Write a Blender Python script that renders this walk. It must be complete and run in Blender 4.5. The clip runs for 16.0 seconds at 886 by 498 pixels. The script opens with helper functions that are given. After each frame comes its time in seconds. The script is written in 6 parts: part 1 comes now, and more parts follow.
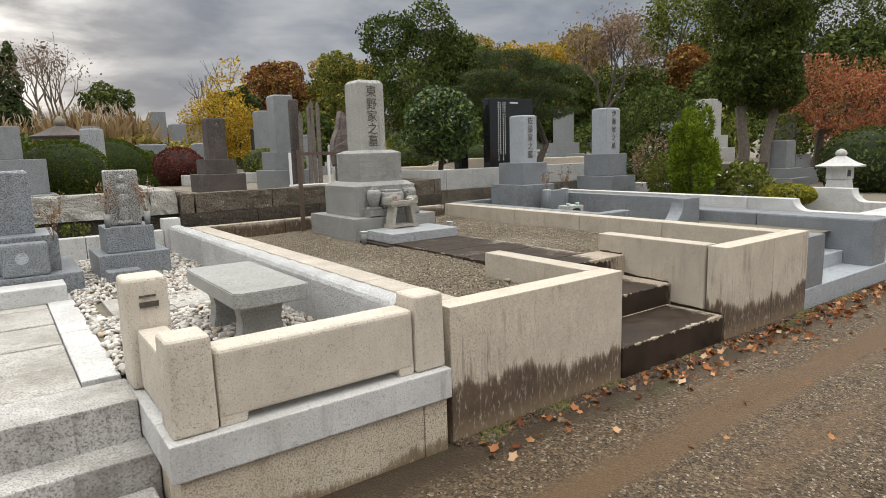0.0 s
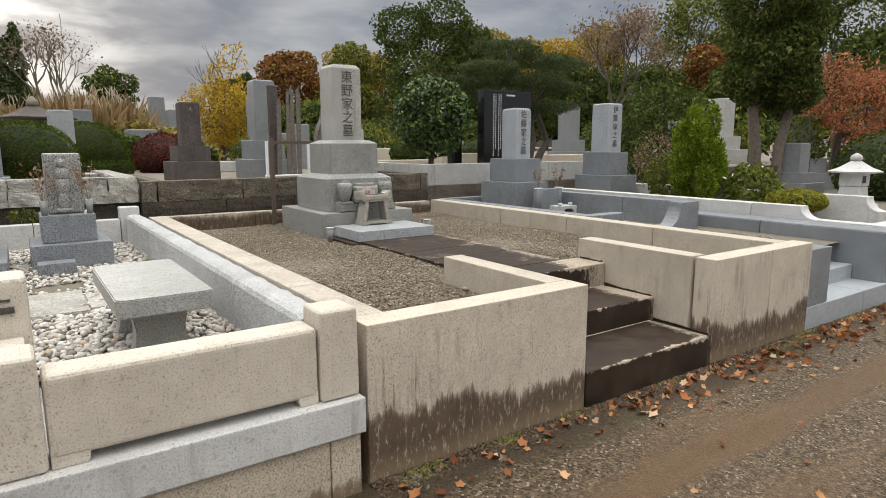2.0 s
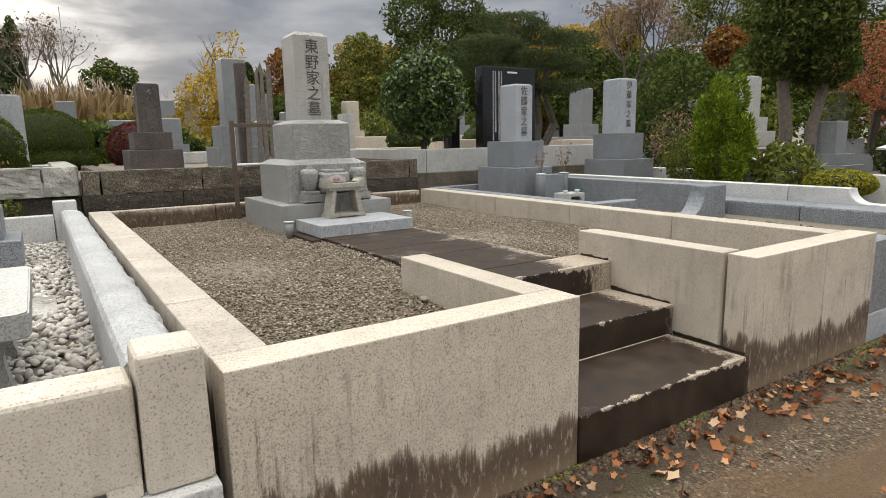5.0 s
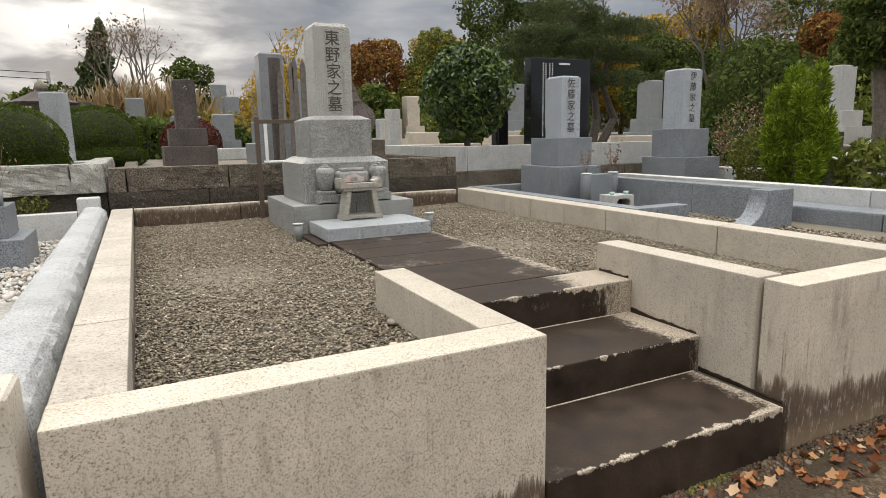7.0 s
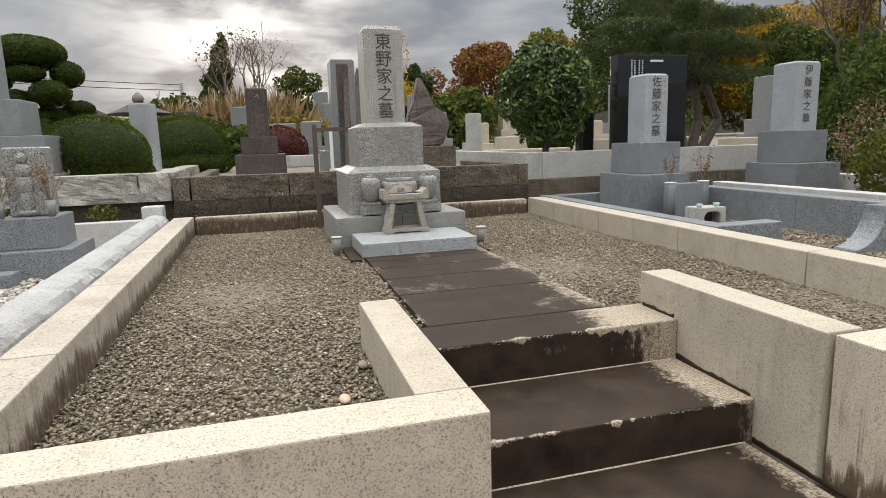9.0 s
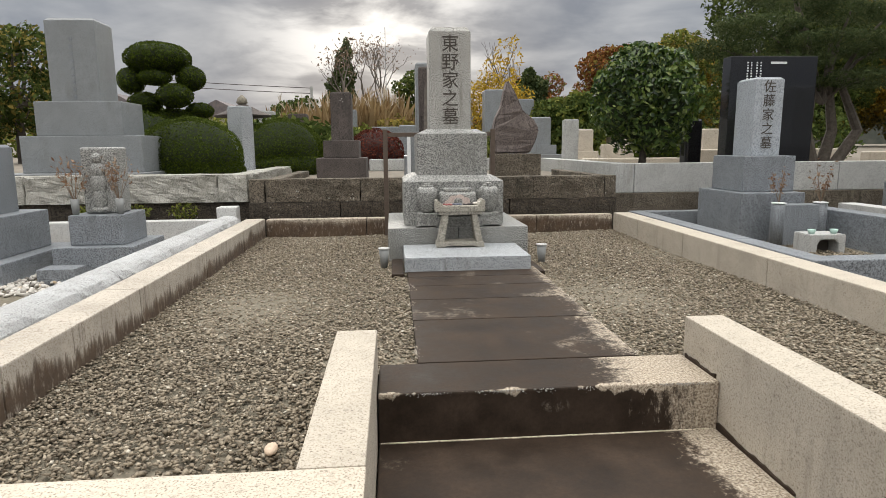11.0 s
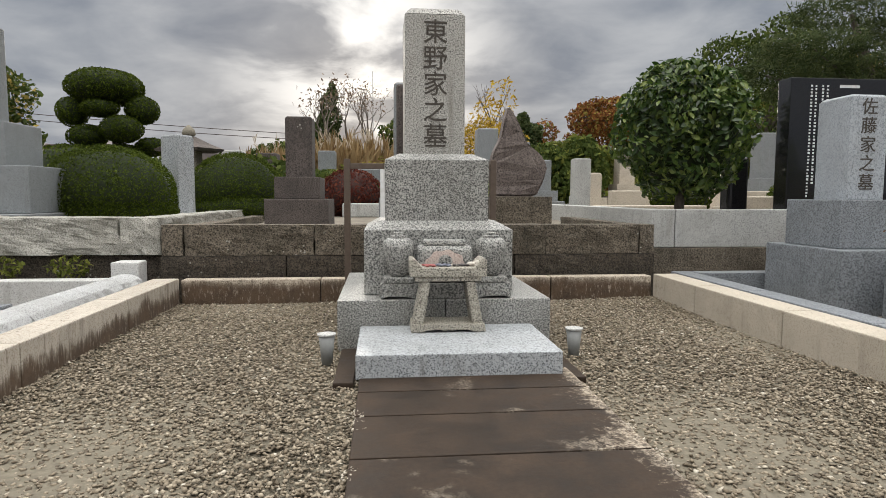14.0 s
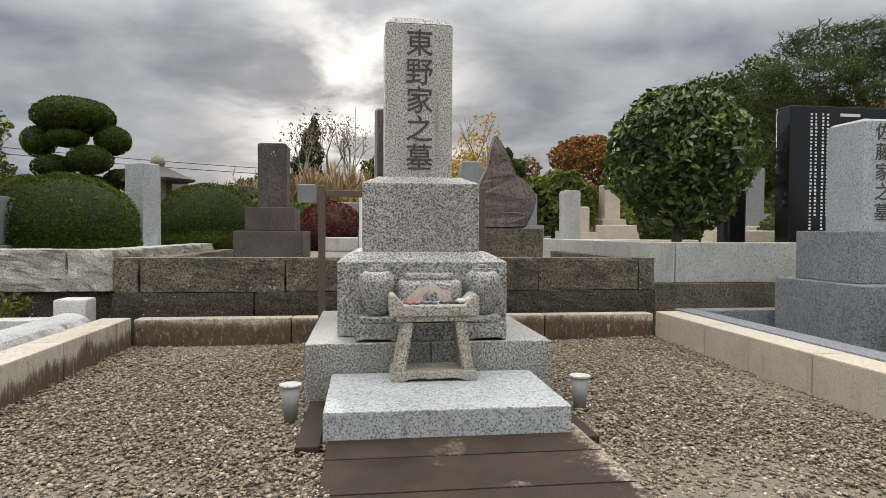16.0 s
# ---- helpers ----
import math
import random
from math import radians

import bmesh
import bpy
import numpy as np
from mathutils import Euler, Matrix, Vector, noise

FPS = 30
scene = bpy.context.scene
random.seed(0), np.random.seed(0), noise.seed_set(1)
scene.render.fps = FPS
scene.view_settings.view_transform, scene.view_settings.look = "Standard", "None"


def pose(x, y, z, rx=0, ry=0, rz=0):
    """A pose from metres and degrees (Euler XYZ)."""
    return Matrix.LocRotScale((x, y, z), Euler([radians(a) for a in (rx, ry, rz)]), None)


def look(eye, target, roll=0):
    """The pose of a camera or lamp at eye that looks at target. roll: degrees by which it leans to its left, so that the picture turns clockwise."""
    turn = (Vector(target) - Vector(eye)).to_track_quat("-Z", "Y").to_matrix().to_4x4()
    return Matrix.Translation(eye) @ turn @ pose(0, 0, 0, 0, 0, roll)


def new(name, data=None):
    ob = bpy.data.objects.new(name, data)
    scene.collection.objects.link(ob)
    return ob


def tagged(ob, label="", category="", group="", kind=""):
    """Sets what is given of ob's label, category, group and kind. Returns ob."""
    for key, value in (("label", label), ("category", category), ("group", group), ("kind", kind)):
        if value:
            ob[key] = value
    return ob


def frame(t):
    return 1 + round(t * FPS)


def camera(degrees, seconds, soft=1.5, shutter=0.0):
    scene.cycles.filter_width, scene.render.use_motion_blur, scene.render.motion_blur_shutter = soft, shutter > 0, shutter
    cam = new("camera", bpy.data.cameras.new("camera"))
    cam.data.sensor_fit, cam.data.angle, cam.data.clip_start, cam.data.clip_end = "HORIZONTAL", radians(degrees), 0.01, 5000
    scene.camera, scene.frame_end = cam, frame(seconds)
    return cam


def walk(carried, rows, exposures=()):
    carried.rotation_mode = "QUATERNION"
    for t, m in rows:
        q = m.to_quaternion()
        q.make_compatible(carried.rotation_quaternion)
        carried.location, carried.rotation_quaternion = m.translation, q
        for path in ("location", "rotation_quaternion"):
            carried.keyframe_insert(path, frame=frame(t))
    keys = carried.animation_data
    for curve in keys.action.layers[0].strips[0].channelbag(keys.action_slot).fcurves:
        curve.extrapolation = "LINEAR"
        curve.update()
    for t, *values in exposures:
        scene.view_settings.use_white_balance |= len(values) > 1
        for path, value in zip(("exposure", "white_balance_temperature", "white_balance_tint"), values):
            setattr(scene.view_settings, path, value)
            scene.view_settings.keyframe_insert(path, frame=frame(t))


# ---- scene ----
cam = camera(71.6, 16.0, soft=0.8)
PATH = [
    (0, look((0.064, 0.033, 1.477), (1.225, 1.63, 1.163), -1.7)),
    (0.5, look((0.262, 0.009, 1.469), (1.409, 1.616, 1.151), -1.6)),
    (1, look((0.398, 0.025, 1.468), (1.535, 1.639, 1.146), -1.1)),
    (1.5, look((0.539, 0.129, 1.451), (1.67, 1.745, 1.125), -0.5)),
    (2, look((0.683, 0.202, 1.448), (1.81, 1.821, 1.118), -0.1)),
    (2.5, look((0.876, 0.26, 1.431), (2.002, 1.88, 1.106), -0.2)),
    (3, look((0.994, 0.333, 1.405), (2.12, 1.955, 1.088), -0.5)),
    (5.5, look((1.614, 0.863, 1.312), (2.656, 2.53, 0.945), -1.4)),
    (6, look((1.754, 0.9, 1.312), (2.738, 2.602, 0.943), -1.4)),
    (6.5, look((1.965, 0.876, 1.322), (2.89, 2.611, 0.956), -1.4)),
    (7, look((2.109, 0.92, 1.325), (2.975, 2.686, 0.961), -1.1)),
    (7.5, look((2.246, 1.023, 1.324), (3.051, 2.822, 0.983), -1.4)),
    (8, look((2.395, 1.066, 1.33), (3.08, 2.913, 0.988), -1.4)),
    (8.5, look((2.601, 1.072, 1.337), (3.194, 2.95, 0.99), -1.5)),
    (9, look((2.739, 1.124, 1.351), (3.273, 3.02, 1.004), -1.7)),
    (9.5, look((2.874, 1.253, 1.352), (3.345, 3.168, 1.02), -2.1)),
    (10, look((3.043, 1.316, 1.359), (3.364, 3.261, 1.023), -2.1)),
    (12.5, look((3.439, 1.740, 1.390), (3.542, 3.715, 1.093), 0.2)),
    (13, look((3.456, 2.093, 1.354), (3.580, 4.072, 1.096), 0.2)),
    (13.5, look((3.477, 2.615, 1.298), (3.630, 4.598, 1.089), 0.2)),
    (14, look((3.472, 2.985, 1.282), (3.668, 4.968, 1.112), 0.2)),
    (14.5, look((3.467, 3.100, 1.271), (3.686, 5.084, 1.142), 0.2)),
    (15, look((3.468, 3.180, 1.263), (3.703, 5.164, 1.165), 0.2)),
    (15.5, look((3.498, 3.286, 1.235), (3.732, 5.271, 1.172), 0.2)),
    (16, look((3.499, 3.378, 1.241), (3.752, 5.362, 1.190), 0.3)),
]
walk(cam, PATH)

# ---- light ----
SUN_EL, SUN_AZ = radians(11), radians(-1)  # azimuth from +y towards +x
ZENITH, DECK = 9.6, 0.66
world = bpy.data.worlds.new("world")
scene.world = world
world.use_nodes = True
wn, wl = world.node_tree.nodes, world.node_tree.links
wn.clear()


def wnode(kind, **kw):
    n = wn.new(kind)
    for k, v in kw.items():
        n.inputs[k].default_value = v
    return n


sky = wn.new("ShaderNodeTexSky")
sky.sky_type, sky.sun_disc = "NISHITA", False
sky.sun_elevation, sky.sun_rotation = SUN_EL, SUN_AZ
sky.dust_density = 3.0
wco = wn.new("ShaderNodeTexCoord")
# overcast deck: direction projected on a flat ceiling, so the clouds flatten towards the horizon
sep = wn.new("ShaderNodeSeparateXYZ")
wl.new(wco.outputs["Generated"], sep.inputs[0])
zz = wn.new("ShaderNodeMath")
zz.operation, zz.inputs[1].default_value = "ADD", 0.22
wl.new(sep.outputs["Z"], zz.inputs[0])
za = wn.new("ShaderNodeMath")
za.operation, za.inputs[1].default_value = "MAXIMUM", 0.05
wl.new(zz.outputs[0], za.inputs[0])
cdv = wn.new("ShaderNodeVectorMath")
cdv.operation = "DIVIDE"
cmb = wn.new("ShaderNodeCombineXYZ")
for i in range(2):
    wl.new(za.outputs[0], cmb.inputs[i])
cmb.inputs[2].default_value = 1.0
wl.new(wco.outputs["Generated"], cdv.inputs[0])
wl.new(cmb.outputs[0], cdv.inputs[1])
cn = wnode("ShaderNodeTexNoise", Scale=2.5, Detail=8.0, Roughness=0.52, Distortion=0.25)
wl.new(cdv.outputs[0], cn.inputs["Vector"])
cr = wn.new("ShaderNodeValToRGB")
cr.color_ramp.elements[0].position, cr.color_ramp.elements[0].color = 0.33, (0.33, 0.375, 0.455, 1)
cr.color_ramp.elements[1].position, cr.color_ramp.elements[1].color = 0.68, (0.70, 0.725, 0.765, 1)
wl.new(cn.outputs["Fac"], cr.inputs[0])
# the veiled sun brightens the thin cloud around it
dot = wn.new("ShaderNodeVectorMath")
dot.operation = "DOT_PRODUCT"
dot.inputs[1].default_value = (math.sin(SUN_AZ) * math.cos(SUN_EL), math.cos(SUN_AZ) * math.cos(SUN_EL), math.sin(SUN_EL))
nrm = wn.new("ShaderNodeVectorMath")
nrm.operation = "NORMALIZE"
wl.new(wco.outputs["Generated"], nrm.inputs[0])
wl.new(nrm.outputs[0], dot.inputs[0])
halo = wn.new("ShaderNodeMapRange")
halo.inputs["From Min"].default_value, halo.inputs["From Max"].default_value = 0.966, 1.0
halo.inputs["To Min"].default_value, halo.inputs["To Max"].default_value = 0.0, 1.0
wl.new(dot.outputs["Value"], halo.inputs["Value"])
pw = wn.new("ShaderNodeMath")
pw.operation, pw.inputs[1].default_value = "POWER", 2.0
wl.new(halo.outputs[0], pw.inputs[0])
thin = wn.new("ShaderNodeMapRange")
thin.inputs["From Min"].default_value, thin.inputs["From Max"].default_value = 0.44, 0.62
wl.new(cn.outputs["Fac"], thin.inputs["Value"])
gl = wn.new("ShaderNodeMath")
gl.operation = "MULTIPLY"
wl.new(pw.outputs[0], gl.inputs[0])
wl.new(thin.outputs[0], gl.inputs[1])
gm = wn.new("ShaderNodeMath")
gm.operation, gm.inputs[1].default_value = "MULTIPLY", 1.05
wl.new(gl.outputs[0], gm.inputs[0])
# an overcast sky is some three times brighter overhead than at the horizon
rise = wn.new("ShaderNodeMapRange")
rise.inputs["From Min"].default_value, rise.inputs["From Max"].default_value = 0.28, 1.0
rise.inputs["To Min"].default_value, rise.inputs["To Max"].default_value = 0.0, 1.0
wl.new(sep.outputs["Z"], rise.inputs["Value"])
tone = wn.new("ShaderNodeMix")
tone.data_type = "VECTOR"
tone.inputs[4].default_value = (1.0, 1.0, 1.0)
tone.inputs[5].default_value = (ZENITH * 1.085, ZENITH, ZENITH * 0.865)
wl.new(rise.outputs[0], tone.inputs[0])
deck = wn.new("ShaderNodeVectorMath")
deck.operation = "MULTIPLY"
wl.new(cr.outputs["Color"], deck.inputs[0])
wl.new(tone.outputs[1], deck.inputs[1])
cloud = wn.new("ShaderNodeMix")
cloud.data_type, cloud.blend_type = "RGBA", "ADD"
cloud.clamp_factor = False
wl.new(gm.outputs[0], cloud.inputs["Factor"])
wl.new(deck.outputs[0], cloud.inputs["A"])
cloud.inputs["B"].default_value = (1.0, 0.955, 0.87, 1)
bg1, bg2, addw = wn.new("ShaderNodeBackground"), wn.new("ShaderNodeBackground"), wn.new("ShaderNodeAddShader")
wl.new(sky.outputs[0], bg1.inputs["Color"])
bg1.inputs["Strength"].default_value = 0.0022
wl.new(cloud.outputs["Result"], bg2.inputs["Color"])
bg2.inputs["Strength"].default_value = DECK
wo = wn.new("ShaderNodeOutputWorld")
wl.new(bg1.outputs[0], addw.inputs[0])
wl.new(bg2.outputs[0], addw.inputs[1])
wl.new(addw.outputs[0], wo.inputs["Surface"])

sun = new("sun", bpy.data.lights.new("sun", "SUN"))
sun.data.energy, sun.data.angle, sun.data.color = 0.8, radians(14), (1.0, 0.93, 0.82)
sun.matrix_world = look((0, 0, 30), (-math.sin(SUN_AZ) * math.cos(SUN_EL), -math.cos(SUN_AZ) * math.cos(SUN_EL), 30 - math.sin(SUN_EL)))

# ---- materials ----
def mat(name):
    m = bpy.data.materials.new(name)
    m.use_nodes = True
    nt = m.node_tree
    nt.nodes.clear()
    out = nt.nodes.new("ShaderNodeOutputMaterial")
    bs = nt.nodes.new("ShaderNodeBsdfPrincipled")
    nt.links.new(bs.outputs[0], out.inputs[0])
    return m, nt.nodes, nt.links, bs


def place(N, L, scale=(1, 1, 1), rnd=0.0):
    """World-size coordinates, shifted piece by piece where rnd is set."""
    g = N.new("ShaderNodeNewGeometry")
    v = N.new("ShaderNodeVectorMath")
    v.operation = "MULTIPLY"
    v.inputs[1].default_value = scale
    L.new(g.outputs["Position"], v.inputs[0])
    if not rnd:
        return v.outputs[0]
    o = N.new("ShaderNodeObjectInfo")
    a = N.new("ShaderNodeVectorMath")
    a.operation = "MULTIPLY_ADD"
    L.new(o.outputs["Random"], a.inputs[0])
    a.inputs[1].default_value = (rnd, rnd * 0.7, rnd * 0.3)
    L.new(v.outputs[0], a.inputs[2])
    return a.outputs[0]


def noise_at(N, L, co, scale, detail=4.0, rough=0.6):
    n = N.new("ShaderNodeTexNoise")
    n.inputs["Scale"].default_value, n.inputs["Detail"].default_value, n.inputs["Roughness"].default_value = scale, detail, rough
    L.new(co, n.inputs["Vector"])
    return n.outputs["Fac"]


def ramp(N, L, fac, *stops):
    r = N.new("ShaderNodeValToRGB")
    while len(r.color_ramp.elements) < len(stops):
        r.color_ramp.elements.new(0.5)
    for e, (p, c) in zip(r.color_ramp.elements, stops):
        e.position = p
        e.color = (*c, 1) if isinstance(c, tuple) else (c, c, c, 1)
    L.new(fac, r.inputs[0])
    return r.outputs["Color"]


def blend(N, L, fac, a, b, kind="MIX"):
    m = N.new("ShaderNodeMix")
    m.data_type, m.blend_type = "RGBA", kind
    for s, v in (("Factor", fac), ("A", a), ("B", b)):
        if isinstance(v, (int, float)):
            m.inputs[s].default_value = v if s == "Factor" else (v, v, v, 1)
        elif isinstance(v, tuple):
            m.inputs[s].default_value = (*v, 1)
        else:
            L.new(v, m.inputs[s])
    return m.outputs["Result"]


def mult(N, L, a, b, op="MULTIPLY"):
    m = N.new("ShaderNodeMath")
    m.operation = op
    for i, v in enumerate((a, b)):
        if isinstance(v, (int, float)):
            m.inputs[i].default_value = v
        else:
            L.new(v, m.inputs[i])
    m.use_clamp = op in ("MULTIPLY", "ADD", "SUBTRACT")
    return m.outputs[0]


def bump(N, L, bs, h, strength=0.3, dist=0.004):
    b = N.new("ShaderNodeBump")
    b.inputs["Strength"].default_value, b.inputs["Distance"].default_value = strength, dist
    L.new(h, b.inputs["Height"])
    L.new(b.outputs[0], bs.inputs["Normal"])


def granite(name, light, mid, dark, grain=260.0, rough=0.6, stain=(0.10, 0.085, 0.065), stained=0.25, streak=0.0, drip=None, relief=0.25, warm=None, coarse=None, lichen=0.0, sparse=0.0, fleck=0.55):
    """Speckled granite. stained: blotches; streak: rain streaks; drip: (height, depth) of mould rising from the foot with ragged edges."""
    m, N, L, bs = mat(name)
    co = place(N, L, rnd=3.0)
    g1 = noise_at(N, L, co, grain, 3.0, 0.75)
    col = ramp(N, L, g1, (0.38 - sparse, dark), (0.46 - sparse, mid), (0.56 - sparse * 0.5, light))
    v = N.new("ShaderNodeTexVoronoi")
    v.inputs["Scale"].default_value = grain * 0.55
    L.new(co, v.inputs["Vector"])
    spots = ramp(N, L, v.outputs["Color"], (0.0, 0.25), (0.10, 0.5), (0.2, 1.0))
    col = blend(N, L, fleck, col, spots, "MULTIPLY")
    mott = noise_at(N, L, co, 7.0, 5.0, 0.7)
    col = blend(N, L, 0.5, col, ramp(N, L, mott, (0.3, 0.8), (0.7, 1.16)), "MULTIPLY")
    big = noise_at(N, L, co, 2.2, 6.0, 0.65)
    col = blend(N, L, mult(N, L, ramp(N, L, big, (0.45, 0.0), (0.75, 1.0)), stained), col, stain)
    if warm:
        w = noise_at(N, L, co, 0.9, 4.0, 0.6)
        col = blend(N, L, mult(N, L, ramp(N, L, w, (0.4, 0.0), (0.7, 1.0)), 0.6), col, warm, "MULTIPLY")
    if streak:
        sc = place(N, L, (1, 1, 0.09), rnd=2.0)
        st = noise_at(N, L, sc, 16.0, 5.0, 0.65)
        patch = noise_at(N, L, place(N, L, rnd=5.0), 3.0, 3.0, 0.5)
        f = mult(N, L, ramp(N, L, st, (0.52, 0.0), (0.70, 1.0)), ramp(N, L, patch, (0.42, 0.0), (0.62, 1.0)))
        geo = N.new("ShaderNodeNewGeometry")
        sx = N.new("ShaderNodeSeparateXYZ")
        L.new(geo.outputs["Normal"], sx.inputs[0])
        f = mult(N, L, f, mult(N, L, 1.0, mult(N, L, sx.outputs["Z"], 0.0, "MAXIMUM"), "SUBTRACT"))
        col = blend(N, L, mult(N, L, f, streak), col, stain)
    if drip:
        sc = place(N, L, (1, 1, 0.05), rnd=0.0)
        st = noise_at(N, L, sc, 24.0, 10.0, 0.78)
        lo = noise_at(N, L, place(N, L, (1, 1, 0.3)), 2.3, 4.0, 0.6)
        geo = N.new("ShaderNodeNewGeometry")
        sx = N.new("ShaderNodeSeparateXYZ")
        L.new(geo.outputs["Position"], sx.inputs[0])
        edge = N.new("ShaderNodeMath")
        edge.operation = "MULTIPLY_ADD"
        L.new(st, edge.inputs[0])
        edge.inputs[1].default_value, edge.inputs[2].default_value = drip[1] * 1.05, drip[0] - drip[1] * 0.55
        edge2 = N.new("ShaderNodeMath")
        edge2.operation = "MULTIPLY_ADD"
        L.new(lo, edge2.inputs[0])
        edge2.inputs[1].default_value = drip[1] * 1.1
        L.new(edge.outputs[0], edge2.inputs[2])
        dz = N.new("ShaderNodeMath")
        dz.operation = "SUBTRACT"
        L.new(edge2.outputs[0], dz.inputs[0])
        L.new(sx.outputs["Z"], dz.inputs[1])
        f = ramp(N, L, dz.outputs[0], (0.0, 0.0), (0.02, 0.75), (0.05, 1.0))
        thin_ = noise_at(N, L, place(N, L, (1, 1, 0.025)), 46.0, 6.0, 0.7)
        zone = noise_at(N, L, place(N, L, (1, 1, 0.5)), 3.4, 3.0, 0.6)
        up = mult(N, L, dz.outputs[0], drip[1] * 1.1, "ADD")
        run = mult(N, L, mult(N, L, ramp(N, L, thin_, (0.54, 0.0), (0.66, 1.0)), ramp(N, L, zone, (0.40, 0.0), (0.58, 1.0))), ramp(N, L, up, (0.0, 0.0), (0.16, 1.0)))
        pits = ramp(N, L, noise_at(N, L, place(N, L, (1, 1, 0.5)), 95.0, 3.0, 0.7), (0.40, 0.2), (0.52, 1.0))
        f = mult(N, L, f, mult(N, L, mult(N, L, run, pits), 0.85), "MAXIMUM")
        f = mult(N, L, f, ramp(N, L, noise_at(N, L, place(N, L, (1, 1, 0.3)), 42.0, 5.0, 0.75), (0.34, 0.35), (0.46, 1.0)))
        mould = ramp(N, L, noise_at(N, L, co, 9.0, 5.0, 0.7), (0.3, (0.040, 0.021, 0.010)), (0.7, (0.100, 0.058, 0.030)))
        soil = ramp(N, L, sx.outputs["Z"], (0.0, 0.7), (0.10, 0.0))
        mould = blend(N, L, soil, mould, (0.20, 0.135, 0.072))
        col = blend(N, L, mult(N, L, f, 0.93), col, mould)
    if lichen:
        vl = N.new("ShaderNodeTexVoronoi")
        vl.inputs["Scale"].default_value = 26.0
        L.new(co, vl.inputs["Vector"])
        spot = mult(N, L, ramp(N, L, vl.outputs["Distance"], (0.16, 1.0), (0.24, 0.0)), ramp(N, L, noise_at(N, L, co, 2.6, 4.0, 0.6), (0.56, 0.0), (0.66, 1.0)))
        col = blend(N, L, mult(N, L, spot, lichen), col, (0.55, 0.54, 0.48))
    L.new(col, bs.inputs["Base Color"])
    bs.inputs["Roughness"].default_value = rough
    h = g1
    if coarse:
        h = mult(N, L, g1, 0.25)
        h = mult(N, L, h, noise_at(N, L, co, coarse, 6.0, 0.65), "ADD")
        bump(N, L, bs, h, 0.9, 0.03)
    else:
        bump(N, L, bs, h, relief, 0.002)
    return m


def plain(name, c1, c2, scale=20.0, rough=0.6, metal=0.0, relief=0.2, rnd=1.0):
    m, N, L, bs = mat(name)
    co = place(N, L, rnd=rnd)
    n = noise_at(N, L, co, scale, 5.0, 0.65)
    L.new(ramp(N, L, n, (0.3, c1), (0.7, c2)), bs.inputs["Base Color"])
    bs.inputs["Roughness"].default_value, bs.inputs["Metallic"].default_value = rough, metal
    bump(N, L, bs, n, relief, 0.003)
    return m


def pebble(name, *stops, rough=0.75, relief=0.2, grain=300.0):
    """Loose stones, each of its own shade."""
    m, N, L, bs = mat(name)
    g = N.new("ShaderNodeNewGeometry")
    col = ramp(N, L, g.outputs["Random Per Island"], *stops)
    n = noise_at(N, L, place(N, L), grain, 3.0, 0.7)
    col = blend(N, L, 0.5, col, ramp(N, L, n, (0.3, 0.65), (0.7, 1.15)), "MULTIPLY")
    L.new(col, bs.inputs["Base Color"])
    bs.inputs["Roughness"].default_value = rough
    bump(N, L, bs, n, relief, 0.002)
    return m


def leaf_mat(name, *stops, rough=0.45, trans=0.3, gloss=0.04):
    m, N, L, bs = mat(name)
    g = N.new("ShaderNodeNewGeometry")
    col = ramp(N, L, g.outputs["Random Per Island"], *stops)
    n = noise_at(N, L, place(N, L), 0.9, 3.0, 0.5)
    col = blend(N, L, 0.6, col, ramp(N, L, n, (0.3, 0.6), (0.7, 1.25)), "MULTIPLY")
    L.new(col, bs.inputs["Base Color"])
    bs.inputs["Roughness"].default_value = rough
    bs.inputs["Specular IOR Level"].default_value = gloss
    tr = N.new("ShaderNodeBsdfTranslucent")
    L.new(col, tr.inputs["Color"])
    mx = N.new("ShaderNodeMixShader")
    mx.inputs[0].default_value = trans
    L.new(bs.outputs[0], mx.inputs[1])
    L.new(tr.outputs[0], mx.inputs[2])
    for n2 in N:
        if n2.type == "OUTPUT_MATERIAL":
            L.new(mx.outputs[0], n2.inputs[0])
    return m


M_CREAM = granite("cream granite", (0.60, 0.53, 0.435), (0.50, 0.435, 0.35), (0.17, 0.135, 0.10), 185, 0.75, stained=0.26, streak=0.65, stain=(0.13, 0.10, 0.072), drip=(0.085, 0.30), sparse=0.025, fleck=0.38, relief=0.7)
M_CREAM_TOP = granite("weathered cream granite", (0.495, 0.442, 0.365), (0.42, 0.368, 0.296), (0.17, 0.135, 0.10), 165, 0.75, stained=0.30, streak=0.4, stain=(0.17, 0.135, 0.10), sparse=0.035, fleck=0.34, relief=0.5)
M_CREAM_STREAK = granite("black-streaked cream granite", (0.50, 0.45, 0.385), (0.425, 0.375, 0.312), (0.23, 0.182, 0.135), 155, 0.78, stained=0.35, streak=0.6, stain=(0.10, 0.078, 0.058), drip=(0.478, 0.25), sparse=0.03, fleck=0.3)
M_WHITE = granite("white granite", (0.585, 0.582, 0.573), (0.50, 0.497, 0.488), (0.27, 0.26, 0.25), 130, 0.7, stained=0.4, streak=0.5, stain=(0.2, 0.18, 0.15), sparse=0.025, fleck=0.35)
M_WARM = granite("buff granite", (0.58, 0.525, 0.445), (0.51, 0.455, 0.38), (0.15, 0.115, 0.085), 150, 0.75, stained=0.30, streak=0.4, stain=(0.22, 0.175, 0.12), sparse=0.045, fleck=0.4)
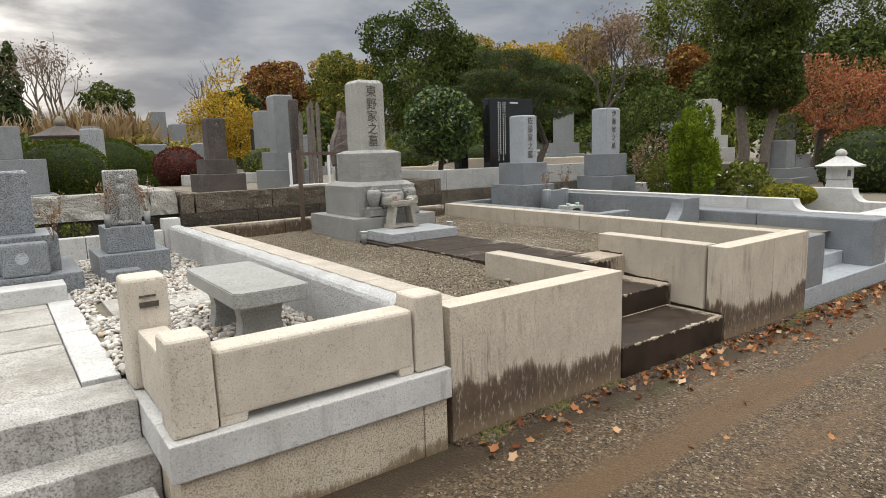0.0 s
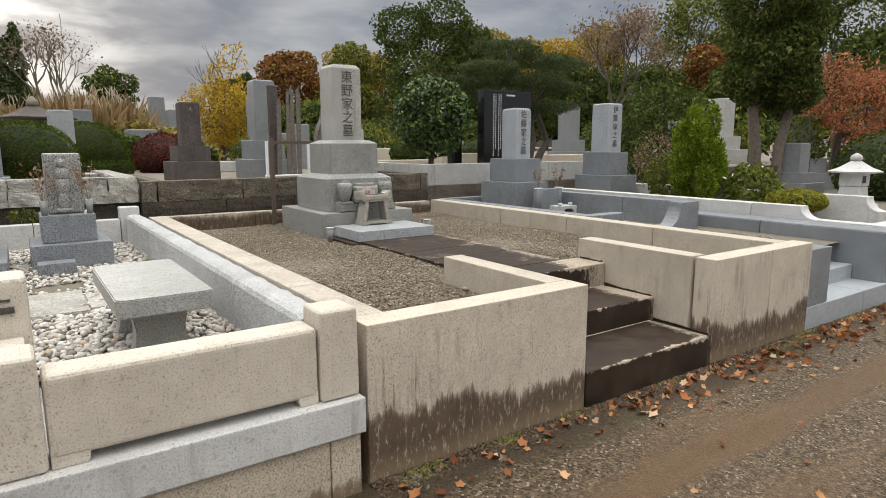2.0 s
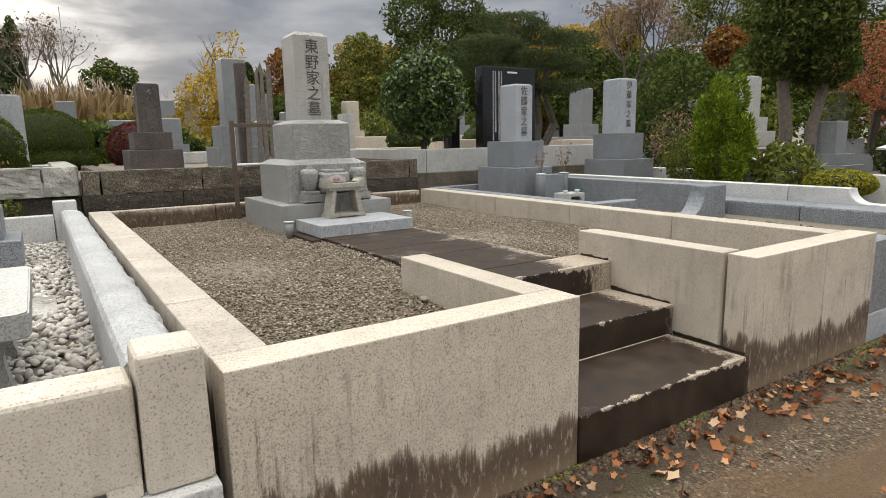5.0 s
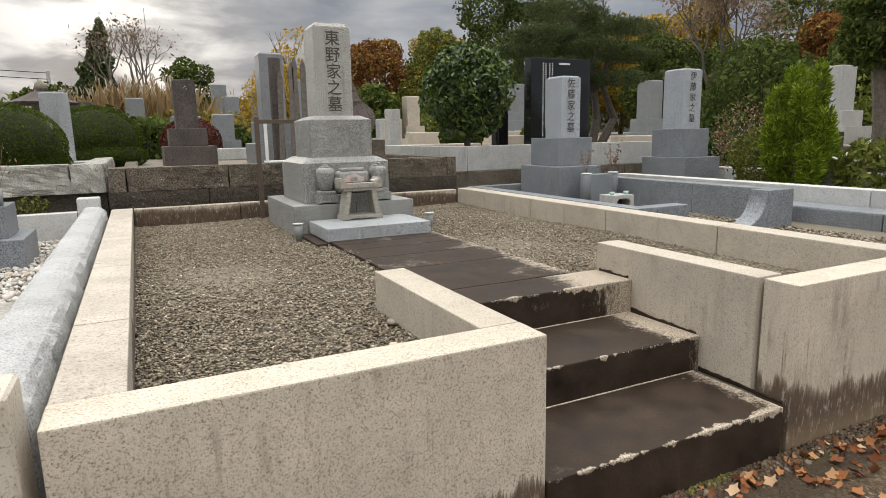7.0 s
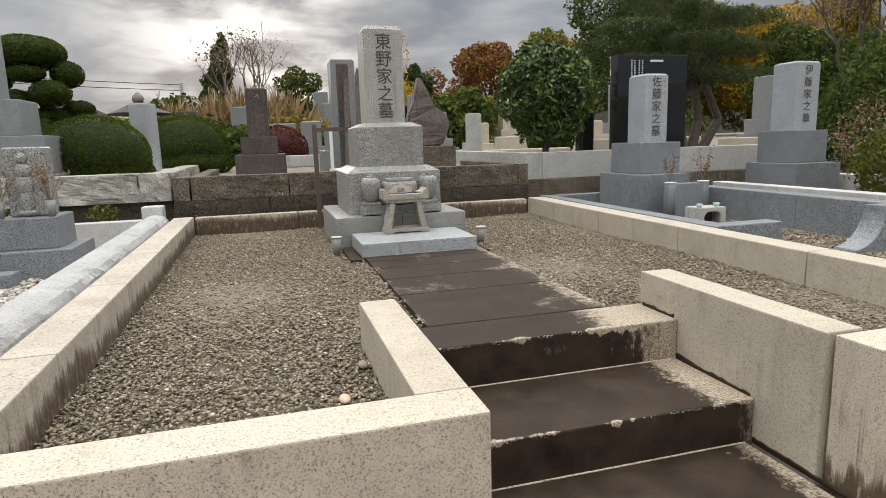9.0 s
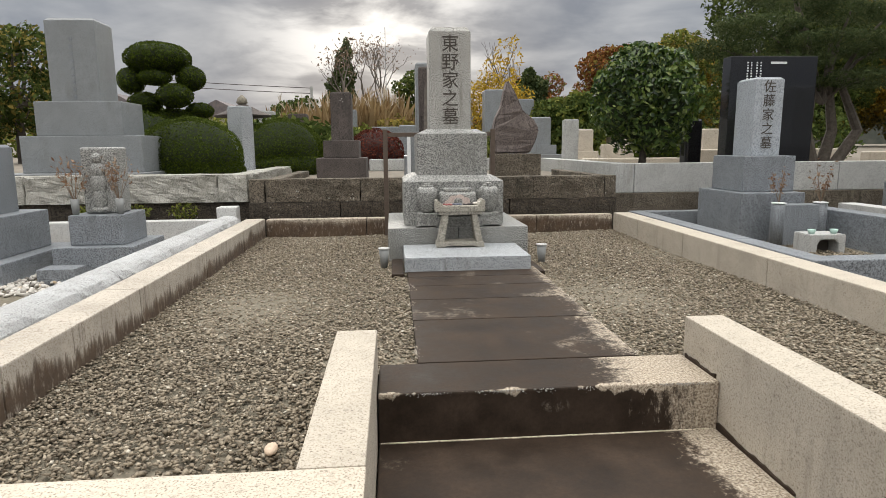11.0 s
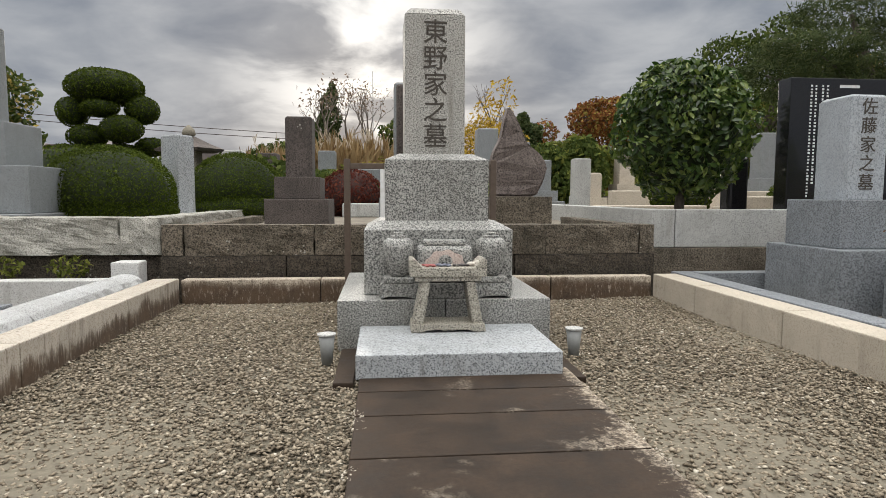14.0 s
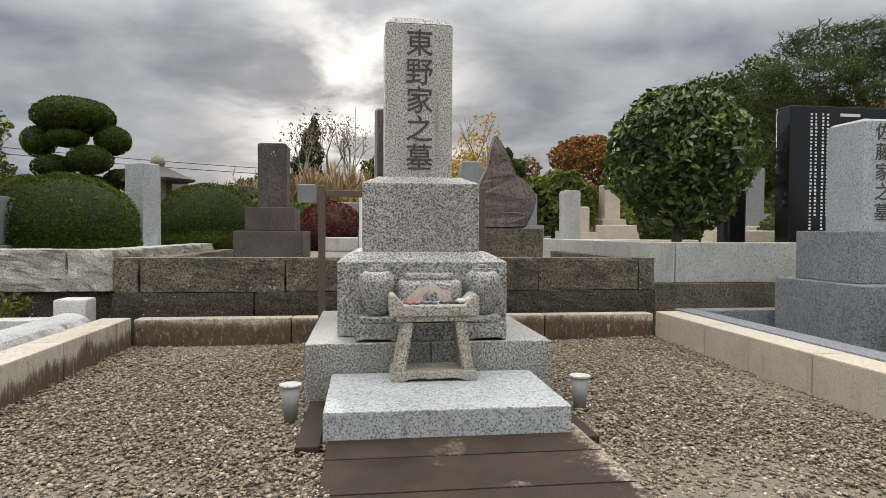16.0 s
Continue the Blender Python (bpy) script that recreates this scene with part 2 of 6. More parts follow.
M_STEPW = granite("weathered white granite", (0.52, 0.51, 0.485), (0.40, 0.39, 0.37), (0.14, 0.132, 0.12), 115, 0.75, stained=0.9, streak=1.0, stain=(0.13, 0.117, 0.097))
M_SOILED = granite("earth-stained granite", (0.58, 0.51, 0.40), (0.46, 0.39, 0.30), (0.20, 0.16, 0.11), 120, 0.8, stained=0.35, streak=0.5, stain=(0.22, 0.16, 0.10), drip=(-0.06, 0.16))
M_GREY = granite("grey granite", (0.46, 0.455, 0.43), (0.150, 0.151, 0.146), (0.020, 0.020, 0.019), 128, 0.5, stained=0.3, streak=0.4, stain=(0.076, 0.072, 0.057))
M_GREYL = granite("paler grey granite", (0.54, 0.53, 0.495), (0.26, 0.253, 0.236), (0.032, 0.030, 0.027), 132, 0.55, stained=0.35, streak=0.5, stain=(0.138, 0.124, 0.097))
M_MID = granite("mid grey granite", (0.27, 0.285, 0.295), (0.205, 0.217, 0.225), (0.10, 0.106, 0.11), 240, 0.45, stained=0.3, streak=0.5, stain=(0.14, 0.14, 0.13))
M_PALE = granite("pale polished granite", (0.50, 0.52, 0.54), (0.33, 0.35, 0.37), (0.06, 0.064, 0.068), 125, 0.38, stained=0.25, streak=0.9, stain=(0.15, 0.14, 0.12))
M_BLUE = granite("blue-grey granite", (0.285, 0.304, 0.328), (0.165, 0.178, 0.195), (0.062, 0.067, 0.075), 105, 0.4, stained=0.35, streak=0.4, stain=(0.085, 0.088, 0.088), fleck=0.3)
M_BLUEL = granite("pale blue-grey granite", (0.43, 0.46, 0.495), (0.33, 0.355, 0.383), (0.18, 0.195, 0.21), 105, 0.4, stained=0.3, streak=0.4, stain=(0.2, 0.2, 0.19), fleck=0.3)
M_ROUGH = granite("rough-hewn pale stone", (0.48, 0.465, 0.42), (0.37, 0.355, 0.315), (0.15, 0.14, 0.12), 120, 0.9, stained=0.8, stain=(0.16, 0.15, 0.12), coarse=9.0)
M_MOSS = granite("mossy dark stone", (0.205, 0.172, 0.132), (0.104, 0.086, 0.065), (0.035, 0.030, 0.023), 80, 0.95, stained=0.8, stain=(0.030, 0.026, 0.017), streak=0.8, coarse=14.0, lichen=0.8)
# the mossy stone at about half its tone, for lower courses
M_MOSSBLACK = granite("blackish stone", (0.10, 0.080, 0.060), (0.052, 0.042, 0.031), (0.018, 0.015, 0.011), 80, 0.95, stained=0.8, stain=(0.016, 0.014, 0.010), streak=0.8, coarse=14.0, lichen=0.7)
M_DARK = granite("weathered dark stone", (0.128, 0.106, 0.096), (0.074, 0.060, 0.054), (0.034, 0.028, 0.026), 110, 0.9, stained=0.65, stain=(0.028, 0.024, 0.022), streak=0.8, lichen=0.6)
M_BLOTCH = granite("blackened kerb stone", (0.56, 0.49, 0.40), (0.42, 0.35, 0.28), (0.15, 0.12, 0.09), 110, 0.9, stained=0.4, stain=(0.08, 0.06, 0.045), streak=0.9, drip=(0.60, 0.12))


def step_mat(name, worn, corner=None, arris=None):
    """Stone blackened by algae, with pale lichen and worn patches. worn: how much of it is pale; corner: from which x to which the wear spreads; arris: (y, z) of the front edge, rubbed pale."""
    m, N, L, bs = mat(name)
    co = place(N, L, rnd=3.0)
    n = noise_at(N, L, co, 6.0, 6.0, 0.65)
    col = ramp(N, L, n, (0.3, (0.014, 0.0085, 0.005)), (0.7, (0.052, 0.035, 0.024)))
    col = blend(N, L, 0.5, col, ramp(N, L, noise_at(N, L, co, 70.0, 4.0, 0.7), (0.3, 0.6), (0.7, 1.4)), "MULTIPLY")
    crumb = noise_at(N, L, place(N, L, (1, 1, 0.35), rnd=3.0), 30.0, 7.0, 0.8)
    patch = noise_at(N, L, co, 1.7, 4.0, 0.6)
    f = mult(N, L, ramp(N, L, patch, (0.62 - worn, 0.0), (0.74 - worn, 1.0)), ramp(N, L, crumb, (0.47, 0.0), (0.54, 1.0)))
    if corner:
        g = N.new("ShaderNodeNewGeometry")
        sx = N.new("ShaderNodeSeparateXYZ")
        L.new(g.outputs["Position"], sx.inputs[0])
        mr = N.new("ShaderNodeMapRange")
        mr.inputs["From Min"].default_value, mr.inputs["From Max"].default_value = corner
        L.new(sx.outputs["X"], mr.inputs["Value"])
        sn = N.new("ShaderNodeSeparateXYZ")
        L.new(g.outputs["Normal"], sn.inputs[0])
        flat = mult(N, L, mult(N, L, mult(N, L, sn.outputs["Z"], 0.0, "MAXIMUM"), 0.35), 0.65, "ADD")
        reach = mult(N, L, mult(N, L, mult(N, L, mr.outputs[0], 0.75), flat), mult(N, L, crumb, 0.55), "ADD")
        f = mult(N, L, f, ramp(N, L, mult(N, L, reach, mult(N, L, patch, 0.35), "ADD"), (0.74, 0.0), (0.84, 1.0)), "MAXIMUM")
    if arris:
        ga = N.new("ShaderNodeNewGeometry")
        sa = N.new("ShaderNodeSeparateXYZ")
        L.new(ga.outputs["Position"], sa.inputs[0])
        back = mult(N, L, sa.outputs["Y"], arris[0], "SUBTRACT")
        down = N.new("ShaderNodeMath")
        down.operation, down.use_clamp, down.inputs[0].default_value = "SUBTRACT", True, arris[1]
        L.new(sa.outputs["Z"], down.inputs[1])
        away = mult(N, L, back, down.outputs[0], "MAXIMUM")
        spot = noise_at(N, L, place(N, L, (1, 0.4, 0.4), rnd=4.0), 5.5, 4.0, 0.65)
        width = mult(N, L, mult(N, L, ramp(N, L, spot, (0.44, 0.0), (0.66, 1.0)), crumb), 0.085)
        rub = ramp(N, L, mult(N, L, width, away, "SUBTRACT"), (0.0, 0.0), (0.006, 1.0))
        f = mult(N, L, f, rub, "MAXIMUM")
    pale = ramp(N, L, noise_at(N, L, co, 120.0, 3.0, 0.7), (0.36, (0.16, 0.12, 0.085)), (0.5, (0.42, 0.35, 0.27)), (0.62, (0.60, 0.53, 0.43)))
    col = blend(N, L, mult(N, L, f, 0.85), col, pale)
    L.new(col, bs.inputs["Base Color"])
    bs.inputs["Specular IOR Level"].default_value = 0.22
    L.new(ramp(N, L, n, (0.3, 0.48), (0.7, 0.8)), bs.inputs["Roughness"])
    bump(N, L, bs, crumb, 0.2, 0.004)
    return m


M_STEP = step_mat("algae-blackened stone", 0.0)
M_STEP1 = step_mat("end-worn blackened lower step", 0.0, (4.10, 4.70), (2.44, 0.19))
M_STEP2 = step_mat("end-worn blackened middle step", 0.0, (4.02, 4.66), (2.905, 0.362))
M_PATH = step_mat("edge-worn path stone", 0.02, (3.96, 4.60))
M_WORN = step_mat("corner-worn stone", 0.0, (3.70, 4.52), (3.37, 0.542))
M_LIGHTWALL = granite("light grey granite", (0.50, 0.50, 0.48), (0.40, 0.40, 0.39), (0.2, 0.2, 0.195), 105, 0.65, stained=0.35, stain=(0.22, 0.21, 0.185), streak=0.5, fleck=0.35)
M_BLACK = plain("polished black granite", (0.010, 0.010, 0.011), (0.018, 0.018, 0.02), 300.0, 0.10, relief=0.0)
M_INK = plain("dark carved recess", (0.045, 0.038, 0.033), (0.09, 0.078, 0.066), 60.0, 0.9)
M_BROWN = plain("brown painted steel", (0.085, 0.060, 0.045), (0.12, 0.088, 0.066), 30.0, 0.5)
M_WPIPE = plain("white painted pipe", (0.70, 0.70, 0.70), (0.8, 0.8, 0.8), 30.0, 0.4)
M_PLASTIC = plain("grey plastic", (0.19, 0.195, 0.19), (0.25, 0.255, 0.25), 30.0, 0.5)
M_GRAVEL = pebble("crushed grey stone", (0.0, (0.085, 0.064, 0.042)), (0.3, (0.195, 0.156, 0.108)), (0.85, (0.315, 0.262, 0.190)), (0.975, (0.40, 0.34, 0.255)), (1.0, (0.60, 0.55, 0.46)))
M_PEBBLE = pebble("white river pebbles", (0.0, (0.17, 0.15, 0.13)), (0.25, (0.40, 0.37, 0.33)), (0.7, (0.56, 0.525, 0.475)), (0.93, (0.66, 0.63, 0.59)), (1.0, (0.46, 0.34, 0.22)), rough=0.6)
M_BARK = plain("bark", (0.05, 0.04, 0.032), (0.13, 0.11, 0.09), 25.0, 0.9, relief=0.6)
M_PALEBARK = plain("pale bark", (0.10, 0.082, 0.066), (0.20, 0.168, 0.138), 18.0, 0.9, relief=0.5)


TRACK_Y = 1.78  # middle of the silted wheel track


def road_mat():
    m, N, L, bs = mat("wet gravel lane")
    co = place(N, L)
    fine = noise_at(N, L, co, 90.0, 4.0, 0.75)
    v = N.new("ShaderNodeTexVoronoi")
    v.inputs["Scale"].default_value = 85.0
    L.new(co, v.inputs["Vector"])
    chip = ramp(N, L, v.outputs["Color"], (0.1, (0.026, 0.017, 0.009)), (0.5, (0.112, 0.074, 0.038)), (0.82, (0.22, 0.158, 0.092)), (0.95, (0.48, 0.42, 0.33)))
    mud = ramp(N, L, fine, (0.3, (0.084, 0.043, 0.017)), (0.7, (0.245, 0.142, 0.064)))
    along = noise_at(N, L, place(N, L, (0.35, 1.6, 1.0)), 1.1, 5.0, 0.6)
    f = mult(N, L, ramp(N, L, along, (0.53, 0.0), (0.66, 1.0)), ramp(N, L, fine, (0.30, 0.55), (0.5, 1.0)))
    col = blend(N, L, f, chip, mud)
    g = N.new("ShaderNodeNewGeometry")
    sx = N.new("ShaderNodeSeparateXYZ")
    L.new(g.outputs["Position"], sx.inputs[0])
    wander = noise_at(N, L, place(N, L, (0.5, 1.0, 1.0)), 2.6, 5.0, 0.65)
    # a wheel track silted with fine mud runs along the lane
    off = mult(N, L, mult(N, L, sx.outputs["Y"], TRACK_Y - 0.28, "SUBTRACT"), mult(N, L, wander, 0.22), "ADD")
    silt = ramp(N, L, off, (0.22, 0.0), (0.29, 0.9), (0.43, 0.9), (0.52, 0.0))
    col = blend(N, L, silt, col, ramp(N, L, fine, (0.3, (0.105, 0.060, 0.027)), (0.7, (0.20, 0.122, 0.058))))
    # damp earth and moss along the foot of the walls
    foot = ramp(N, L, mult(N, L, mult(N, L, sx.outputs["Y"], 1.62, "SUBTRACT"), mult(N, L, wander, 0.45), "ADD"), (0.72, 0.0), (0.86, 0.9))
    earth = ramp(N, L, fine, (0.3, (0.030, 0.018, 0.009)), (0.7, (0.085, 0.054, 0.027)))
    mossy = ramp(N, L, noise_at(N, L, place(N, L, (1.0, 2.0, 1.0)), 2.2, 4.0, 0.6), (0.52, 0.0), (0.62, 0.8))
    earth = blend(N, L, mossy, earth, (0.060, 0.052, 0.012))
    col = blend(N, L, foot, col, earth)
    L.new(col, bs.inputs["Base Color"])
    L.new(ramp(N, L, f, (0.0, 0.7), (1.0, 0.42)), bs.inputs["Roughness"])
    h = mult(N, L, v.outputs["Distance"], 0.6)
    bump(N, L, bs, mult(N, L, h, fine, "ADD"), 1.0, 0.02)
    return m


M_ROAD = road_mat()
M_EARTH = plain("terrace earth", (0.12, 0.10, 0.075), (0.24, 0.21, 0.17), 5.0, 0.95, relief=0.5)
M_PAVE = granite("pale paving slab", (0.47, 0.45, 0.415), (0.37, 0.355, 0.325), (0.16, 0.147, 0.125), 105, 0.75, stained=1.0, stain=(0.16, 0.145, 0.118))
L_CAMELLIA = leaf_mat("camellia leaf", (0.0, (0.012, 0.028, 0.006)), (0.5, (0.040, 0.080, 0.014)), (0.82, (0.11, 0.165, 0.030)), (1.0, (0.22, 0.26, 0.07)), rough=0.3, trans=0.25, gloss=0.4)
L_BOX = leaf_mat("clipped azalea leaf", (0.0, (0.026, 0.040, 0.006)), (0.6, (0.060, 0.086, 0.011)), (1.0, (0.105, 0.135, 0.020)), rough=0.6)
L_DARKGREEN = leaf_mat("evergreen leaf", (0.0, (0.031, 0.046, 0.012)), (0.7, (0.078, 0.109, 0.028)), (1.0, (0.155, 0.182, 0.051)), rough=0.6)
L_GREEN = leaf_mat("green leaf", (0.0, (0.070, 0.088, 0.018)), (0.7, (0.165, 0.187, 0.040)), (1.0, (0.29, 0.29, 0.072)), rough=0.6)
L_PINE = leaf_mat("pine needle", (0.0, (0.033, 0.050, 0.020)), (0.7, (0.080, 0.104, 0.041)), (1.0, (0.135, 0.152, 0.066)), rough=0.6)
L_BRIGHT = leaf_mat("bright cypress leaf", (0.0, (0.07, 0.11, 0.010)), (0.7, (0.18, 0.255, 0.022)), (1.0, (0.34, 0.41, 0.05)), rough=0.6)
L_YELLOW = leaf_mat("yellow autumn leaf", (0.0, (0.26, 0.16, 0.015)), (0.6, (0.50, 0.33, 0.035)), (1.0, (0.62, 0.46, 0.09)), rough=0.6, trans=0.35)
L_RUST = leaf_mat("rust autumn leaf", (0.0, (0.10, 0.042, 0.018)), (0.6, (0.22, 0.09, 0.032)), (1.0, (0.34, 0.16, 0.05)), rough=0.6, trans=0.3)
L_RED = leaf_mat("red maple leaf", (0.0, (0.20, 0.075, 0.038)), (0.6, (0.42, 0.16, 0.085)), (1.0, (0.52, 0.27, 0.15)), rough=0.6, trans=0.35)
L_OLIVE = leaf_mat("olive autumn leaf", (0.0, (0.11, 0.098, 0.024)), (0.6, (0.28, 0.225, 0.058)), (1.0, (0.45, 0.34, 0.09)), rough=0.6, trans=0.3)
L_PALE = leaf_mat("dry pale twig", (0.0, (0.15, 0.105, 0.075)), (1.0, (0.34, 0.25, 0.18)), rough=0.8)
L_STRAW = leaf_mat("dry pampas blade", (0.0, (0.17, 0.105, 0.048)), (1.0, (0.38, 0.275, 0.145)), rough=0.7, trans=0.3)
L_PLUME = leaf_mat("pampas plume", (0.0, (0.38, 0.31, 0.22)), (1.0, (0.58, 0.50, 0.40)), rough=0.8, trans=0.4)
L_FALLEN = leaf_mat("fallen leaf", (0.0, (0.12, 0.045, 0.022)), (0.4, (0.29, 0.115, 0.05)), (0.8, (0.44, 0.225, 0.10)), (1.0, (0.56, 0.40, 0.26)), rough=0.7, trans=0.05)

# ---- building tools ----
rng = np.random.default_rng(7)


def link(name, bm, material, parent=None, label="", smooth=False):
    me = bpy.data.meshes.new(name)
    bm.to_mesh(me)
    bm.free()
    me.materials.append(material)
    if smooth:
        me.polygons.foreach_set("use_smooth", [True] * len(me.polygons))
    ob = new(name, me)
    if parent:
        ob.parent = parent
        ob.matrix_parent_inverse = parent.matrix_world.inverted()
    if label:
        ob["label"] = label
    return ob


def part(name, bm, material, parent, label="", smooth=False):
    return link(name, bm, material, parent, label, smooth)


def thing(name, at, label, category, group=""):
    ob = new(name)
    ob.empty_display_size = 0.1
    ob.location = at
    ob.matrix_world = Matrix.Translation(at)
    return tagged(ob, label, category, group)


def block(x0, x1, y0, y1, z0, z1, bev=0.006, seg=2, jit=0.0, taper=0.0, bm=None):
    """A dressed stone with eased edges. taper: how far the top draws in on each side."""
    b = bmesh.new()
    r = bmesh.ops.create_cube(b, size=1.0)
    for v in r["verts"]:
        t = taper if v.co.z > 0 else 0.0
        sx, sy = math.copysign(1, v.co.x), math.copysign(1, v.co.y)
        v.co = Vector(((x0 + x1) / 2 + sx * ((x1 - x0) / 2 - t), (y0 + y1) / 2 + sy * ((y1 - y0) / 2 - t), z1 if v.co.z > 0 else z0))
        if jit:
            v.co += Vector(rng.uniform(-jit, jit, 3))
    if bev:
        bmesh.ops.bevel(b, geom=list(b.edges), offset=bev, segments=seg, affect="EDGES", profile=0.6)
    if bm is None:
        return b
    me = bpy.data.meshes.new("tmp")
    b.to_mesh(me)
    b.free()
    bm.from_mesh(me)
    bpy.data.meshes.remove(me)
    return bm


def hewn(x0, x1, y0, y1, z0, z1, rough=0.02, step=0.05, faces="front"):
    """A block whose faces are broken rock: subdivided, pushed about; arrises stay near the line."""
    b = block(x0, x1, y0, y1, z0, z1, 0)
    n = max(2, min(14, int(max(x1 - x0, y1 - y0) / step)))
    bmesh.ops.subdivide_edges(b, edges=list(b.edges), cuts=n, use_grid_fill=True)
    off = Vector(rng.uniform(-50, 50, 3))
    mid = Vector(((x0 + x1) / 2, (y0 + y1) / 2, (z0 + z1) / 2))
    for v in b.verts:
        k = noise.fractal(v.co * 9 + off, 0.8, 2.0, 4)
        d = Vector((0, 0, 0))
        if abs(v.co.x - x0) < 1e-4: d.x -= 1
        if abs(v.co.x - x1) < 1e-4: d.x += 1
        if abs(v.co.y - y0) < 1e-4: d.y -= 1
        if abs(v.co.y - y1) < 1e-4: d.y += 1
        top = abs(v.co.z - z1) < 1e-4
        if top: d.z += 0.25
        edges = sum((abs(d.x) > 0, abs(d.y) > 0, top))
        v.co += d * rough * (k if edges < 2 else min(0, k) * 0.6 - 0.15)
    return b


def tube(pts, r, n=8, bm=None, r1=None):
    bm = bm or bmesh.new()
    rings = []
    P = [Vector(p) for p in pts]
    for i, p in enumerate(P):
        d = (P[min(i + 1, len(P) - 1)] - P[max(i - 1, 0)]).normalized()
        a = d.orthogonal().normalized()
        c = d.cross(a)
        f = i / max(1, len(P) - 1)
        rr = r + (r1 - r) * f if r1 is not None else r
        rings.append([bm.verts.new(p + (a * math.cos(2 * math.pi * k / n) + c * math.sin(2 * math.pi * k / n)) * rr) for k in range(n)])
    for i in range(len(rings) - 1):
        for k in range(n):
            q = (rings[i][k], rings[i][(k + 1) % n])
            # keep the rings matched by nearest start
            bm.faces.new((q[0], q[1], rings[i + 1][(k + 1) % n], rings[i + 1][k]))
    bm.faces.new(list(reversed(rings[0])))
    bm.faces.new(rings[-1])
    return bm


def lathe(profile, at, n=24, bm=None):
    bm = bm or bmesh.new()
    rings = [[bm.verts.new((at[0] + r * math.cos(2 * math.pi * k / n), at[1] + r * math.sin(2 * math.pi * k / n), at[2] + z)) for k in range(n)] for r, z in profile]
    for a, b in zip(rings, rings[1:]):
        for k in range(n):
            bm.faces.new((a[k], a[(k + 1) % n], b[(k + 1) % n], b[k]))
    bm.faces.new(list(reversed(rings[0])))
    bm.faces.new(rings[-1])
    return bm


def prism(outline, plane, a0, a1, bev=0.004, bm=None):
    """An outline (u, v) pushed from a0 to a1. plane 'xz' pushes along y, 'yz' along x, 'xy' along z."""
    b = bmesh.new()
    put = {"xz": lambda u, v, a: (u, a, v), "yz": lambda u, v, a: (a, u, v), "xy": lambda u, v, a: (u, v, a)}[plane]
    lo = [b.verts.new(put(u, v, a0)) for u, v in outline]
    hi = [b.verts.new(put(u, v, a1)) for u, v in outline]
    b.faces.new(lo)
    b.faces.new(list(reversed(hi)))
    for i in range(len(lo)):
        j = (i + 1) % len(lo)
        b.faces.new((lo[j], lo[i], hi[i], hi[j]))
    bmesh.ops.recalc_face_normals(b, faces=list(b.faces))
    if bev:
        bmesh.ops.bevel(b, geom=list(b.edges), offset=bev, segments=2, affect="EDGES")
    if bm is None:
        return b
    me = bpy.data.meshes.new("tmp")
    b.to_mesh(me)
    b.free()
    bm.from_mesh(me)
    bpy.data.meshes.remove(me)
    return bm


def scatter(name, verts, faces, pts, size, material, parent=None, flat=1.0, tilt=0.5, smooth=False, up=None, stretch=0.35, label=""):
    """One mesh of many copies of a small shape, each turned and scaled by chance."""
    V, F = np.array(verts, float), np.array(faces, int)
    n, k = len(pts), len(V)
    a, b_, c = rng.uniform(0, 2 * np.pi, n), rng.normal(0, tilt, n), rng.normal(0, tilt, n)
    ca, sa, cb, sb, cc, sc = np.cos(a), np.sin(a), np.cos(b_), np.sin(b_), np.cos(c), np.sin(c)
    Z = np.zeros(n)
    O = np.ones(n)
    Rz = np.stack([np.stack([ca, -sa, Z], 1), np.stack([sa, ca, Z], 1), np.stack([Z, Z, O], 1)], 1)
    Rx = np.stack([np.stack([O, Z, Z], 1), np.stack([Z, cb, -sb], 1), np.stack([Z, sb, cb], 1)], 1)
    Ry = np.stack([np.stack([cc, Z, sc], 1), np.stack([Z, O, Z], 1), np.stack([-sc, Z, cc], 1)], 1)
    R = Rx @ Ry @ Rz
    if up is not None:
        w = up / np.maximum(1e-6, np.linalg.norm(up, axis=1, keepdims=True))
        h = np.where(np.abs(w[:, 2:3]) > 0.9, np.array([[1.0, 0, 0]]), np.array([[0, 0, 1.0]]))
        u = np.cross(h, w)
        u /= np.maximum(1e-6, np.linalg.norm(u, axis=1, keepdims=True))
        R = np.stack([u, np.cross(w, u), w], 2) @ R
    s = size * rng.uniform(0.6, 1.35, (n, 1)) * (1 + rng.uniform(-stretch, stretch, (n, 3)))
    s[:, 2] *= flat
    W = np.einsum("nij,nkj->nki", R, V[None] * s[:, None]) + np.asarray(pts)[:, None]
    me = bpy.data.meshes.new(name)
    fk = F.shape[1]
    me.vertices.add(n * k)
    me.vertices.foreach_set("co", W.reshape(-1))
    idx = (F[None] + (np.arange(n) * k)[:, None, None]).reshape(-1)
    nf = n * len(F)
    me.loops.add(len(idx))
    me.loops.foreach_set("vertex_index", idx.astype(np.int32))
    me.polygons.add(nf)
    me.polygons.foreach_set("loop_start", np.arange(0, nf * fk, fk, dtype=np.int32))
    if smooth:
        me.polygons.foreach_set("use_smooth", np.ones(nf, bool))
    me.update(calc_edges=True)
    me.materials.append(material)
    ob = new(name, me)
    if parent:
        ob.parent = parent
        ob.matrix_parent_inverse = parent.matrix_world.inverted()
    if label:
        ob["label"] = label
    return ob


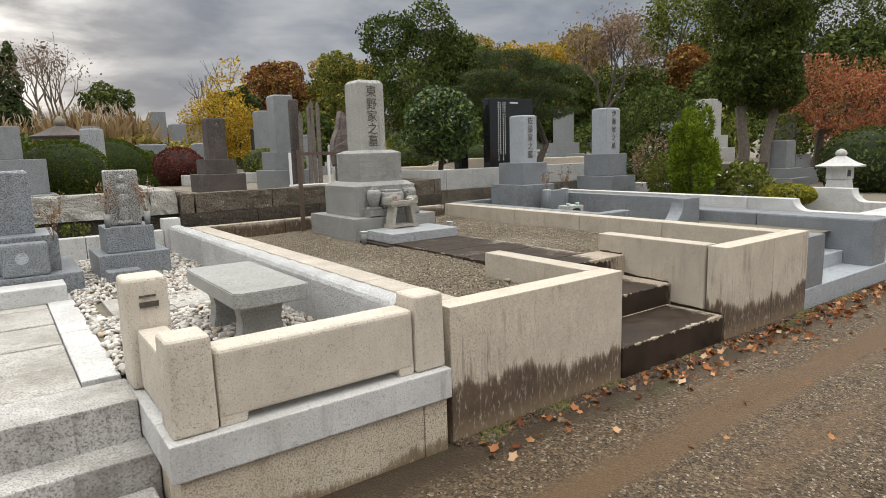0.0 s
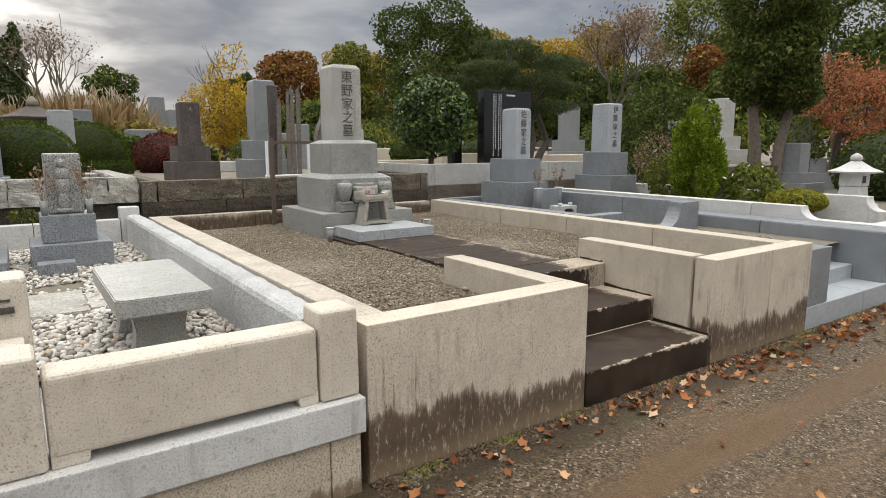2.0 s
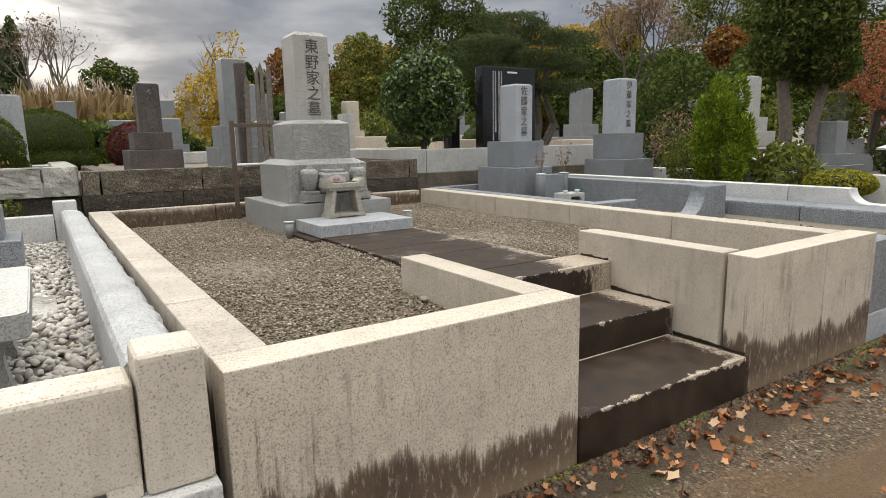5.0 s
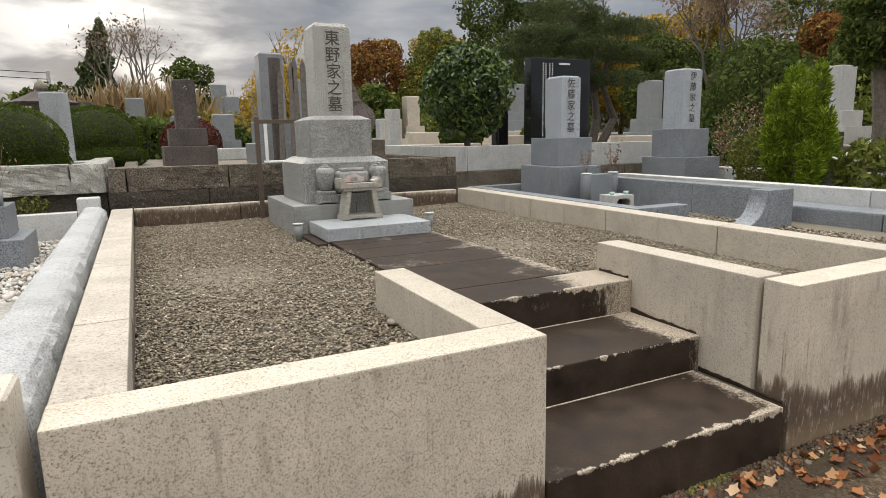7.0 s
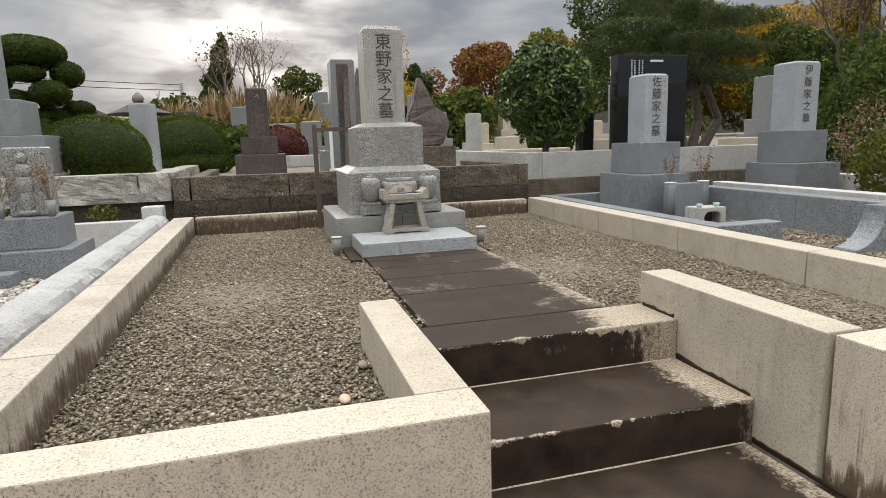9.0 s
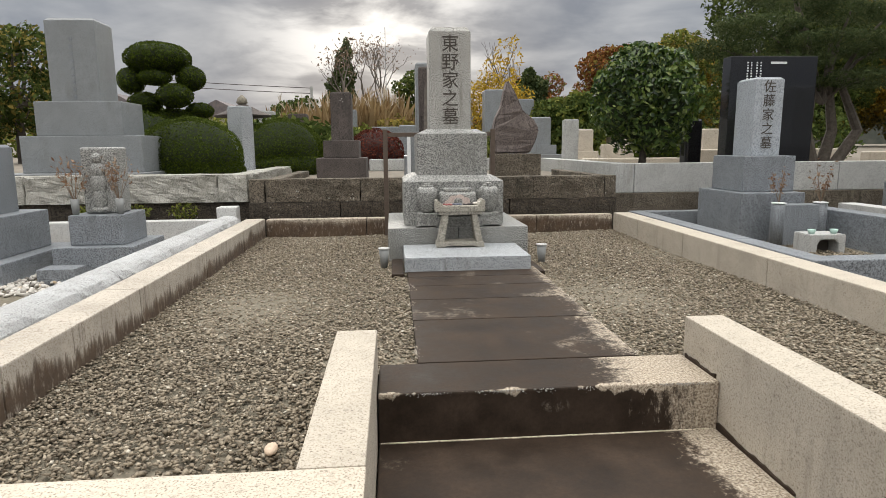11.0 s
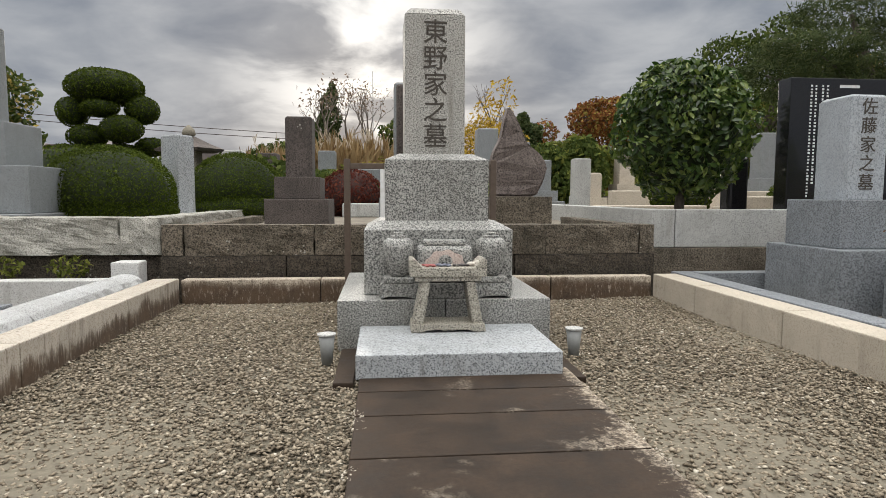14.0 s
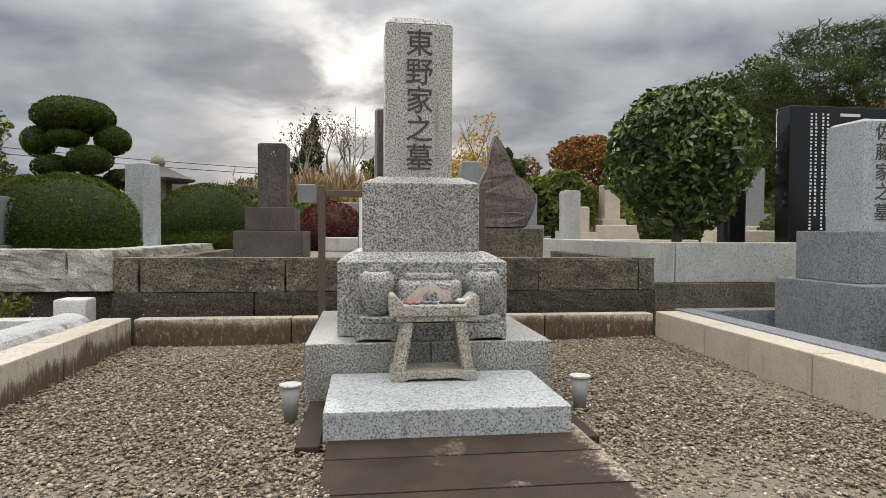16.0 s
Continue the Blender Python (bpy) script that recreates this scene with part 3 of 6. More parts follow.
def ico(sub):
    b = bmesh.new()
    bmesh.ops.create_icosphere(b, subdivisions=sub, radius=1.0)
    v = [tuple(x.co) for x in b.verts]
    b.verts.index_update()
    f = [tuple(q.index for q in x.verts) for x in b.faces]
    b.free()
    return v, f


CHIP = ([(1, 0.1, -0.2), (-0.9, 0.3, -0.3), (0.1, 0.9, -0.1), (0, -1, 0.1), (0.3, 0.2, 0.9), (-0.2, -0.1, -0.9)],
        [(0, 2, 4), (2, 1, 4), (1, 3, 4), (3, 0, 4), (2, 0, 5), (1, 2, 5), (3, 1, 5), (0, 3, 5)])
LEAF = ([(0, -1, 0), (0.42, -0.1, 0.12), (0, 1, -0.1), (-0.42, -0.1, 0.12)], [(0, 1, 2), (0, 2, 3)])
NEEDLE = ([(0.1, -1, 0), (0.05, 1, 0.1), (-0.12, -0.9, 0.05)], [(0, 1, 2)])
TUFT = ([(0, -1, 0), (0.5, -0.3, 0.25), (0.35, 0.7, 0), (-0.3, 0.95, 0.2), (-0.55, 0.0, -0.1)], [(0, 1, 2), (0, 2, 3), (0, 3, 4)])


def crown_points(blobs, n, lo=0.8, hi=1.06, lump=0.12, freq=2.2, below=True):
    """Points in the outer shell of a cluster of lumpy ellipsoids, and the way out at each."""
    w = np.array([b[1][0] * b[1][1] + b[1][1] * b[1][2] + b[1][0] * b[1][2] for b in blobs])
    pick = rng.choice(len(blobs), int(n * 1.6), p=w / w.sum())
    C = np.array([b[0] for b in blobs], float)
    R = np.array([b[1] for b in blobs], float)
    d = rng.normal(0, 1, (len(pick), 3))
    d /= np.linalg.norm(d, axis=1, keepdims=True)
    k = rng.uniform(0, 1, len(pick)) ** 0.5 * (hi - lo) + lo
    if lump:
        q = C[pick] + d * R[pick]
        k += lump * np.array([noise.noise(Vector(p) * freq / max(0.3, R[0][0])) for p in q])
    p = C[pick] + d * R[pick] * k[:, None]
    keep = np.ones(len(p), bool)
    for c, r in zip(C, R):
        keep &= (((p - c) / r) ** 2).sum(1) > 0.42
    p, d = p[keep][:n], (d / R[pick])[keep][:n]
    return p, d

# ---- the ground: lane in front, plots, terrace behind ----
def ground():
    b = bmesh.new()
    ys = [-400, -60, -12, -4, -1.5, 0, 1, 1.8, 2.3, 2.6, 8.0, 8.02, 9, 14, 30, 80, 160, 400]
    xs = [-400, -60, -14, -6, -3, -1.5, 0, 1, 2, 3, 4, 5, 6, 7.5, 10, 16, 40, 100, 400]
    def h(x, y):
        z = -0.05 + 0.008 * math.sin(x * 1.7 + y) + 0.01 * math.sin(y * 2.3 - x * 0.6)
        if 1.8 <= y <= 2.6:
            z = -0.03 + 0.004 * math.sin(x * 5)
        if y > 8.01:
            z = 0.98 + max(0, y - 60) * 0.01
        return z
    rows = [[b.verts.new((x, y, h(x, y))) for x in xs] for y in ys]
    for i in range(len(ys) - 1):
        for j in range(len(xs) - 1):
            f = b.faces.new((rows[i][j], rows[i][j + 1], rows[i + 1][j + 1], rows[i + 1][j]))
            f.material_index = 0 if ys[i] < 2.5 else 1
    ob = link("ground", b, M_ROAD)
    ob.data.materials.append(M_EARTH)
    return tagged(ob, "muddy gravel cemetery lane and raised earth terrace", "ground", kind="structure")


ground()


def struct(name, bm, material, label, category="wall"):
    return tagged(link(name, bm, material), label, category, kind="structure")


def run_blocks(name, label, cuts, axis, a0, a1, z0, z1, material, bev=0.008, gap=0.003, maker=None, category="kerb"):
    """A course of stones end to end: an Empty with a stone for each pair of cuts."""
    at = (cuts[0], a0, z0) if axis == "x" else (a0, cuts[0], z0)
    e = thing(name, at, label, category)
    e["kind"] = "structure"
    for c, d in zip(cuts, cuts[1:]):
        box = (c + gap, d - gap, a0, a1) if axis == "x" else (a0, a1, c + gap, d - gap)
        bm = maker(*box, z0, z1) if maker else block(*box, z0, z1, bev)
        part("stone", bm, material, e)
    return e


# main plot: enclosure
W = 0.698
e = thing("front_wall_left", (2.5, 2.5, -0.05), "cream granite plot wall with black mould along its foot", "wall"); e["kind"] = "structure"
part("stone", block(1.852, 3.222, 2.45, 2.61, -0.06, W, 0.006), M_CREAM, e)
part("stone", hewn(1.858, 1.90, 2.462, 2.61, -0.06, 0.55, 0.03, 0.03), M_ROUGH, e, "rough-hewn end face")
e = thing("front_wall_right", (5.1, 2.5, -0.05), "cream granite plot wall with black mould along its foot", "wall"); e["kind"] = "structure"
part("stone", block(4.465, 5.175, 2.45, 2.61, -0.06, W, 0.006), M_CREAM, e)
part("stone", block(5.178, 5.79, 2.45, 2.61, -0.06, W, 0.006), M_CREAM, e)
e = thing("stair_wall_left", (3.15, 3.1, 0.3), "low cream granite wall beside the steps", "wall"); e["kind"] = "structure"
part("stone", block(3.07, 3.22, 2.613, 3.62, 0.15, W, 0.006), M_CREAM_TOP, e)
e = thing("stair_wall_right", (4.5, 3.1, 0.1), "low cream granite wall beside the steps", "wall"); e["kind"] = "structure"
part("stone", block(4.445, 4.60, 2.625, 3.66, 0.02, W + 0.004, 0.006), M_CREAM_TOP, e)
run_blocks("kerb_left", "weathered cream granite kerb streaked with black", [2.613, 3.35, 4.45, 5.55, 6.6, 7.49], "y", 1.852, 2.03, 0.1, W - 0.003, M_CREAM_STREAK)
run_blocks("kerb_right", "cream granite kerb stones round the gravel plot", [2.613, 3.75, 4.85, 5.95, 6.85, 7.49], "y", 5.54, 5.72, 0.1, W, M_CREAM_TOP)
run_blocks("kerb_back", "blackened stone kerb behind the gravel", [2.035, 3.02, 3.55, 4.74, 5.535], "x", 7.50, 7.62, 0.4, 0.68, M_BLOTCH)

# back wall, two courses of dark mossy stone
run_blocks("wall_back_lower", "dark lower course of stone", [1.83, 2.75, 3.6, 4.5, 5.64], "x", 7.69, 7.93, 0.3, 0.83, M_MOSSBLACK, maker=lambda *a: hewn(*a, 0.012, 0.07))
run_blocks("wall_back", "mossy dark stone retaining wall", [1.84, 2.0, 2.96, 3.95, 4.75, 5.51, 5.64], "x", 7.70, 7.88, 0.835, 1.066, M_MOSS, maker=lambda *a: hewn(*a, 0.014, 0.06))
run_blocks("wall_terrace_left_dark", "mossy dark stone kerb running back from the wall", [7.89, 9.0, 10.2], "y", 1.98, 2.12, 0.9, 1.06, M_MOSS, maker=lambda *a: hewn(*a, 0.01, 0.1))
run_blocks("wall_terrace_right_dark", "mossy dark stone kerb running back from the wall", [7.89, 8.8, 9.8], "y", 5.48, 5.62, 0.9, 1.06, M_MOSS, maker=lambda *a: hewn(*a, 0.01, 0.1))
run_blocks("wall_rough_left", "rough-hewn pale stone retaining wall", [-4.0, -2.6, -1.4, -0.35, 0.62, 1.52, 1.82], "x", 7.76, 8.05, 0.84, 1.118, M_ROUGH, maker=lambda *a: hewn(*a, 0.03, 0.05))
run_blocks("wall_rough_left_base", "dark footing under the pale stone wall", [-4.0, -2.5, -1.0, 0.4, 1.82], "x", 7.80, 8.0, 0.3, 0.837, M_MOSSBLACK, maker=lambda *a: hewn(*a, 0.012, 0.1))
run_blocks("wall_rough_return", "rough-hewn pale stone wall running back", [8.06, 9.0, 10.0, 11.2], "y", 1.62, 1.83, 0.9, 1.118, M_ROUGH, maker=lambda *a: hewn(*a, 0.02, 0.06))
run_blocks("wall_light_right", "light grey granite retaining wall", [5.72, 5.93, 7.1, 8.3, 9.6, 11.0, 12.5], "x", 7.95, 8.13, 0.86, 1.18, M_LIGHTWALL)
run_blocks("wall_light_base", "dark concrete footing under the granite wall", [5.66, 7.5, 9.5, 12.5], "x", 7.92, 8.12, 0.3, 0.857, M_MOSS)
run_blocks("wall_light_return", "light grey granite kerb running back", [8.14, 9.2, 10.4, 11.6], "y", 5.74, 5.93, 0.95, 1.18, M_LIGHTWALL)

# steps and path
def slab_thing(name, box, material, label, bev=0.008):
    e = thing(name, (box[0], box[2], box[4]), label, "step")
    e["kind"] = "structure"
    part("tread", block(*box, bev), material, e)
    return e


def nosing(e, x0, x1, y, z, spans):
    """Crumbs of pale lichen and bare stone along a step's worn front edge."""
    for a, b_ in spans:
        n = int((b_ - a) * 420)
        p = np.stack([rng.uniform(a, b_, n), y - np.abs(rng.normal(0, 0.002, n)), z - np.abs(rng.normal(0, 0.006, n))], 1)
        p = p[[noise.noise(Vector((q[0] * 14, y * 9, 2))) > 0.0 for q in p]]
        ob = scatter("worn_edge", *CHIP, p, 0.0024, M_STEPW, e, flat=0.6, label="pale worn edge")


s1 = slab_thing("step_1", (3.225, 4.415, 2.44, 2.93, -0.06, 0.19), M_STEP1, "algae-blackened stone step")
s2 = slab_thing("step_2", (3.225, 4.442, 2.905, 3.40, 0.1, 0.362), M_STEP2, "algae-blackened stone step")
s3 = thing("step_3", (3.8, 3.37, 0.25), "blackened stone step with a pale worn corner", "step")
s3["kind"] = "structure"
part("tread", block(3.225, 4.443, 3.37, 3.665, 0.25, 0.542, 0.008), M_WORN, s3)
nosing(s1, 0, 0, 2.442, 0.188, ((3.23, 3.5), (3.9, 4.40)))
nosing(s2, 0, 0, 2.907, 0.360, ((3.24, 3.6), (3.95, 4.43), (4.2, 4.43)))
nosing(s3, 0, 0, 3.372, 0.540, ((3.25, 4.4), (3.6, 4.4)))
run_blocks("path", "dark stained stone paving slabs leading to the grave", [3.668, 4.27, 4.68, 5.02, 5.28, 5.56], "y", 3.375, 4.268, 0.45, 0.542, M_PATH, bev=0.005, gap=0.004, category="path")

for x, spans in ((3.378, ((3.68, 4.2), (4.4, 4.7), (4.9, 5.1))), (4.265, ((3.68, 4.35), (3.68, 4.1), (4.5, 4.9)))):
    for a, b_ in spans:
        n = int((b_ - a) * 300)
        p = np.stack([x + rng.normal(0, 0.012, n), rng.uniform(a, b_, n), np.full(n, 0.540)], 1)
        p = p[[noise.noise(Vector((x * 5, q[1] * 11, 4))) > 0.02 for q in p]]
        tagged(scatter("path_crumbs", *CHIP, p, 0.0055, M_CREAM_TOP, flat=0.35), "pale worn crumbs along the path edge", "rubble", kind="stuff")

# pale mortar at the foot of the risers, black algae creeping up the wall beside the treads
part("mortar_line", block(3.23, 4.41, 2.898, 2.906, 0.188, 0.193, 0.002), M_SOILED, s2, "thin pale mortar line")
part("mortar_line", block(3.23, 4.436, 3.363, 3.371, 0.360, 0.365, 0.002), M_SOILED, s3, "thin pale mortar line")
for e_, y0, y1, z in ((s1, 2.47, 2.90, 0.186), (s2, 2.93, 3.365, 0.358), (s3, 3.40, 3.63, 0.538)):
    ys = np.linspace(y0, y1, 24)
    rim = [(y, z + 0.008 + 0.018 * abs(noise.noise(Vector((y * 19, z * 7, 3)))) + 0.020 * (y - y0)) for y in ys]
    part("algae_seam", prism([(y0, z), (y1, z)] + rim[::-1], "yz", 4.437, 4.447, 0), M_STEP, e_, "black algae along the wall foot")

# gravel beds
M_DUST = plain("gravel dust", (0.11, 0.095, 0.07), (0.20, 0.175, 0.13), 40, 0.95)


def bed(name, rects, z, material, label):
    b = bmesh.new()
    for x0, x1, y0, y1 in rects:
        b.faces.new([b.verts.new(p) for p in ((x0, y0, z), (x1, y0, z), (x1, y1, z), (x0, y1, z))])
    return struct(name, b, material, label, "ground")


MAIN_BED = ((2.03, 3.07, 2.61, 7.48), (3.07, 4.60, 3.64, 7.48), (4.60, 5.54, 2.61, 7.48))
bed("gravel_bed", MAIN_BED, 0.505, M_DUST, "compacted bed under the gravel")


def spread(rects, per_m2, z, dz):
    out = []
    for x0, x1, y0, y1 in rects:
        n = int((x1 - x0) * (y1 - y0) * per_m2)
        out.append(np.stack([rng.uniform(x0, x1, n), rng.uniform(y0, y1, n), z + rng.uniform(-dz, dz, n)], 1))
    return np.concatenate(out)


def not_in(p, *boxes):
    keep = np.ones(len(p), bool)
    for x0, x1, y0, y1 in boxes:
        keep &= ~((p[:, 0] > x0) & (p[:, 0] < x1) & (p[:, 1] > y0) & (p[:, 1] < y1))
    return p[keep]


pts = not_in(spread(MAIN_BED, 6200, 0.512, 0.006), (3.38, 4.26, 3.6, 6.0), (3.25, 4.33, 6.05, 7.2))
pts[:, 2] += 0.010 * np.sin(pts[:, 0] * 3.1) * np.sin(pts[:, 1] * 2.3)
tagged(scatter("gravel", *CHIP, pts, 0.0096, M_GRAVEL, flat=0.40, tilt=0.30), "crushed grey stone gravel covering the plot", "gravel", kind="stuff")

# ---- the family grave ----
def carve(chars, x, y, z_top, size, pitch, parent, material=M_INK, facing=0.0, thick=0.002, heavy=0.010):
    """Characters cut one below another; y is the stone's face."""
    for i, ch in enumerate(chars):
        cu = bpy.data.curves.new("glyph", "FONT")
        cu.body, cu.size, cu.align_x, cu.align_y = ch, size, "CENTER", "CENTER"
        cu.extrude, cu.resolution_u, cu.offset = thick, 3, size * heavy
        tmp = new("glyph", cu)
        me = bpy.data.meshes.new_from_object(tmp.evaluated_get(bpy.context.evaluated_depsgraph_get()))
        bpy.data.objects.remove(tmp)
        me.materials.clear()
        me.materials.append(material)
        ob = new("character", me)
        ob.matrix_world = Matrix.Translation((x, y, z_top - i * pitch)) @ pose(0, 0, 0, 90, 0, facing)
        ob.parent = parent
        ob.matrix_parent_inverse = parent.matrix_world.inverted()


def capped(x0, x1, y0, y1, z0, z1, cap=0.03, inset=0.025, bev=0.004):
    """A stone with a low bevelled crown."""
    b = block(x0, x1, y0, y1, z0, z1 - cap, bev)
    c = block(x0 + 0.001, x1 - 0.001, y0 + 0.001, y1 - 0.001, z1 - cap - 0.001, z1, 0, taper=inset)
    bmesh.ops.bevel(c, geom=[e for e in c.edges], offset=0.006, segments=2, affect="EDGES")
    me = bpy.data.meshes.new("tmp")
    c.to_mesh(me)
    c.free()
    b.from_mesh(me)
    bpy.data.meshes.remove(me)
    return b


g = thing("gravestone", (3.79, 6.6, 0.52), "speckled grey granite family gravestone on three plinths", "gravestone")
part("plinth", block(3.245, 3.788, 6.05, 7.2, 0.5, 0.762, 0.006), M_GREY, g)
part("plinth", block(3.791, 4.333, 6.05, 7.2, 0.5, 0.762, 0.006), M_GREY, g)
p2 = part("plinth", block(3.375, 4.168, 6.223, 7.03, 0.763, 1.108, 0.006), M_GREY, g)
part("plinth_edge", block(3.377, 4.166, 6.225, 7.028, 1.107, 1.152, 0, taper=0.08), M_GREY, g)
part("plinth", block(3.487, 4.05, 6.313, 6.89, 1.148, 1.482, 0.006), M_GREY, g)
part("plinth_edge", block(3.489, 4.048, 6.315, 6.888, 1.481, 1.516, 0, taper=0.075), M_GREY, g)
stone = part("headstone", capped(3.600, 3.937, 6.47, 6.80, 1.514, 2.327, 0.04, 0.03), M_GREYL, g)
carve("東野家之墓", 3.770, 6.469, 2.185, 0.142, 0.143, stone, heavy=0.004)

tagged(link("kneeling_slab", block(3.36, 4.225, 5.455, 6.03, 0.535, 0.637, 0.005), M_PALE), "pale polished granite slab before the gravestone", "slab")
for x0, x1 in ((3.27, 3.352), (4.233, 4.32)):
    tagged(link("edging_stone", block(x0, x1, 5.43, 6.0, 0.46, 0.533, 0.006), M_STEP), "low dark stone edging beside the slab", "edging", "edging beside the slab")


def vase(x, y, z, parent_label):
    """Squat granite flower vase with a lidded mouth on a footed block."""
    e = thing("flower_vase", (x, y, z), parent_label, "vase", "vases of the family grave")
    part("body", lathe([(0.035, 0.0), (0.05, 0.02), (0.072, 0.09), (0.080, 0.15), (0.076, 0.185), (0.055, 0.20)], (x, y, z + 0.028), 28), M_GREY, e, smooth=True)
    part("mouth", lathe([(0.044, 0.0), (0.044, 0.014), (0.026, 0.016), (0.026, 0.03), (0.020, 0.032)], (x, y, z + 0.226), 20), M_GREY, e)
    part("foot", block(x - 0.075, x + 0.075, y - 0.06, y + 0.06, z, z + 0.03, 0.006), M_GREY, e)
    return e


tagged(link("altar_ledge", prism([(3.46, 0.763), (3.50, 0.775), (3.60, 0.772), (3.63, 0.763), (3.96, 0.763), (3.99, 0.772), (4.09, 0.775), (4.13, 0.763), (4.13, 0.84), (3.46, 0.84)], "xz", 6.07, 6.22, 0.004), M_GREY), "low grey granite ledge with a scalloped foot", "ledge")
for x in (3.553, 4.035):
    vase(x, 6.143, 0.841, "squat grey granite flower vase with a capped mouth")
wb = thing("water_basin_block", (3.79, 6.14, 0.84), "rounded granite block with a carved pink fan-shaped panel", "stone block")
part("body", block(3.645, 3.935, 6.085, 6.215, 0.842, 1.035, 0.04, 4), M_GREY, wb, smooth=False)
part("lid", block(3.68, 3.90, 6.10, 6.20, 1.030, 1.060, 0.012), M_GREY, wb)
M_PINK = granite("pale pink stone", (0.62, 0.52, 0.47), (0.52, 0.42, 0.38), (0.3, 0.22, 0.2), 200, 0.7)
fan = [(3.79 + 0.105 * math.cos(a) * (1 + 0.06 * math.cos(9 * a)), 0.925 + 0.085 * math.sin(a) * (1 + 0.06 * math.cos(9 * a))) for a in np.linspace(0, math.pi, 22)]
part("panel", prism(fan, "xz", 6.076, 6.090, 0.002), M_PINK, wb, "pale pink scalloped panel")
part("medallion", prism([(3.79 + 0.036 * math.cos(a), 0.955 + 0.032 * math.sin(a)) for a in np.linspace(0, 2 * math.pi, 20)[:-1]], "xz", 6.070, 6.080, 0.002), M_GREY, wb)

# small splay-legged stone table on the slab
M_LICHEN = granite("lichened buff granite", (0.48, 0.45, 0.385), (0.27, 0.25, 0.21), (0.030, 0.026, 0.022), 150, 0.85, stained=0.4, stain=(0.13, 0.12, 0.09))
tb = thing("offering_table", (3.785, 5.945, 0.638), "small lichened granite offering table with splayed legs", "table")
part("tabletop", block(3.600, 3.968, 5.855, 6.035, 0.902, 0.946, 0.006), M_LICHEN, tb)
part("apron", block(3.625, 3.943, 5.865, 6.025, 0.880, 0.904, 0.004), M_LICHEN, tb)
for s in (-1, 1):
    part("leg", prism([(3.784 + s * 0.128, 0.880), (3.784 + s * 0.085, 0.880), (3.784 + s * 0.118, 0.672), (3.784 + s * 0.168, 0.672)][::s], "xz", 5.87, 6.02, 0.005), M_LICHEN, tb)
    part("raised_end", prism([(3.784 + s * 0.184, 0.944), (3.784 + s * 0.184, 0.985), (3.784 + s * 0.165, 0.989), (3.784 + s * 0.125, 0.945)][::-s], "xz", 5.858, 6.032, 0.004), M_LICHEN, tb)
part("base", prism([(3.604, 0.638), (3.66, 0.638), (3.68, 0.646), (3.735, 0.650), (3.77, 0.644), (3.784, 0.650), (3.80, 0.644), (3.835, 0.650), (3.888, 0.646), (3.908, 0.638), (3.964, 0.638), (3.958, 0.676), (3.61, 0.676)], "xz", 5.85, 6.04, 0.003), M_LICHEN, tb)
M_DUSTYRED = plain("dusty red cloth", (0.18, 0.035, 0.035), (0.42, 0.16, 0.15), 60, 0.8)
M_DUSTYBLUE = plain("dusty blue glaze", (0.05, 0.065, 0.11), (0.22, 0.23, 0.27), 60, 0.5)
M_DARKBEAD = plain("dark pebble", (0.02, 0.02, 0.02), (0.07, 0.055, 0.05), 60, 0.5)
M_SHELL = plain("weathered shell", (0.42, 0.38, 0.34), (0.6, 0.56, 0.5), 60, 0.7)


def trinket(x, y, m, label, n, r):
    e = thing("offering", (x, y, 0.947), label, "offering", "small offerings on the table")
    for i in range(n):
        b = bmesh.new()
        bmesh.ops.create_icosphere(b, subdivisions=2, radius=1)
        rr = r * rng.uniform(0.6, 1.1)
        bmesh.ops.transform(b, matrix=Matrix.Translation((x + rng.uniform(-0.032, 0.032), y + rng.uniform(-0.03, 0.03), 0.947 + rr * 0.6)) @ Matrix.Diagonal((rr * 1.3, rr, rr * 0.65, 1)), verts=list(b.verts))
        part("piece", b, m, e, smooth=True)


trinket(3.70, 5.915, M_DUSTYRED, "faded red and white little offerings", 13, 0.010)
trinket(3.765, 5.925, M_DUSTYBLUE, "small blue-grey glazed offerings", 12, 0.010)
trinket(3.85, 5.93, M_DARKBEAD, "dark little pebbles given as offerings", 12, 0.009)
trinket(3.92, 5.94, M_SHELL, "pale weathered shell on the table", 3, 0.022)

for x, y in ((3.215, 5.80), (4.39, 5.83)):
    e = thing("grave_cup", (x, y, 0.51), "grey tapered plastic flower cup stuck in the gravel", "cup", "cups beside the grave")
    part("cup", lathe([(0.024, 0.0), (0.037, 0.135), (0.030, 0.136), (0.02, 0.02)], (x, y, 0.51), 20), M_PLASTIC, e, smooth=True)
    part("rim", lathe([(0.037, 0.0), (0.043, 0.004), (0.043, 0.010), (0.032, 0.012)], (x, y, 0.644), 20), M_LIGHTWALL, e, "pale rim")

# brown steel frame and white pipe behind the grave
fr = thing("steel_frame", (3.22, 7.42, 0.5), "brown painted steel post-and-rail frame behind the gravestone", "frame")
for x in (3.225, 4.27):
    part("post", block(x - 0.022, x + 0.022, 7.38, 7.425, 0.5, 1.545, 0.004), M_BROWN, fr)
part("rail", block(3.248, 4.247, 7.39, 7.415, 1.475, 1.515, 0.003), M_BROWN, fr)
wp = thing("pipe_frame", (3.48, 8.3, 0.98), "white painted pipe frame for memorial boards", "frame")
for x in (3.475, 4.06):
    part("post", tube([(x, 8.30, 0.97), (x, 8.30, 1.52)], 0.020, 10), M_WPIPE, wp)
part("rail", tube([(3.44, 8.30, 1.06), (4.10, 8.30, 1.06)], 0.014, 8), M_WPIPE, wp)

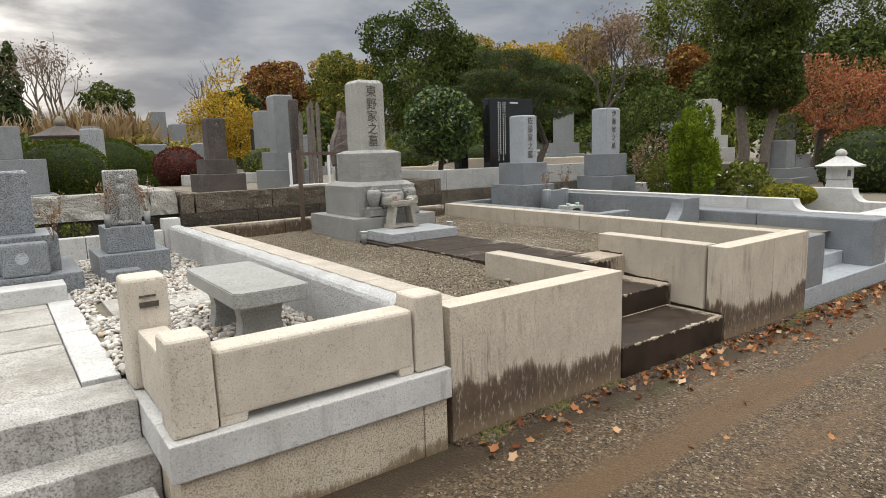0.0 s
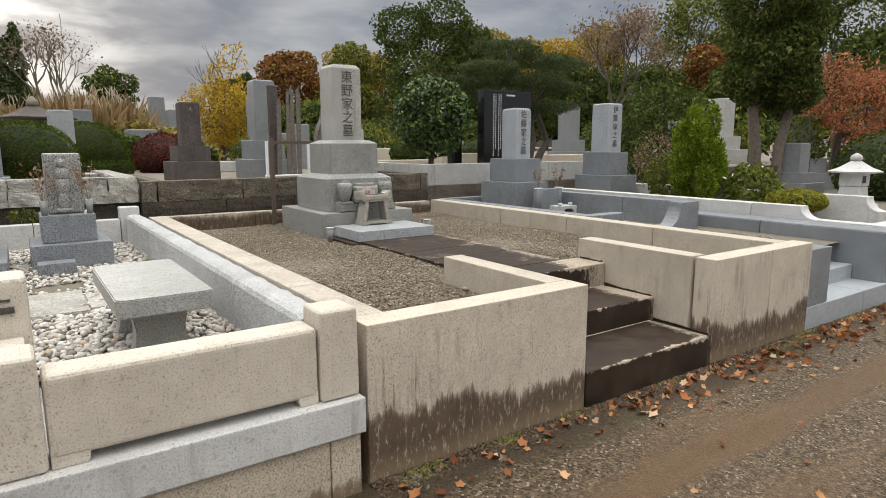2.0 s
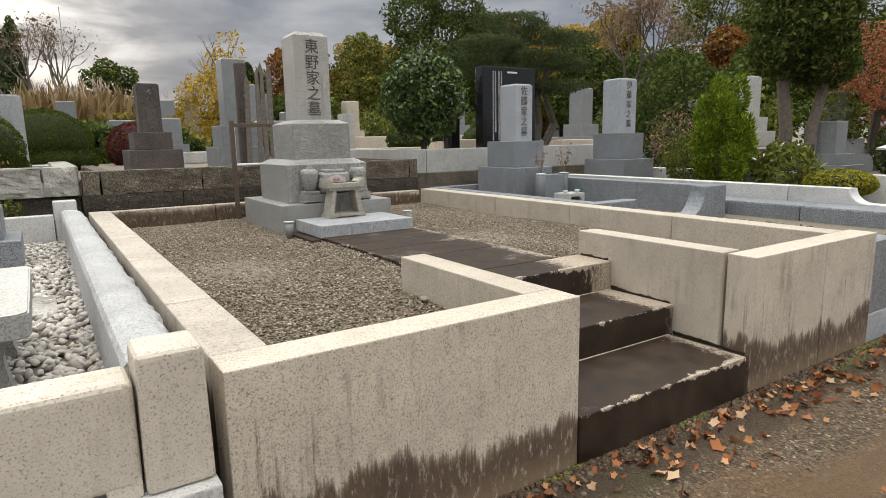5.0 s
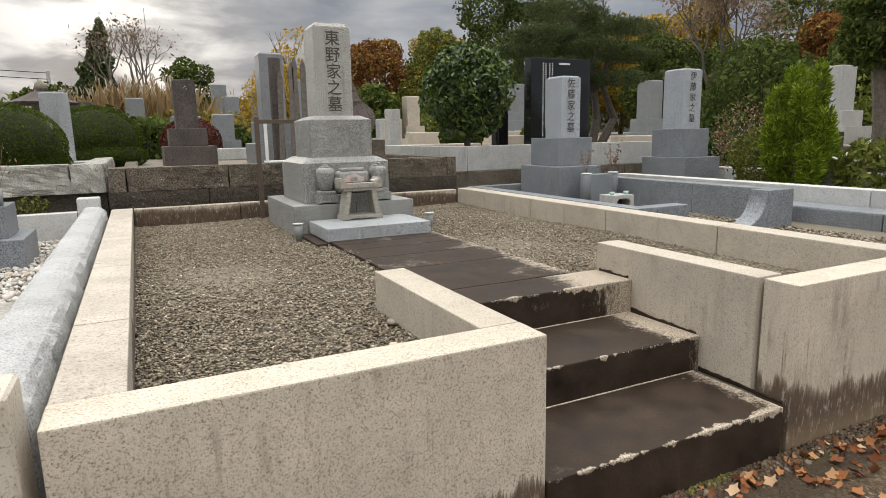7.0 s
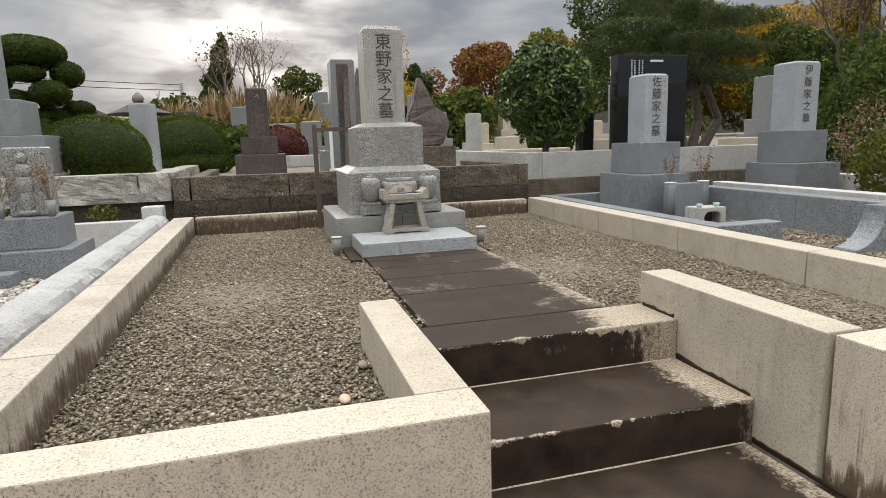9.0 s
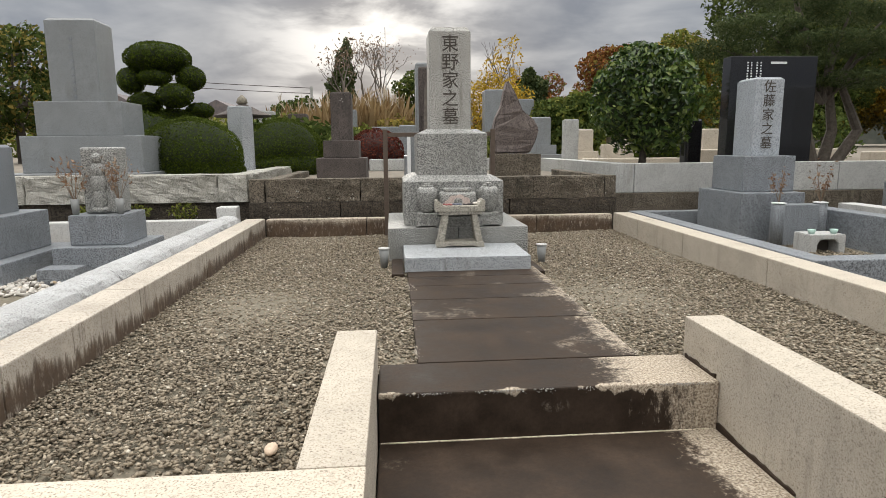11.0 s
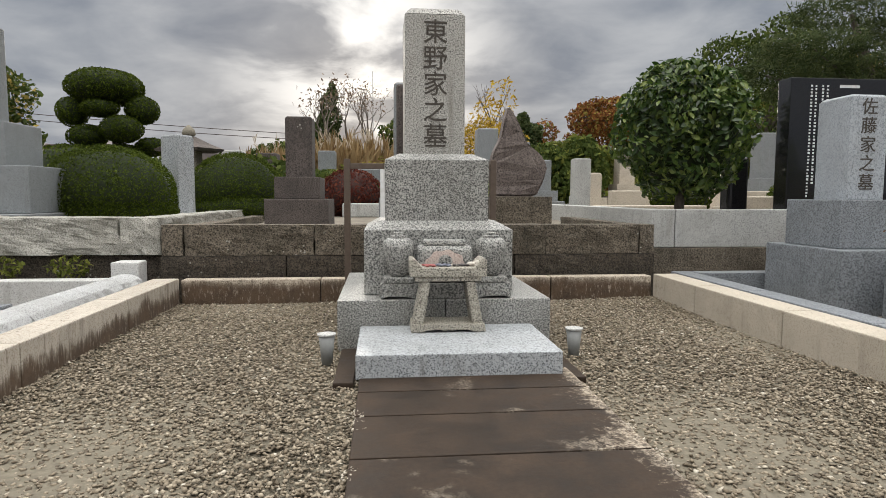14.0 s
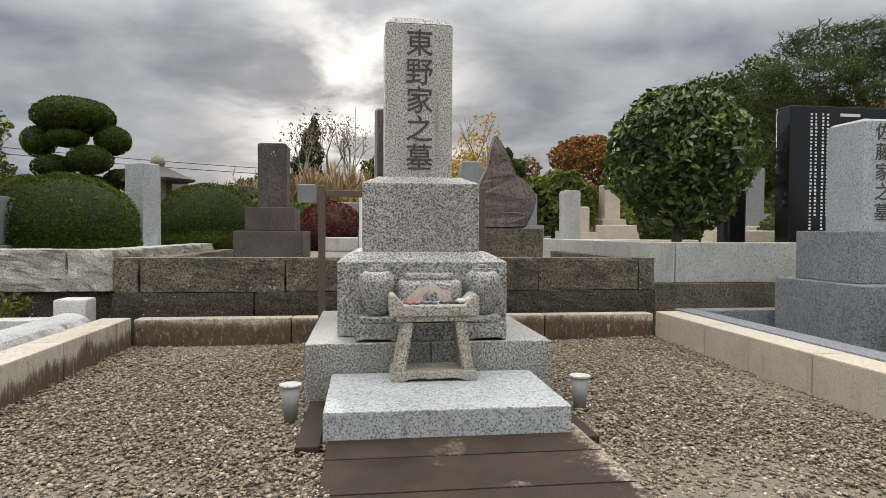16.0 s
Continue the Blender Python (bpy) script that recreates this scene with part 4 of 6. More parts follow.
# ---- plot to the left: pebbles, bench, steps ----
e = thing("plot_fence", (1.1, 2.5, -0.05), "buff granite posts and rail on a ledge round the pebble plot", "fence"); e["kind"] = "structure"
part("footing", block(0.52, 1.66, 2.43, 2.66, -0.06, 0.25, 0.006), M_SOILED, e)
part("footing", block(1.663, 1.80, 2.425, 2.66, -0.06, 0.25, 0.006), M_SOILED, e)
part("ledge", block(0.487, 1.816, 2.40, 2.66, 0.25, 0.404, 0.006), M_WHITE, e)
part("ledge", block(0.487, 0.72, 2.663, 3.42, 0.25, 0.404, 0.006), M_WHITE, e)
part("footing", block(0.52, 0.70, 2.663, 3.40, -0.06, 0.25, 0.006), M_SOILED, e)
part("post", block(0.512, 0.690, 2.44, 2.63, 0.405, 0.80, 0.022, 3, taper=0.004), M_WARM, e)
part("post", block(1.636, 1.812, 2.44, 2.63, 0.405, 0.79, 0.02, 3, taper=0.004), M_WARM, e)
part("rail", block(0.694, 1.632, 2.452, 2.61, 0.436, 0.728, 0.028, 4), M_WARM, e)
for fx0, fx1 in ((0.697, 0.805), (1.55, 1.629)):
    part("rail_foot", prism([(fx0, 0.4045), (fx1, 0.4045), (fx1 + (0.012 if fx0 < 1 else 0), 0.47), (fx0 - (0 if fx0 < 1 else 0.012), 0.47)], "xz", 2.456, 2.606, 0.003), M_WARM, e)
part("side_rail", block(0.53, 0.66, 2.633, 3.115, 0.42, 0.70, 0.014), M_WARM, e)
sp = part("slotted_post", block(0.490, 0.690, 3.12, 3.33, 0.405, 0.937, 0.028, 4, taper=0.003), M_WARM, e)
part("slot", block(0.555, 0.638, 3.114, 3.123, 0.797, 0.822, 0), M_INK, sp, "dark recessed slot")
part("slot", block(0.556, 0.628, 3.114, 3.123, 0.846, 0.854, 0), M_INK, sp, "dark recessed slot")
M_HEWNWHITE = granite("rough white granite", (0.57, 0.573, 0.575), (0.48, 0.483, 0.485), (0.27, 0.27, 0.265), 150, 0.85, stained=0.4, stain=(0.24, 0.23, 0.21), coarse=16.0, fleck=0.3)


def rough_kerb(x0, x1, y0, y1, z0, z1):
    """A kerb stone with a rounded, roughly pitched top and outer flank; the inner face is dressed."""
    b = bmesh.new()
    prof = [(x0, z0), (x0, z1 - 0.035), (x0 + 0.012, z1 - 0.012), (x0 + 0.035, z1 - 0.002), (x0 + 0.07, z1), (x0 + 0.10, z1 - 0.002),
            (x1 - 0.065, z1 - 0.010), (x1 - 0.035, z1 - 0.028), (x1 - 0.014, z1 - 0.060), (x1 - 0.004, z1 - 0.11), (x1, z1 - 0.20), (x1, z0)]
    n = max(4, int((y1 - y0) / 0.035))
    off = Vector(rng.uniform(-40, 40, 3))
    rings = []
    for i in range(n + 1):
        y = y0 + (y1 - y0) * i / n
        end = 0.010 if i in (0, n) else 0.0
        ring = []
        for k, (x, z) in enumerate(prof):
            d = noise.fractal(Vector((x * 14, y * 14, z * 14)) + off, 0.9, 2.0, 4) * (0.015 if 8 <= k <= 10 else 0.007 if 6 <= k < 8 else 0.002 if k > 3 else 0.0)
            ring.append(b.verts.new((x + d * (0.8 if k > 5 else 0.0) - (end if k > 5 else 0), y, z + d * (1.0 if k < 9 else 0.2) - (end if 1 < k < 10 else 0))))
        rings.append(ring)
    for p_, q_ in zip(rings, rings[1:]):
        for k in range(len(prof) - 1):
            b.faces.new((p_[k], p_[k + 1], q_[k + 1], q_[k]))
    b.faces.new(rings[0][::-1])
    b.faces.new(rings[-1])
    bmesh.ops.recalc_face_normals(b, faces=list(b.faces))
    return b


run_blocks("neighbour_kerb", "white granite kerb with a rounded rough-hewn top", [2.635, 3.6, 4.8, 6.1, 7.455], "y", 1.625, 1.822, 0.1, 0.738, M_HEWNWHITE, maker=rough_kerb)
e = thing("kerb_post", (1.74, 7.5, 0.3), "short white granite end post", "post")
part("post", block(1.575, 1.765, 7.46, 7.63, 0.3, 0.815, 0.015), M_WHITE, e)
run_blocks("neighbour_kerb_back", "white granite kerb at the back of the pebble plot", [-3.0, -1.6, -0.2, 0.8, 1.572], "x", 7.45, 7.60, 0.3, 0.69, M_WHITE)

PEB = ((0.476, 1.63, 3.33, 7.45), (0.72, 1.63, 2.66, 3.33), (-0.2, 0.476, 5.9, 7.45))
bed("pebble_bed", PEB, 0.43, M_DUST, "bed under the white pebbles")
v, f = ico(2)
nv = np.array(v)
nv *= (1 + 0.12 * np.sin(nv[:, :1] * 3 + 1) * np.cos(nv[:, 1:2] * 2.5))
pts = not_in(spread(PEB, 1250, 0.445, 0.010), (0.74, 1.27, 6.12, 6.85), (0.55, 0.90, 4.55, 5.15), (0.72, 1.05, 5.2, 5.5))
v1, f1 = ico(1)
near = pts[pts[:, 1] < 5.2]
far_ = pts[pts[:, 1] >= 5.2]
tagged(scatter("pebbles", nv, f, near, 0.0185, M_PEBBLE, flat=0.6, tilt=0.35, smooth=True), "white and buff rounded river pebbles", "pebbles", kind="stuff")
tagged(scatter("pebbles", v1, f1, far_, 0.0185, M_PEBBLE, flat=0.6, tilt=0.35, smooth=True), "white and buff rounded river pebbles", "pebbles", kind="stuff")
for bx in ((0.62, 1.0, 4.45, 5.1), (1.008, 1.5, 4.5, 4.95)):
    tagged(link("stepping_slab", block(*bx, 0.40, 0.462, 0.005), M_PAVE), "flat pale slab laid among the pebbles", "slab", "slabs among the pebbles")

# granite bench
M_BENCH = granite("smooth greenish-grey granite", (0.37, 0.37, 0.352), (0.285, 0.285, 0.27), (0.15, 0.15, 0.14), 120, 0.5, stained=0.45, stain=(0.16, 0.155, 0.135), streak=0.4, fleck=0.25)
bn = thing("granite_bench", (1.25, 3.5, 0.44), "grey granite bench with rounded corners on two legs", "bench")
corners = []
for cx, cy, a0 in ((1.365, 4.07, 0), (1.045, 4.07, 90), (1.045, 3.18, 180), (1.365, 3.18, 270)):
    corners += [(cx + 0.05 * math.cos(radians(a0 + k * 22.5)), cy + 0.05 * math.sin(radians(a0 + k * 22.5))) for k in range(5)]
part("seat", prism(corners, "xy", 0.70, 0.785, 0.006), M_BENCH, bn)
for y in (3.40, 3.90):
    part("leg", prism([(1.07, 0.44), (1.34, 0.44), (1.325, 0.50), (1.315, 0.58), (1.34, 0.70), (1.07, 0.70), (1.095, 0.58), (1.085, 0.50)], "xz", y - 0.06, y + 0.06, 0.006), M_BENCH, bn)

# paved approach further left
run_blocks("edging_strip", "pale stone edging beside the paving", [3.34, 4.4, 5.4, 6.4], "y", 0.302, 0.474, 0.25, 0.436, M_WHITE)
cuts = [3.0, 3.28, 3.72, 4.2, 4.75, 5.3, 5.85]
for a, b_ in zip(cuts, cuts[1:]):
    tagged(link("paving_slab", block(-0.95, 0.298, a + 0.009, b_ - 0.009, 0.28, 0.425 - 0.004 * math.sin(a * 9), 0.012), M_PAVE), "worn pale stone slab of the paved approach", "slab", "slabs of the paved approach")
slab_thing("step_left_1", (-0.95, 0.515, 2.78, 3.06, -0.06, 0.235), M_STEPW, "white granite step")
slab_thing("step_left_2", (-0.95, 0.483, 2.97, 3.3, -0.06, 0.424), M_STEPW, "white granite step")
slab_thing("step_left_0", (-0.95, 0.48, 2.45, 2.775, -0.06, 0.09), M_STEPW, "white granite step")

# relief stone of a small standing figure
jz = thing("relief_stone", (1.02, 6.34, 0.44), "weathered grey stone with a small carved standing figure", "gravestone")
part("plinth", block(0.745, 1.335, 6.1, 6.74, 0.43, 0.655, 0.008), M_BLUE, jz)
part("plinth", block(0.835, 1.235, 6.2, 6.64, 0.656, 0.885, 0.008), M_BLUE, jz)
part("stone", block(0.9, 1.17, 6.34, 6.54, 0.886, 1.395, 0.02, 3), M_GREY, jz)
b = bmesh.new()
for cz, rx, rz in ((1.31, 0.036, 0.042), (1.22, 0.055, 0.06), (1.12, 0.062, 0.085), (1.00, 0.055, 0.10), (0.915, 0.07, 0.03)):
    r = bmesh.ops.create_uvsphere(b, u_segments=14, v_segments=10, radius=1)
    bmesh.ops.transform(b, matrix=Matrix.Translation((1.025, 6.335, cz)) @ Matrix.Diagonal((rx, 0.035, rz, 1)), verts=r["verts"])
part("carved_figure", b, M_GREY, jz, smooth=True)
tagged(link("incense_block", block(0.775, 1.035, 5.82, 6, 0.43, 0.545, 0.006), M_BLUE), "small grey granite incense block among pebbles", "incense block")


def dry_stalks(x, y, z, n, h, r, material, label, cat="flowers"):
    e = thing("dried_flowers", (x, y, z), label, cat, "dried flowers at the graves")
    st = bmesh.new()
    tips = []
    for i in range(n):
        a, l = rng.uniform(0, 6.28), rng.uniform(0.6, 1) * h
        tip = Vector((x + r * math.cos(a) * rng.uniform(0.2, 1), y + r * math.sin(a) * rng.uniform(0.2, 1), z + l))
        mid = Vector((x, y, z)).lerp(tip, 0.5) + Vector(rng.uniform(-0.012, 0.012, 3))
        tube([(x, y, z), mid, tip], 0.0022, 4, st, 0.001)
        for q in range(9):
            f = rng.uniform(0.45, 1.05)
            tips.append(Vector((x, y, z)).lerp(tip, f) + Vector(rng.normal(0, 0.014, 3)))
    part("stem", st, L_PALE, e)["kind"] = "stuff"
    scatter("withered_foliage", *LEAF, np.array([tuple(t) for t in tips]), 0.017, material, e, tilt=1.2)
    return e


L_WITHER = leaf_mat("withered flower", (0.0, (0.16, 0.085, 0.05)), (0.6, (0.32, 0.20, 0.13)), (1.0, (0.46, 0.34, 0.24)), rough=0.8)
for x in (0.87, 1.20):
    tagged(link("flower_tube", lathe([(0.022, 0), (0.032, 0.12), (0.027, 0.12)], (x, 6.26, 0.886), 16), M_PLASTIC, smooth=True), "grey metal flower tube beside the relief stone", "vase", "tubes beside the relief stone")
    dry_stalks(x, 6.26, 0.98, 11, 0.36, 0.14, L_WITHER, "bunch of withered brown flowers in a tube")


def family_stone(x0, x1, y0, y1, tiers, top, material, label, sao=None, name="gravestone", group="", cap=0.02, inset=0.018):
    """A gravestone: stacked plinths (x0, x1, y0, y1, z0, z1) and a headstone."""
    e = thing(name, ((x0 + x1) / 2, (y0 + y1) / 2, tiers[0][4]), label, "gravestone", group)
    for t in tiers:
        part("plinth", block(*t, 0.008), material, e)
    hs = part("headstone", capped(x0, x1, y0, y1, tiers[-1][5], top, cap, inset), sao or material, e)
    return e, hs


# grave at the very edge of the pebble plot, with a round crest on its vase block
eg, _ = family_stone(0.02, 0.32, 6.2, 6.5, [(-0.4, 0.59, 5.75, 6.8, 0.43, 0.60), (-0.22, 0.46, 5.95, 6.65, 0.601, 0.90)], 1.42, M_BLUE, "blue-grey granite gravestone in the pebble plot")
part("vase_block", block(0.05, 0.37, 5.78, 5.94, 0.601, 0.86, 0.02), M_BLUE, eg)
part("crest", prism([(0.19 + 0.045 * math.cos(a), 0.745 + 0.045 * math.sin(a)) for a in np.linspace(0, 2 * math.pi, 24)[:-1]], "xz", 5.774, 5.782, 0.001), M_BLUEL, eg, "pale round crest")
dry_stalks(0.42, 5.86, 0.86, 12, 0.38, 0.12, L_WITHER, "bunch of withered flowers by the grave")
tagged(link("stone_step", block(-0.6, 0.44, 5.45, 5.72, 0.426, 0.56, 0.01), M_WHITE), "white granite step before the grave", "step")

# ---- plots to the right: blue-grey granite ----
bed("right_bed", ((5.72, 7.05, 2.95, 7.92), (7.05, 45.0, 2.9, 7.92)), 0.50, M_DUST, "gravelly ground of the plots beside")
pts = spread(((5.9, 7.05, 3.4, 7.0),), 1500, 0.508, 0.006)
tagged(scatter("gravel", *CHIP, pts, 0.0135, M_GRAVEL, flat=0.62, tilt=0.45), "brownish fine gravel in the plot beside", "gravel", kind="stuff")
run_blocks("blue_kerb", "low blue-grey granite kerb beside the plot", [4.88, 5.6, 6.6, 7.62], "y", 5.745, 5.90, 0.3, 0.70, M_BLUE)
run_blocks("blue_kerb_end", "low blue-grey granite kerb across the plot front", [5.745, 6.34], "x", 4.72, 4.877, 0.3, 0.70, M_BLUE)
run_blocks("blue_kerb_back", "low blue-grey granite kerb at the back", [5.905, 7.13], "x", 7.48, 7.62, 0.3, 0.70, M_BLUE)
run_blocks("blue_wall", "blue-grey granite plot wall", [4.48, 5.4, 6.5, 7.80], "y", 7.14, 7.32, 0.3, 0.80, M_BLUE)
e = thing("blue_wall_end", (6.95, 4.1, 0.5), "curved end piece of the blue-grey wall", "wall"); e["kind"] = "structure"
curve = [(7.12, 0.45), (7.12, 0.82)] + [(6.52 + 0.27 * math.cos(a), 0.82 - 0.29 * math.sin(a)) for a in np.linspace(0.0, 1.45, 9)] + [(6.52, 0.45)]
part("stone", prism(curve, "xz", 4.30, 4.477, 0.004), M_BLUE, e)
run_blocks("blue_front_wall", "broad blue-grey granite wall beside the steps", [2.49, 3.72, 4.9], "y", 7.38, 7.745, 0.10, 0.645, M_BLUE, bev=0.02)
e = thing("blue_pillar", (6.0, 2.5, 0.15), "blue-grey granite front block beside the steps", "wall"); e["kind"] = "structure"
part("stone", block(5.80, 6.187, 2.475, 2.76, 0.157, 0.628, 0.006), M_BLUE, e)
part("stone", block(5.80, 6.10, 2.763, 3.4, 0.3, 0.62, 0.006), M_BLUE, e)
run_blocks("blue_base_step", "long low blue-grey granite base step", [5.80, 6.9, 8.2, 9.6, 11.0, 13.0], "x", 2.47, 2.85, -0.06, 0.155, M_BLUEL)
slab_thing("blue_step_2", (6.19, 7.377, 2.77, 3.2, 0.0, 0.30), M_BLUEL, "blue-grey granite step")
slab_thing("blue_step_3", (6.19, 7.377, 3.17, 3.5, 0.2, 0.46), M_BLUEL, "blue-grey granite step")


def swept_wall(x0, x1, y_end, y_back, lo, hi, material, label):
    """A kerb along y whose top sweeps down to a low strip near the lane."""
    e = thing("swept_wall", (x0, y_end, 0.3), label, "wall"); e["kind"] = "structure"
    arc = [(y_end - 0.16 + 0.16 * math.sin(a), lo + (hi - lo) * (1 - math.cos(a))) for a in np.linspace(0, 1.57, 8)]
    part("stone", prism([(2.5, 0.10), (y_end + 0.55, 0.10), (y_end + 0.55, hi), (y_end + 0.02, hi)] + arc[::-1] + [(2.5, lo)], "yz", x0, x1, 0.005), material, e)
    y = y_end + 0.555
    while y < y_back:
        part("stone", block(x0, x1, y, min(y + 1.1, y_back) - 0.005, 0.3, hi, 0.006), material, e)
        y += 1.1


swept_wall(7.75, 7.93, 3.48, 7.2, 0.655, 0.79, M_WHITE, "pale granite kerb with a swept end")
swept_wall(9.2, 9.42, 3.40, 7.2, 0.66, 0.83, M_WHITE, "pale granite kerb with a swept end")
run_blocks("white_front_wall", "pale granite front wall of the plots beyond", [7.935, 9.195], "x", 2.5, 2.9, 0.1, 0.64, M_WHITE)
run_blocks("white_front_wall_far", "pale granite front wall of the plots beyond", [9.425, 11.0, 13.0, 15.0], "x", 2.5, 2.9, 0.1, 0.62, M_WHITE)

st, hs = family_stone(6.61, 6.885, 6.89, 7.20, [(6.39, 6.99, 6.62, 7.40, 0.48, 0.945), (6.47, 6.96, 6.75, 7.30, 0.946, 1.27)], 1.98, M_BLUE, "blue-grey granite gravestone with a pale face", sao=M_BLUEL)
carve("佐藤家之墓", 6.748, 6.889, 1.89, 0.118, 0.127, hs, heavy=0.004)
vb = thing("vase_block", (6.75, 6.4, 0.5), "blue-grey granite vase block with two flower tubes", "vase")
part("block", block(6.60, 6.98, 6.36, 6.515, 0.5, 0.86, 0.006), M_BLUE, vb)
for x in (6.60, 6.98):
    part("tube", lathe([(0.055, 0), (0.055, 0.36), (0.045, 0.37)], (x, 6.40, 0.5), 18), M_BLUE, vb, smooth=True)
    part("rim", lathe([(0.06, 0.0), (0.06, 0.006), (0.03, 0.01)], (x, 6.40, 0.872), 18), M_WPIPE, vb, "pale metal rim")
    dry_stalks(x, 6.40, 0.87, 8, 0.34, 0.11, L_WITHER, "thin bunch of withered flowers in a grave vase")
ib = thing("incense_holder", (6.75, 6.1, 0.5), "grey granite incense holder with a dark recess", "incense holder")
part("body", prism([(6.62, 0.5), (6.68, 0.5), (6.68, 0.58), (6.71, 0.615), (6.83, 0.615), (6.86, 0.58), (6.86, 0.5), (6.92, 0.5), (6.92, 0.655), (6.62, 0.655)], "xz", 5.98, 6.2, 0.006), M_LIGHTWALL, ib)
part("back", block(6.675, 6.865, 6.10, 6.19, 0.5, 0.62, 0), M_INK, ib)
M_CELADON = plain("celadon glaze", (0.36, 0.52, 0.46), (0.45, 0.6, 0.54), 20, 0.3)
for x in (6.67, 6.86):
    part("cup", lathe([(0.022, 0), (0.032, 0.035), (0.025, 0.035)], (x, 6.05, 0.655), 14), M_CELADON, ib, "small pale green cup", smooth=True)

it, hs = family_stone(8.59, 8.93, 6.93, 7.26, [(8.44, 9.08, 6.70, 7.46, 0.48, 0.98), (8.51, 9.00, 6.83, 7.36, 0.981, 1.35)], 2.125, M_BLUE, "tall blue-grey granite gravestone", sao=M_BLUEL)
carve("伊藤家之墓", 8.77, 6.929, 2.02, 0.115, 0.135, hs, heavy=0.004)
dry_stalks(9.14, 6.72, 0.95, 10, 0.45, 0.16, L_WITHER, "tall withered brown flowers by the grave")

# white stone lantern far right
ln = thing("stone_lantern", (9.68, 3.74, 0.5), "white granite lantern with an upturned roof", "lantern")
X, Y = 9.68, 3.74
part("base", block(X - 0.25, X + 0.25, Y - 0.22, Y + 0.22, 0.5, 0.70, 0.02), M_WHITE, ln)
part("shaft", block(X - 0.15, X + 0.15, Y - 0.15, Y + 0.15, 0.70, 0.93, 0.02, taper=0.03), M_WHITE, ln)
part("fire_box", block(X - 0.13, X + 0.13, Y - 0.13, Y + 0.13, 0.93, 1.10, 0.01), M_WHITE, ln)
part("window", block(X - 0.09, X + 0.0, Y - 0.137, Y - 0.129, 0.97, 1.06, 0), M_INK, ln)
part("roof", lathe([(0.30, 0.0), (0.31, 0.02), (0.21, 0.055), (0.12, 0.11), (0.06, 0.15)], (X, Y, 1.10), 6), M_WHITE, ln)
part("finial", lathe([(0.05, 0.0), (0.075, 0.03), (0.06, 0.07), (0.015, 0.10)], (X, Y, 1.25), 12), M_WHITE, ln, smooth=True)
tagged(link("black_memorial", block(9.75, 10.2, 5.0, 5.12, 0.5, 1.15, 0.006), M_BLACK), "low polished black memorial slab", "memorial")

# ---- terrace behind the wall ----
T = 0.98
# large grave up on the left
lg, hs = family_stone(-0.35, 0.16, 8.47, 8.9, [(-0.84, 0.66, 8.08, 9.2, T, 1.13), (-0.66, 0.60, 8.34, 9.05, 1.131, 1.525), (-0.52, 0.39, 8.42, 8.98, 1.526, 1.89)], 2.76, M_MID, "large pale grey granite gravestone on the terrace", cap=0.03, inset=0.03)
for i in range(9):
    part("writing", block(-0.115, -0.082, 8.465, 8.4705, 2.52 - i * 0.075, 2.555 - i * 0.075, 0), M_BLUE, hs, "small carved writing")

wp = thing("white_stone_post", (1.28, 9.93, T), "square pale granite marker post", "post")
part("base", block(1.0, 1.8, 9.62, 10.25, T, 1.09, 0.008), M_LIGHTWALL, wp)
shaft = capped(1.16, 1.39, 9.82, 10.05, 1.09, 1.93, 0.02, 0.01)
bmesh.ops.rotate(shaft, cent=(1.275, 9.935, 0), matrix=Matrix.Rotation(radians(-28), 3, "Z"), verts=list(shaft.verts))
part("shaft", shaft, M_PALE, wp)


def lantern(x, y, z, s, material, label):
    e = thing("stone_lantern", (x, y, z), label, "lantern")
    part("base", block(x - 0.22 * s, x + 0.22 * s, y - 0.22 * s, y + 0.22 * s, z, z + 0.28 * s, 0.01), material, e)
    part("shaft", lathe([(0.19 * s, 0), (0.13 * s, 0.08 * s), (0.095 * s, 0.25 * s), (0.11 * s, 0.40 * s), (0.2 * s, 0.50 * s)], (x, y, z + 0.28 * s), 18), material, e, smooth=True)
    part("platform", block(x - 0.24 * s, x + 0.24 * s, y - 0.24 * s, y + 0.24 * s, z + 0.78 * s, z + 0.86 * s, 0.012), material, e)
    part("fire_box", block(x - 0.13 * s, x + 0.13 * s, y - 0.13 * s, y + 0.13 * s, z + 0.86 * s, z + 1.08 * s, 0.006), material, e)
    part("roof", lathe([(0.44 * s, 0.0), (0.46 * s, 0.03 * s), (0.30 * s, 0.09 * s), (0.16 * s, 0.16 * s), (0.07 * s, 0.20 * s)], (x, y, z + 1.08 * s), 6), M_DARK, e, "dark weathered roof")
    part("finial", lathe([(0.05 * s, 0), (0.09 * s, 0.04 * s), (0.075 * s, 0.1 * s), (0.015 * s, 0.16 * s)], (x, y, z + 1.27 * s), 14), material, e, smooth=True)
    return e


M_OLDSTONE = granite("old lantern stone", (0.34, 0.305, 0.24), (0.25, 0.222, 0.175), (0.10, 0.09, 0.072), 110, 0.9, stained=0.7, stain=(0.13, 0.12, 0.09))
lantern(1.02, 11.2, 0.82, 0.95, M_OLDSTONE, "old weathered stone lantern between clipped bushes")

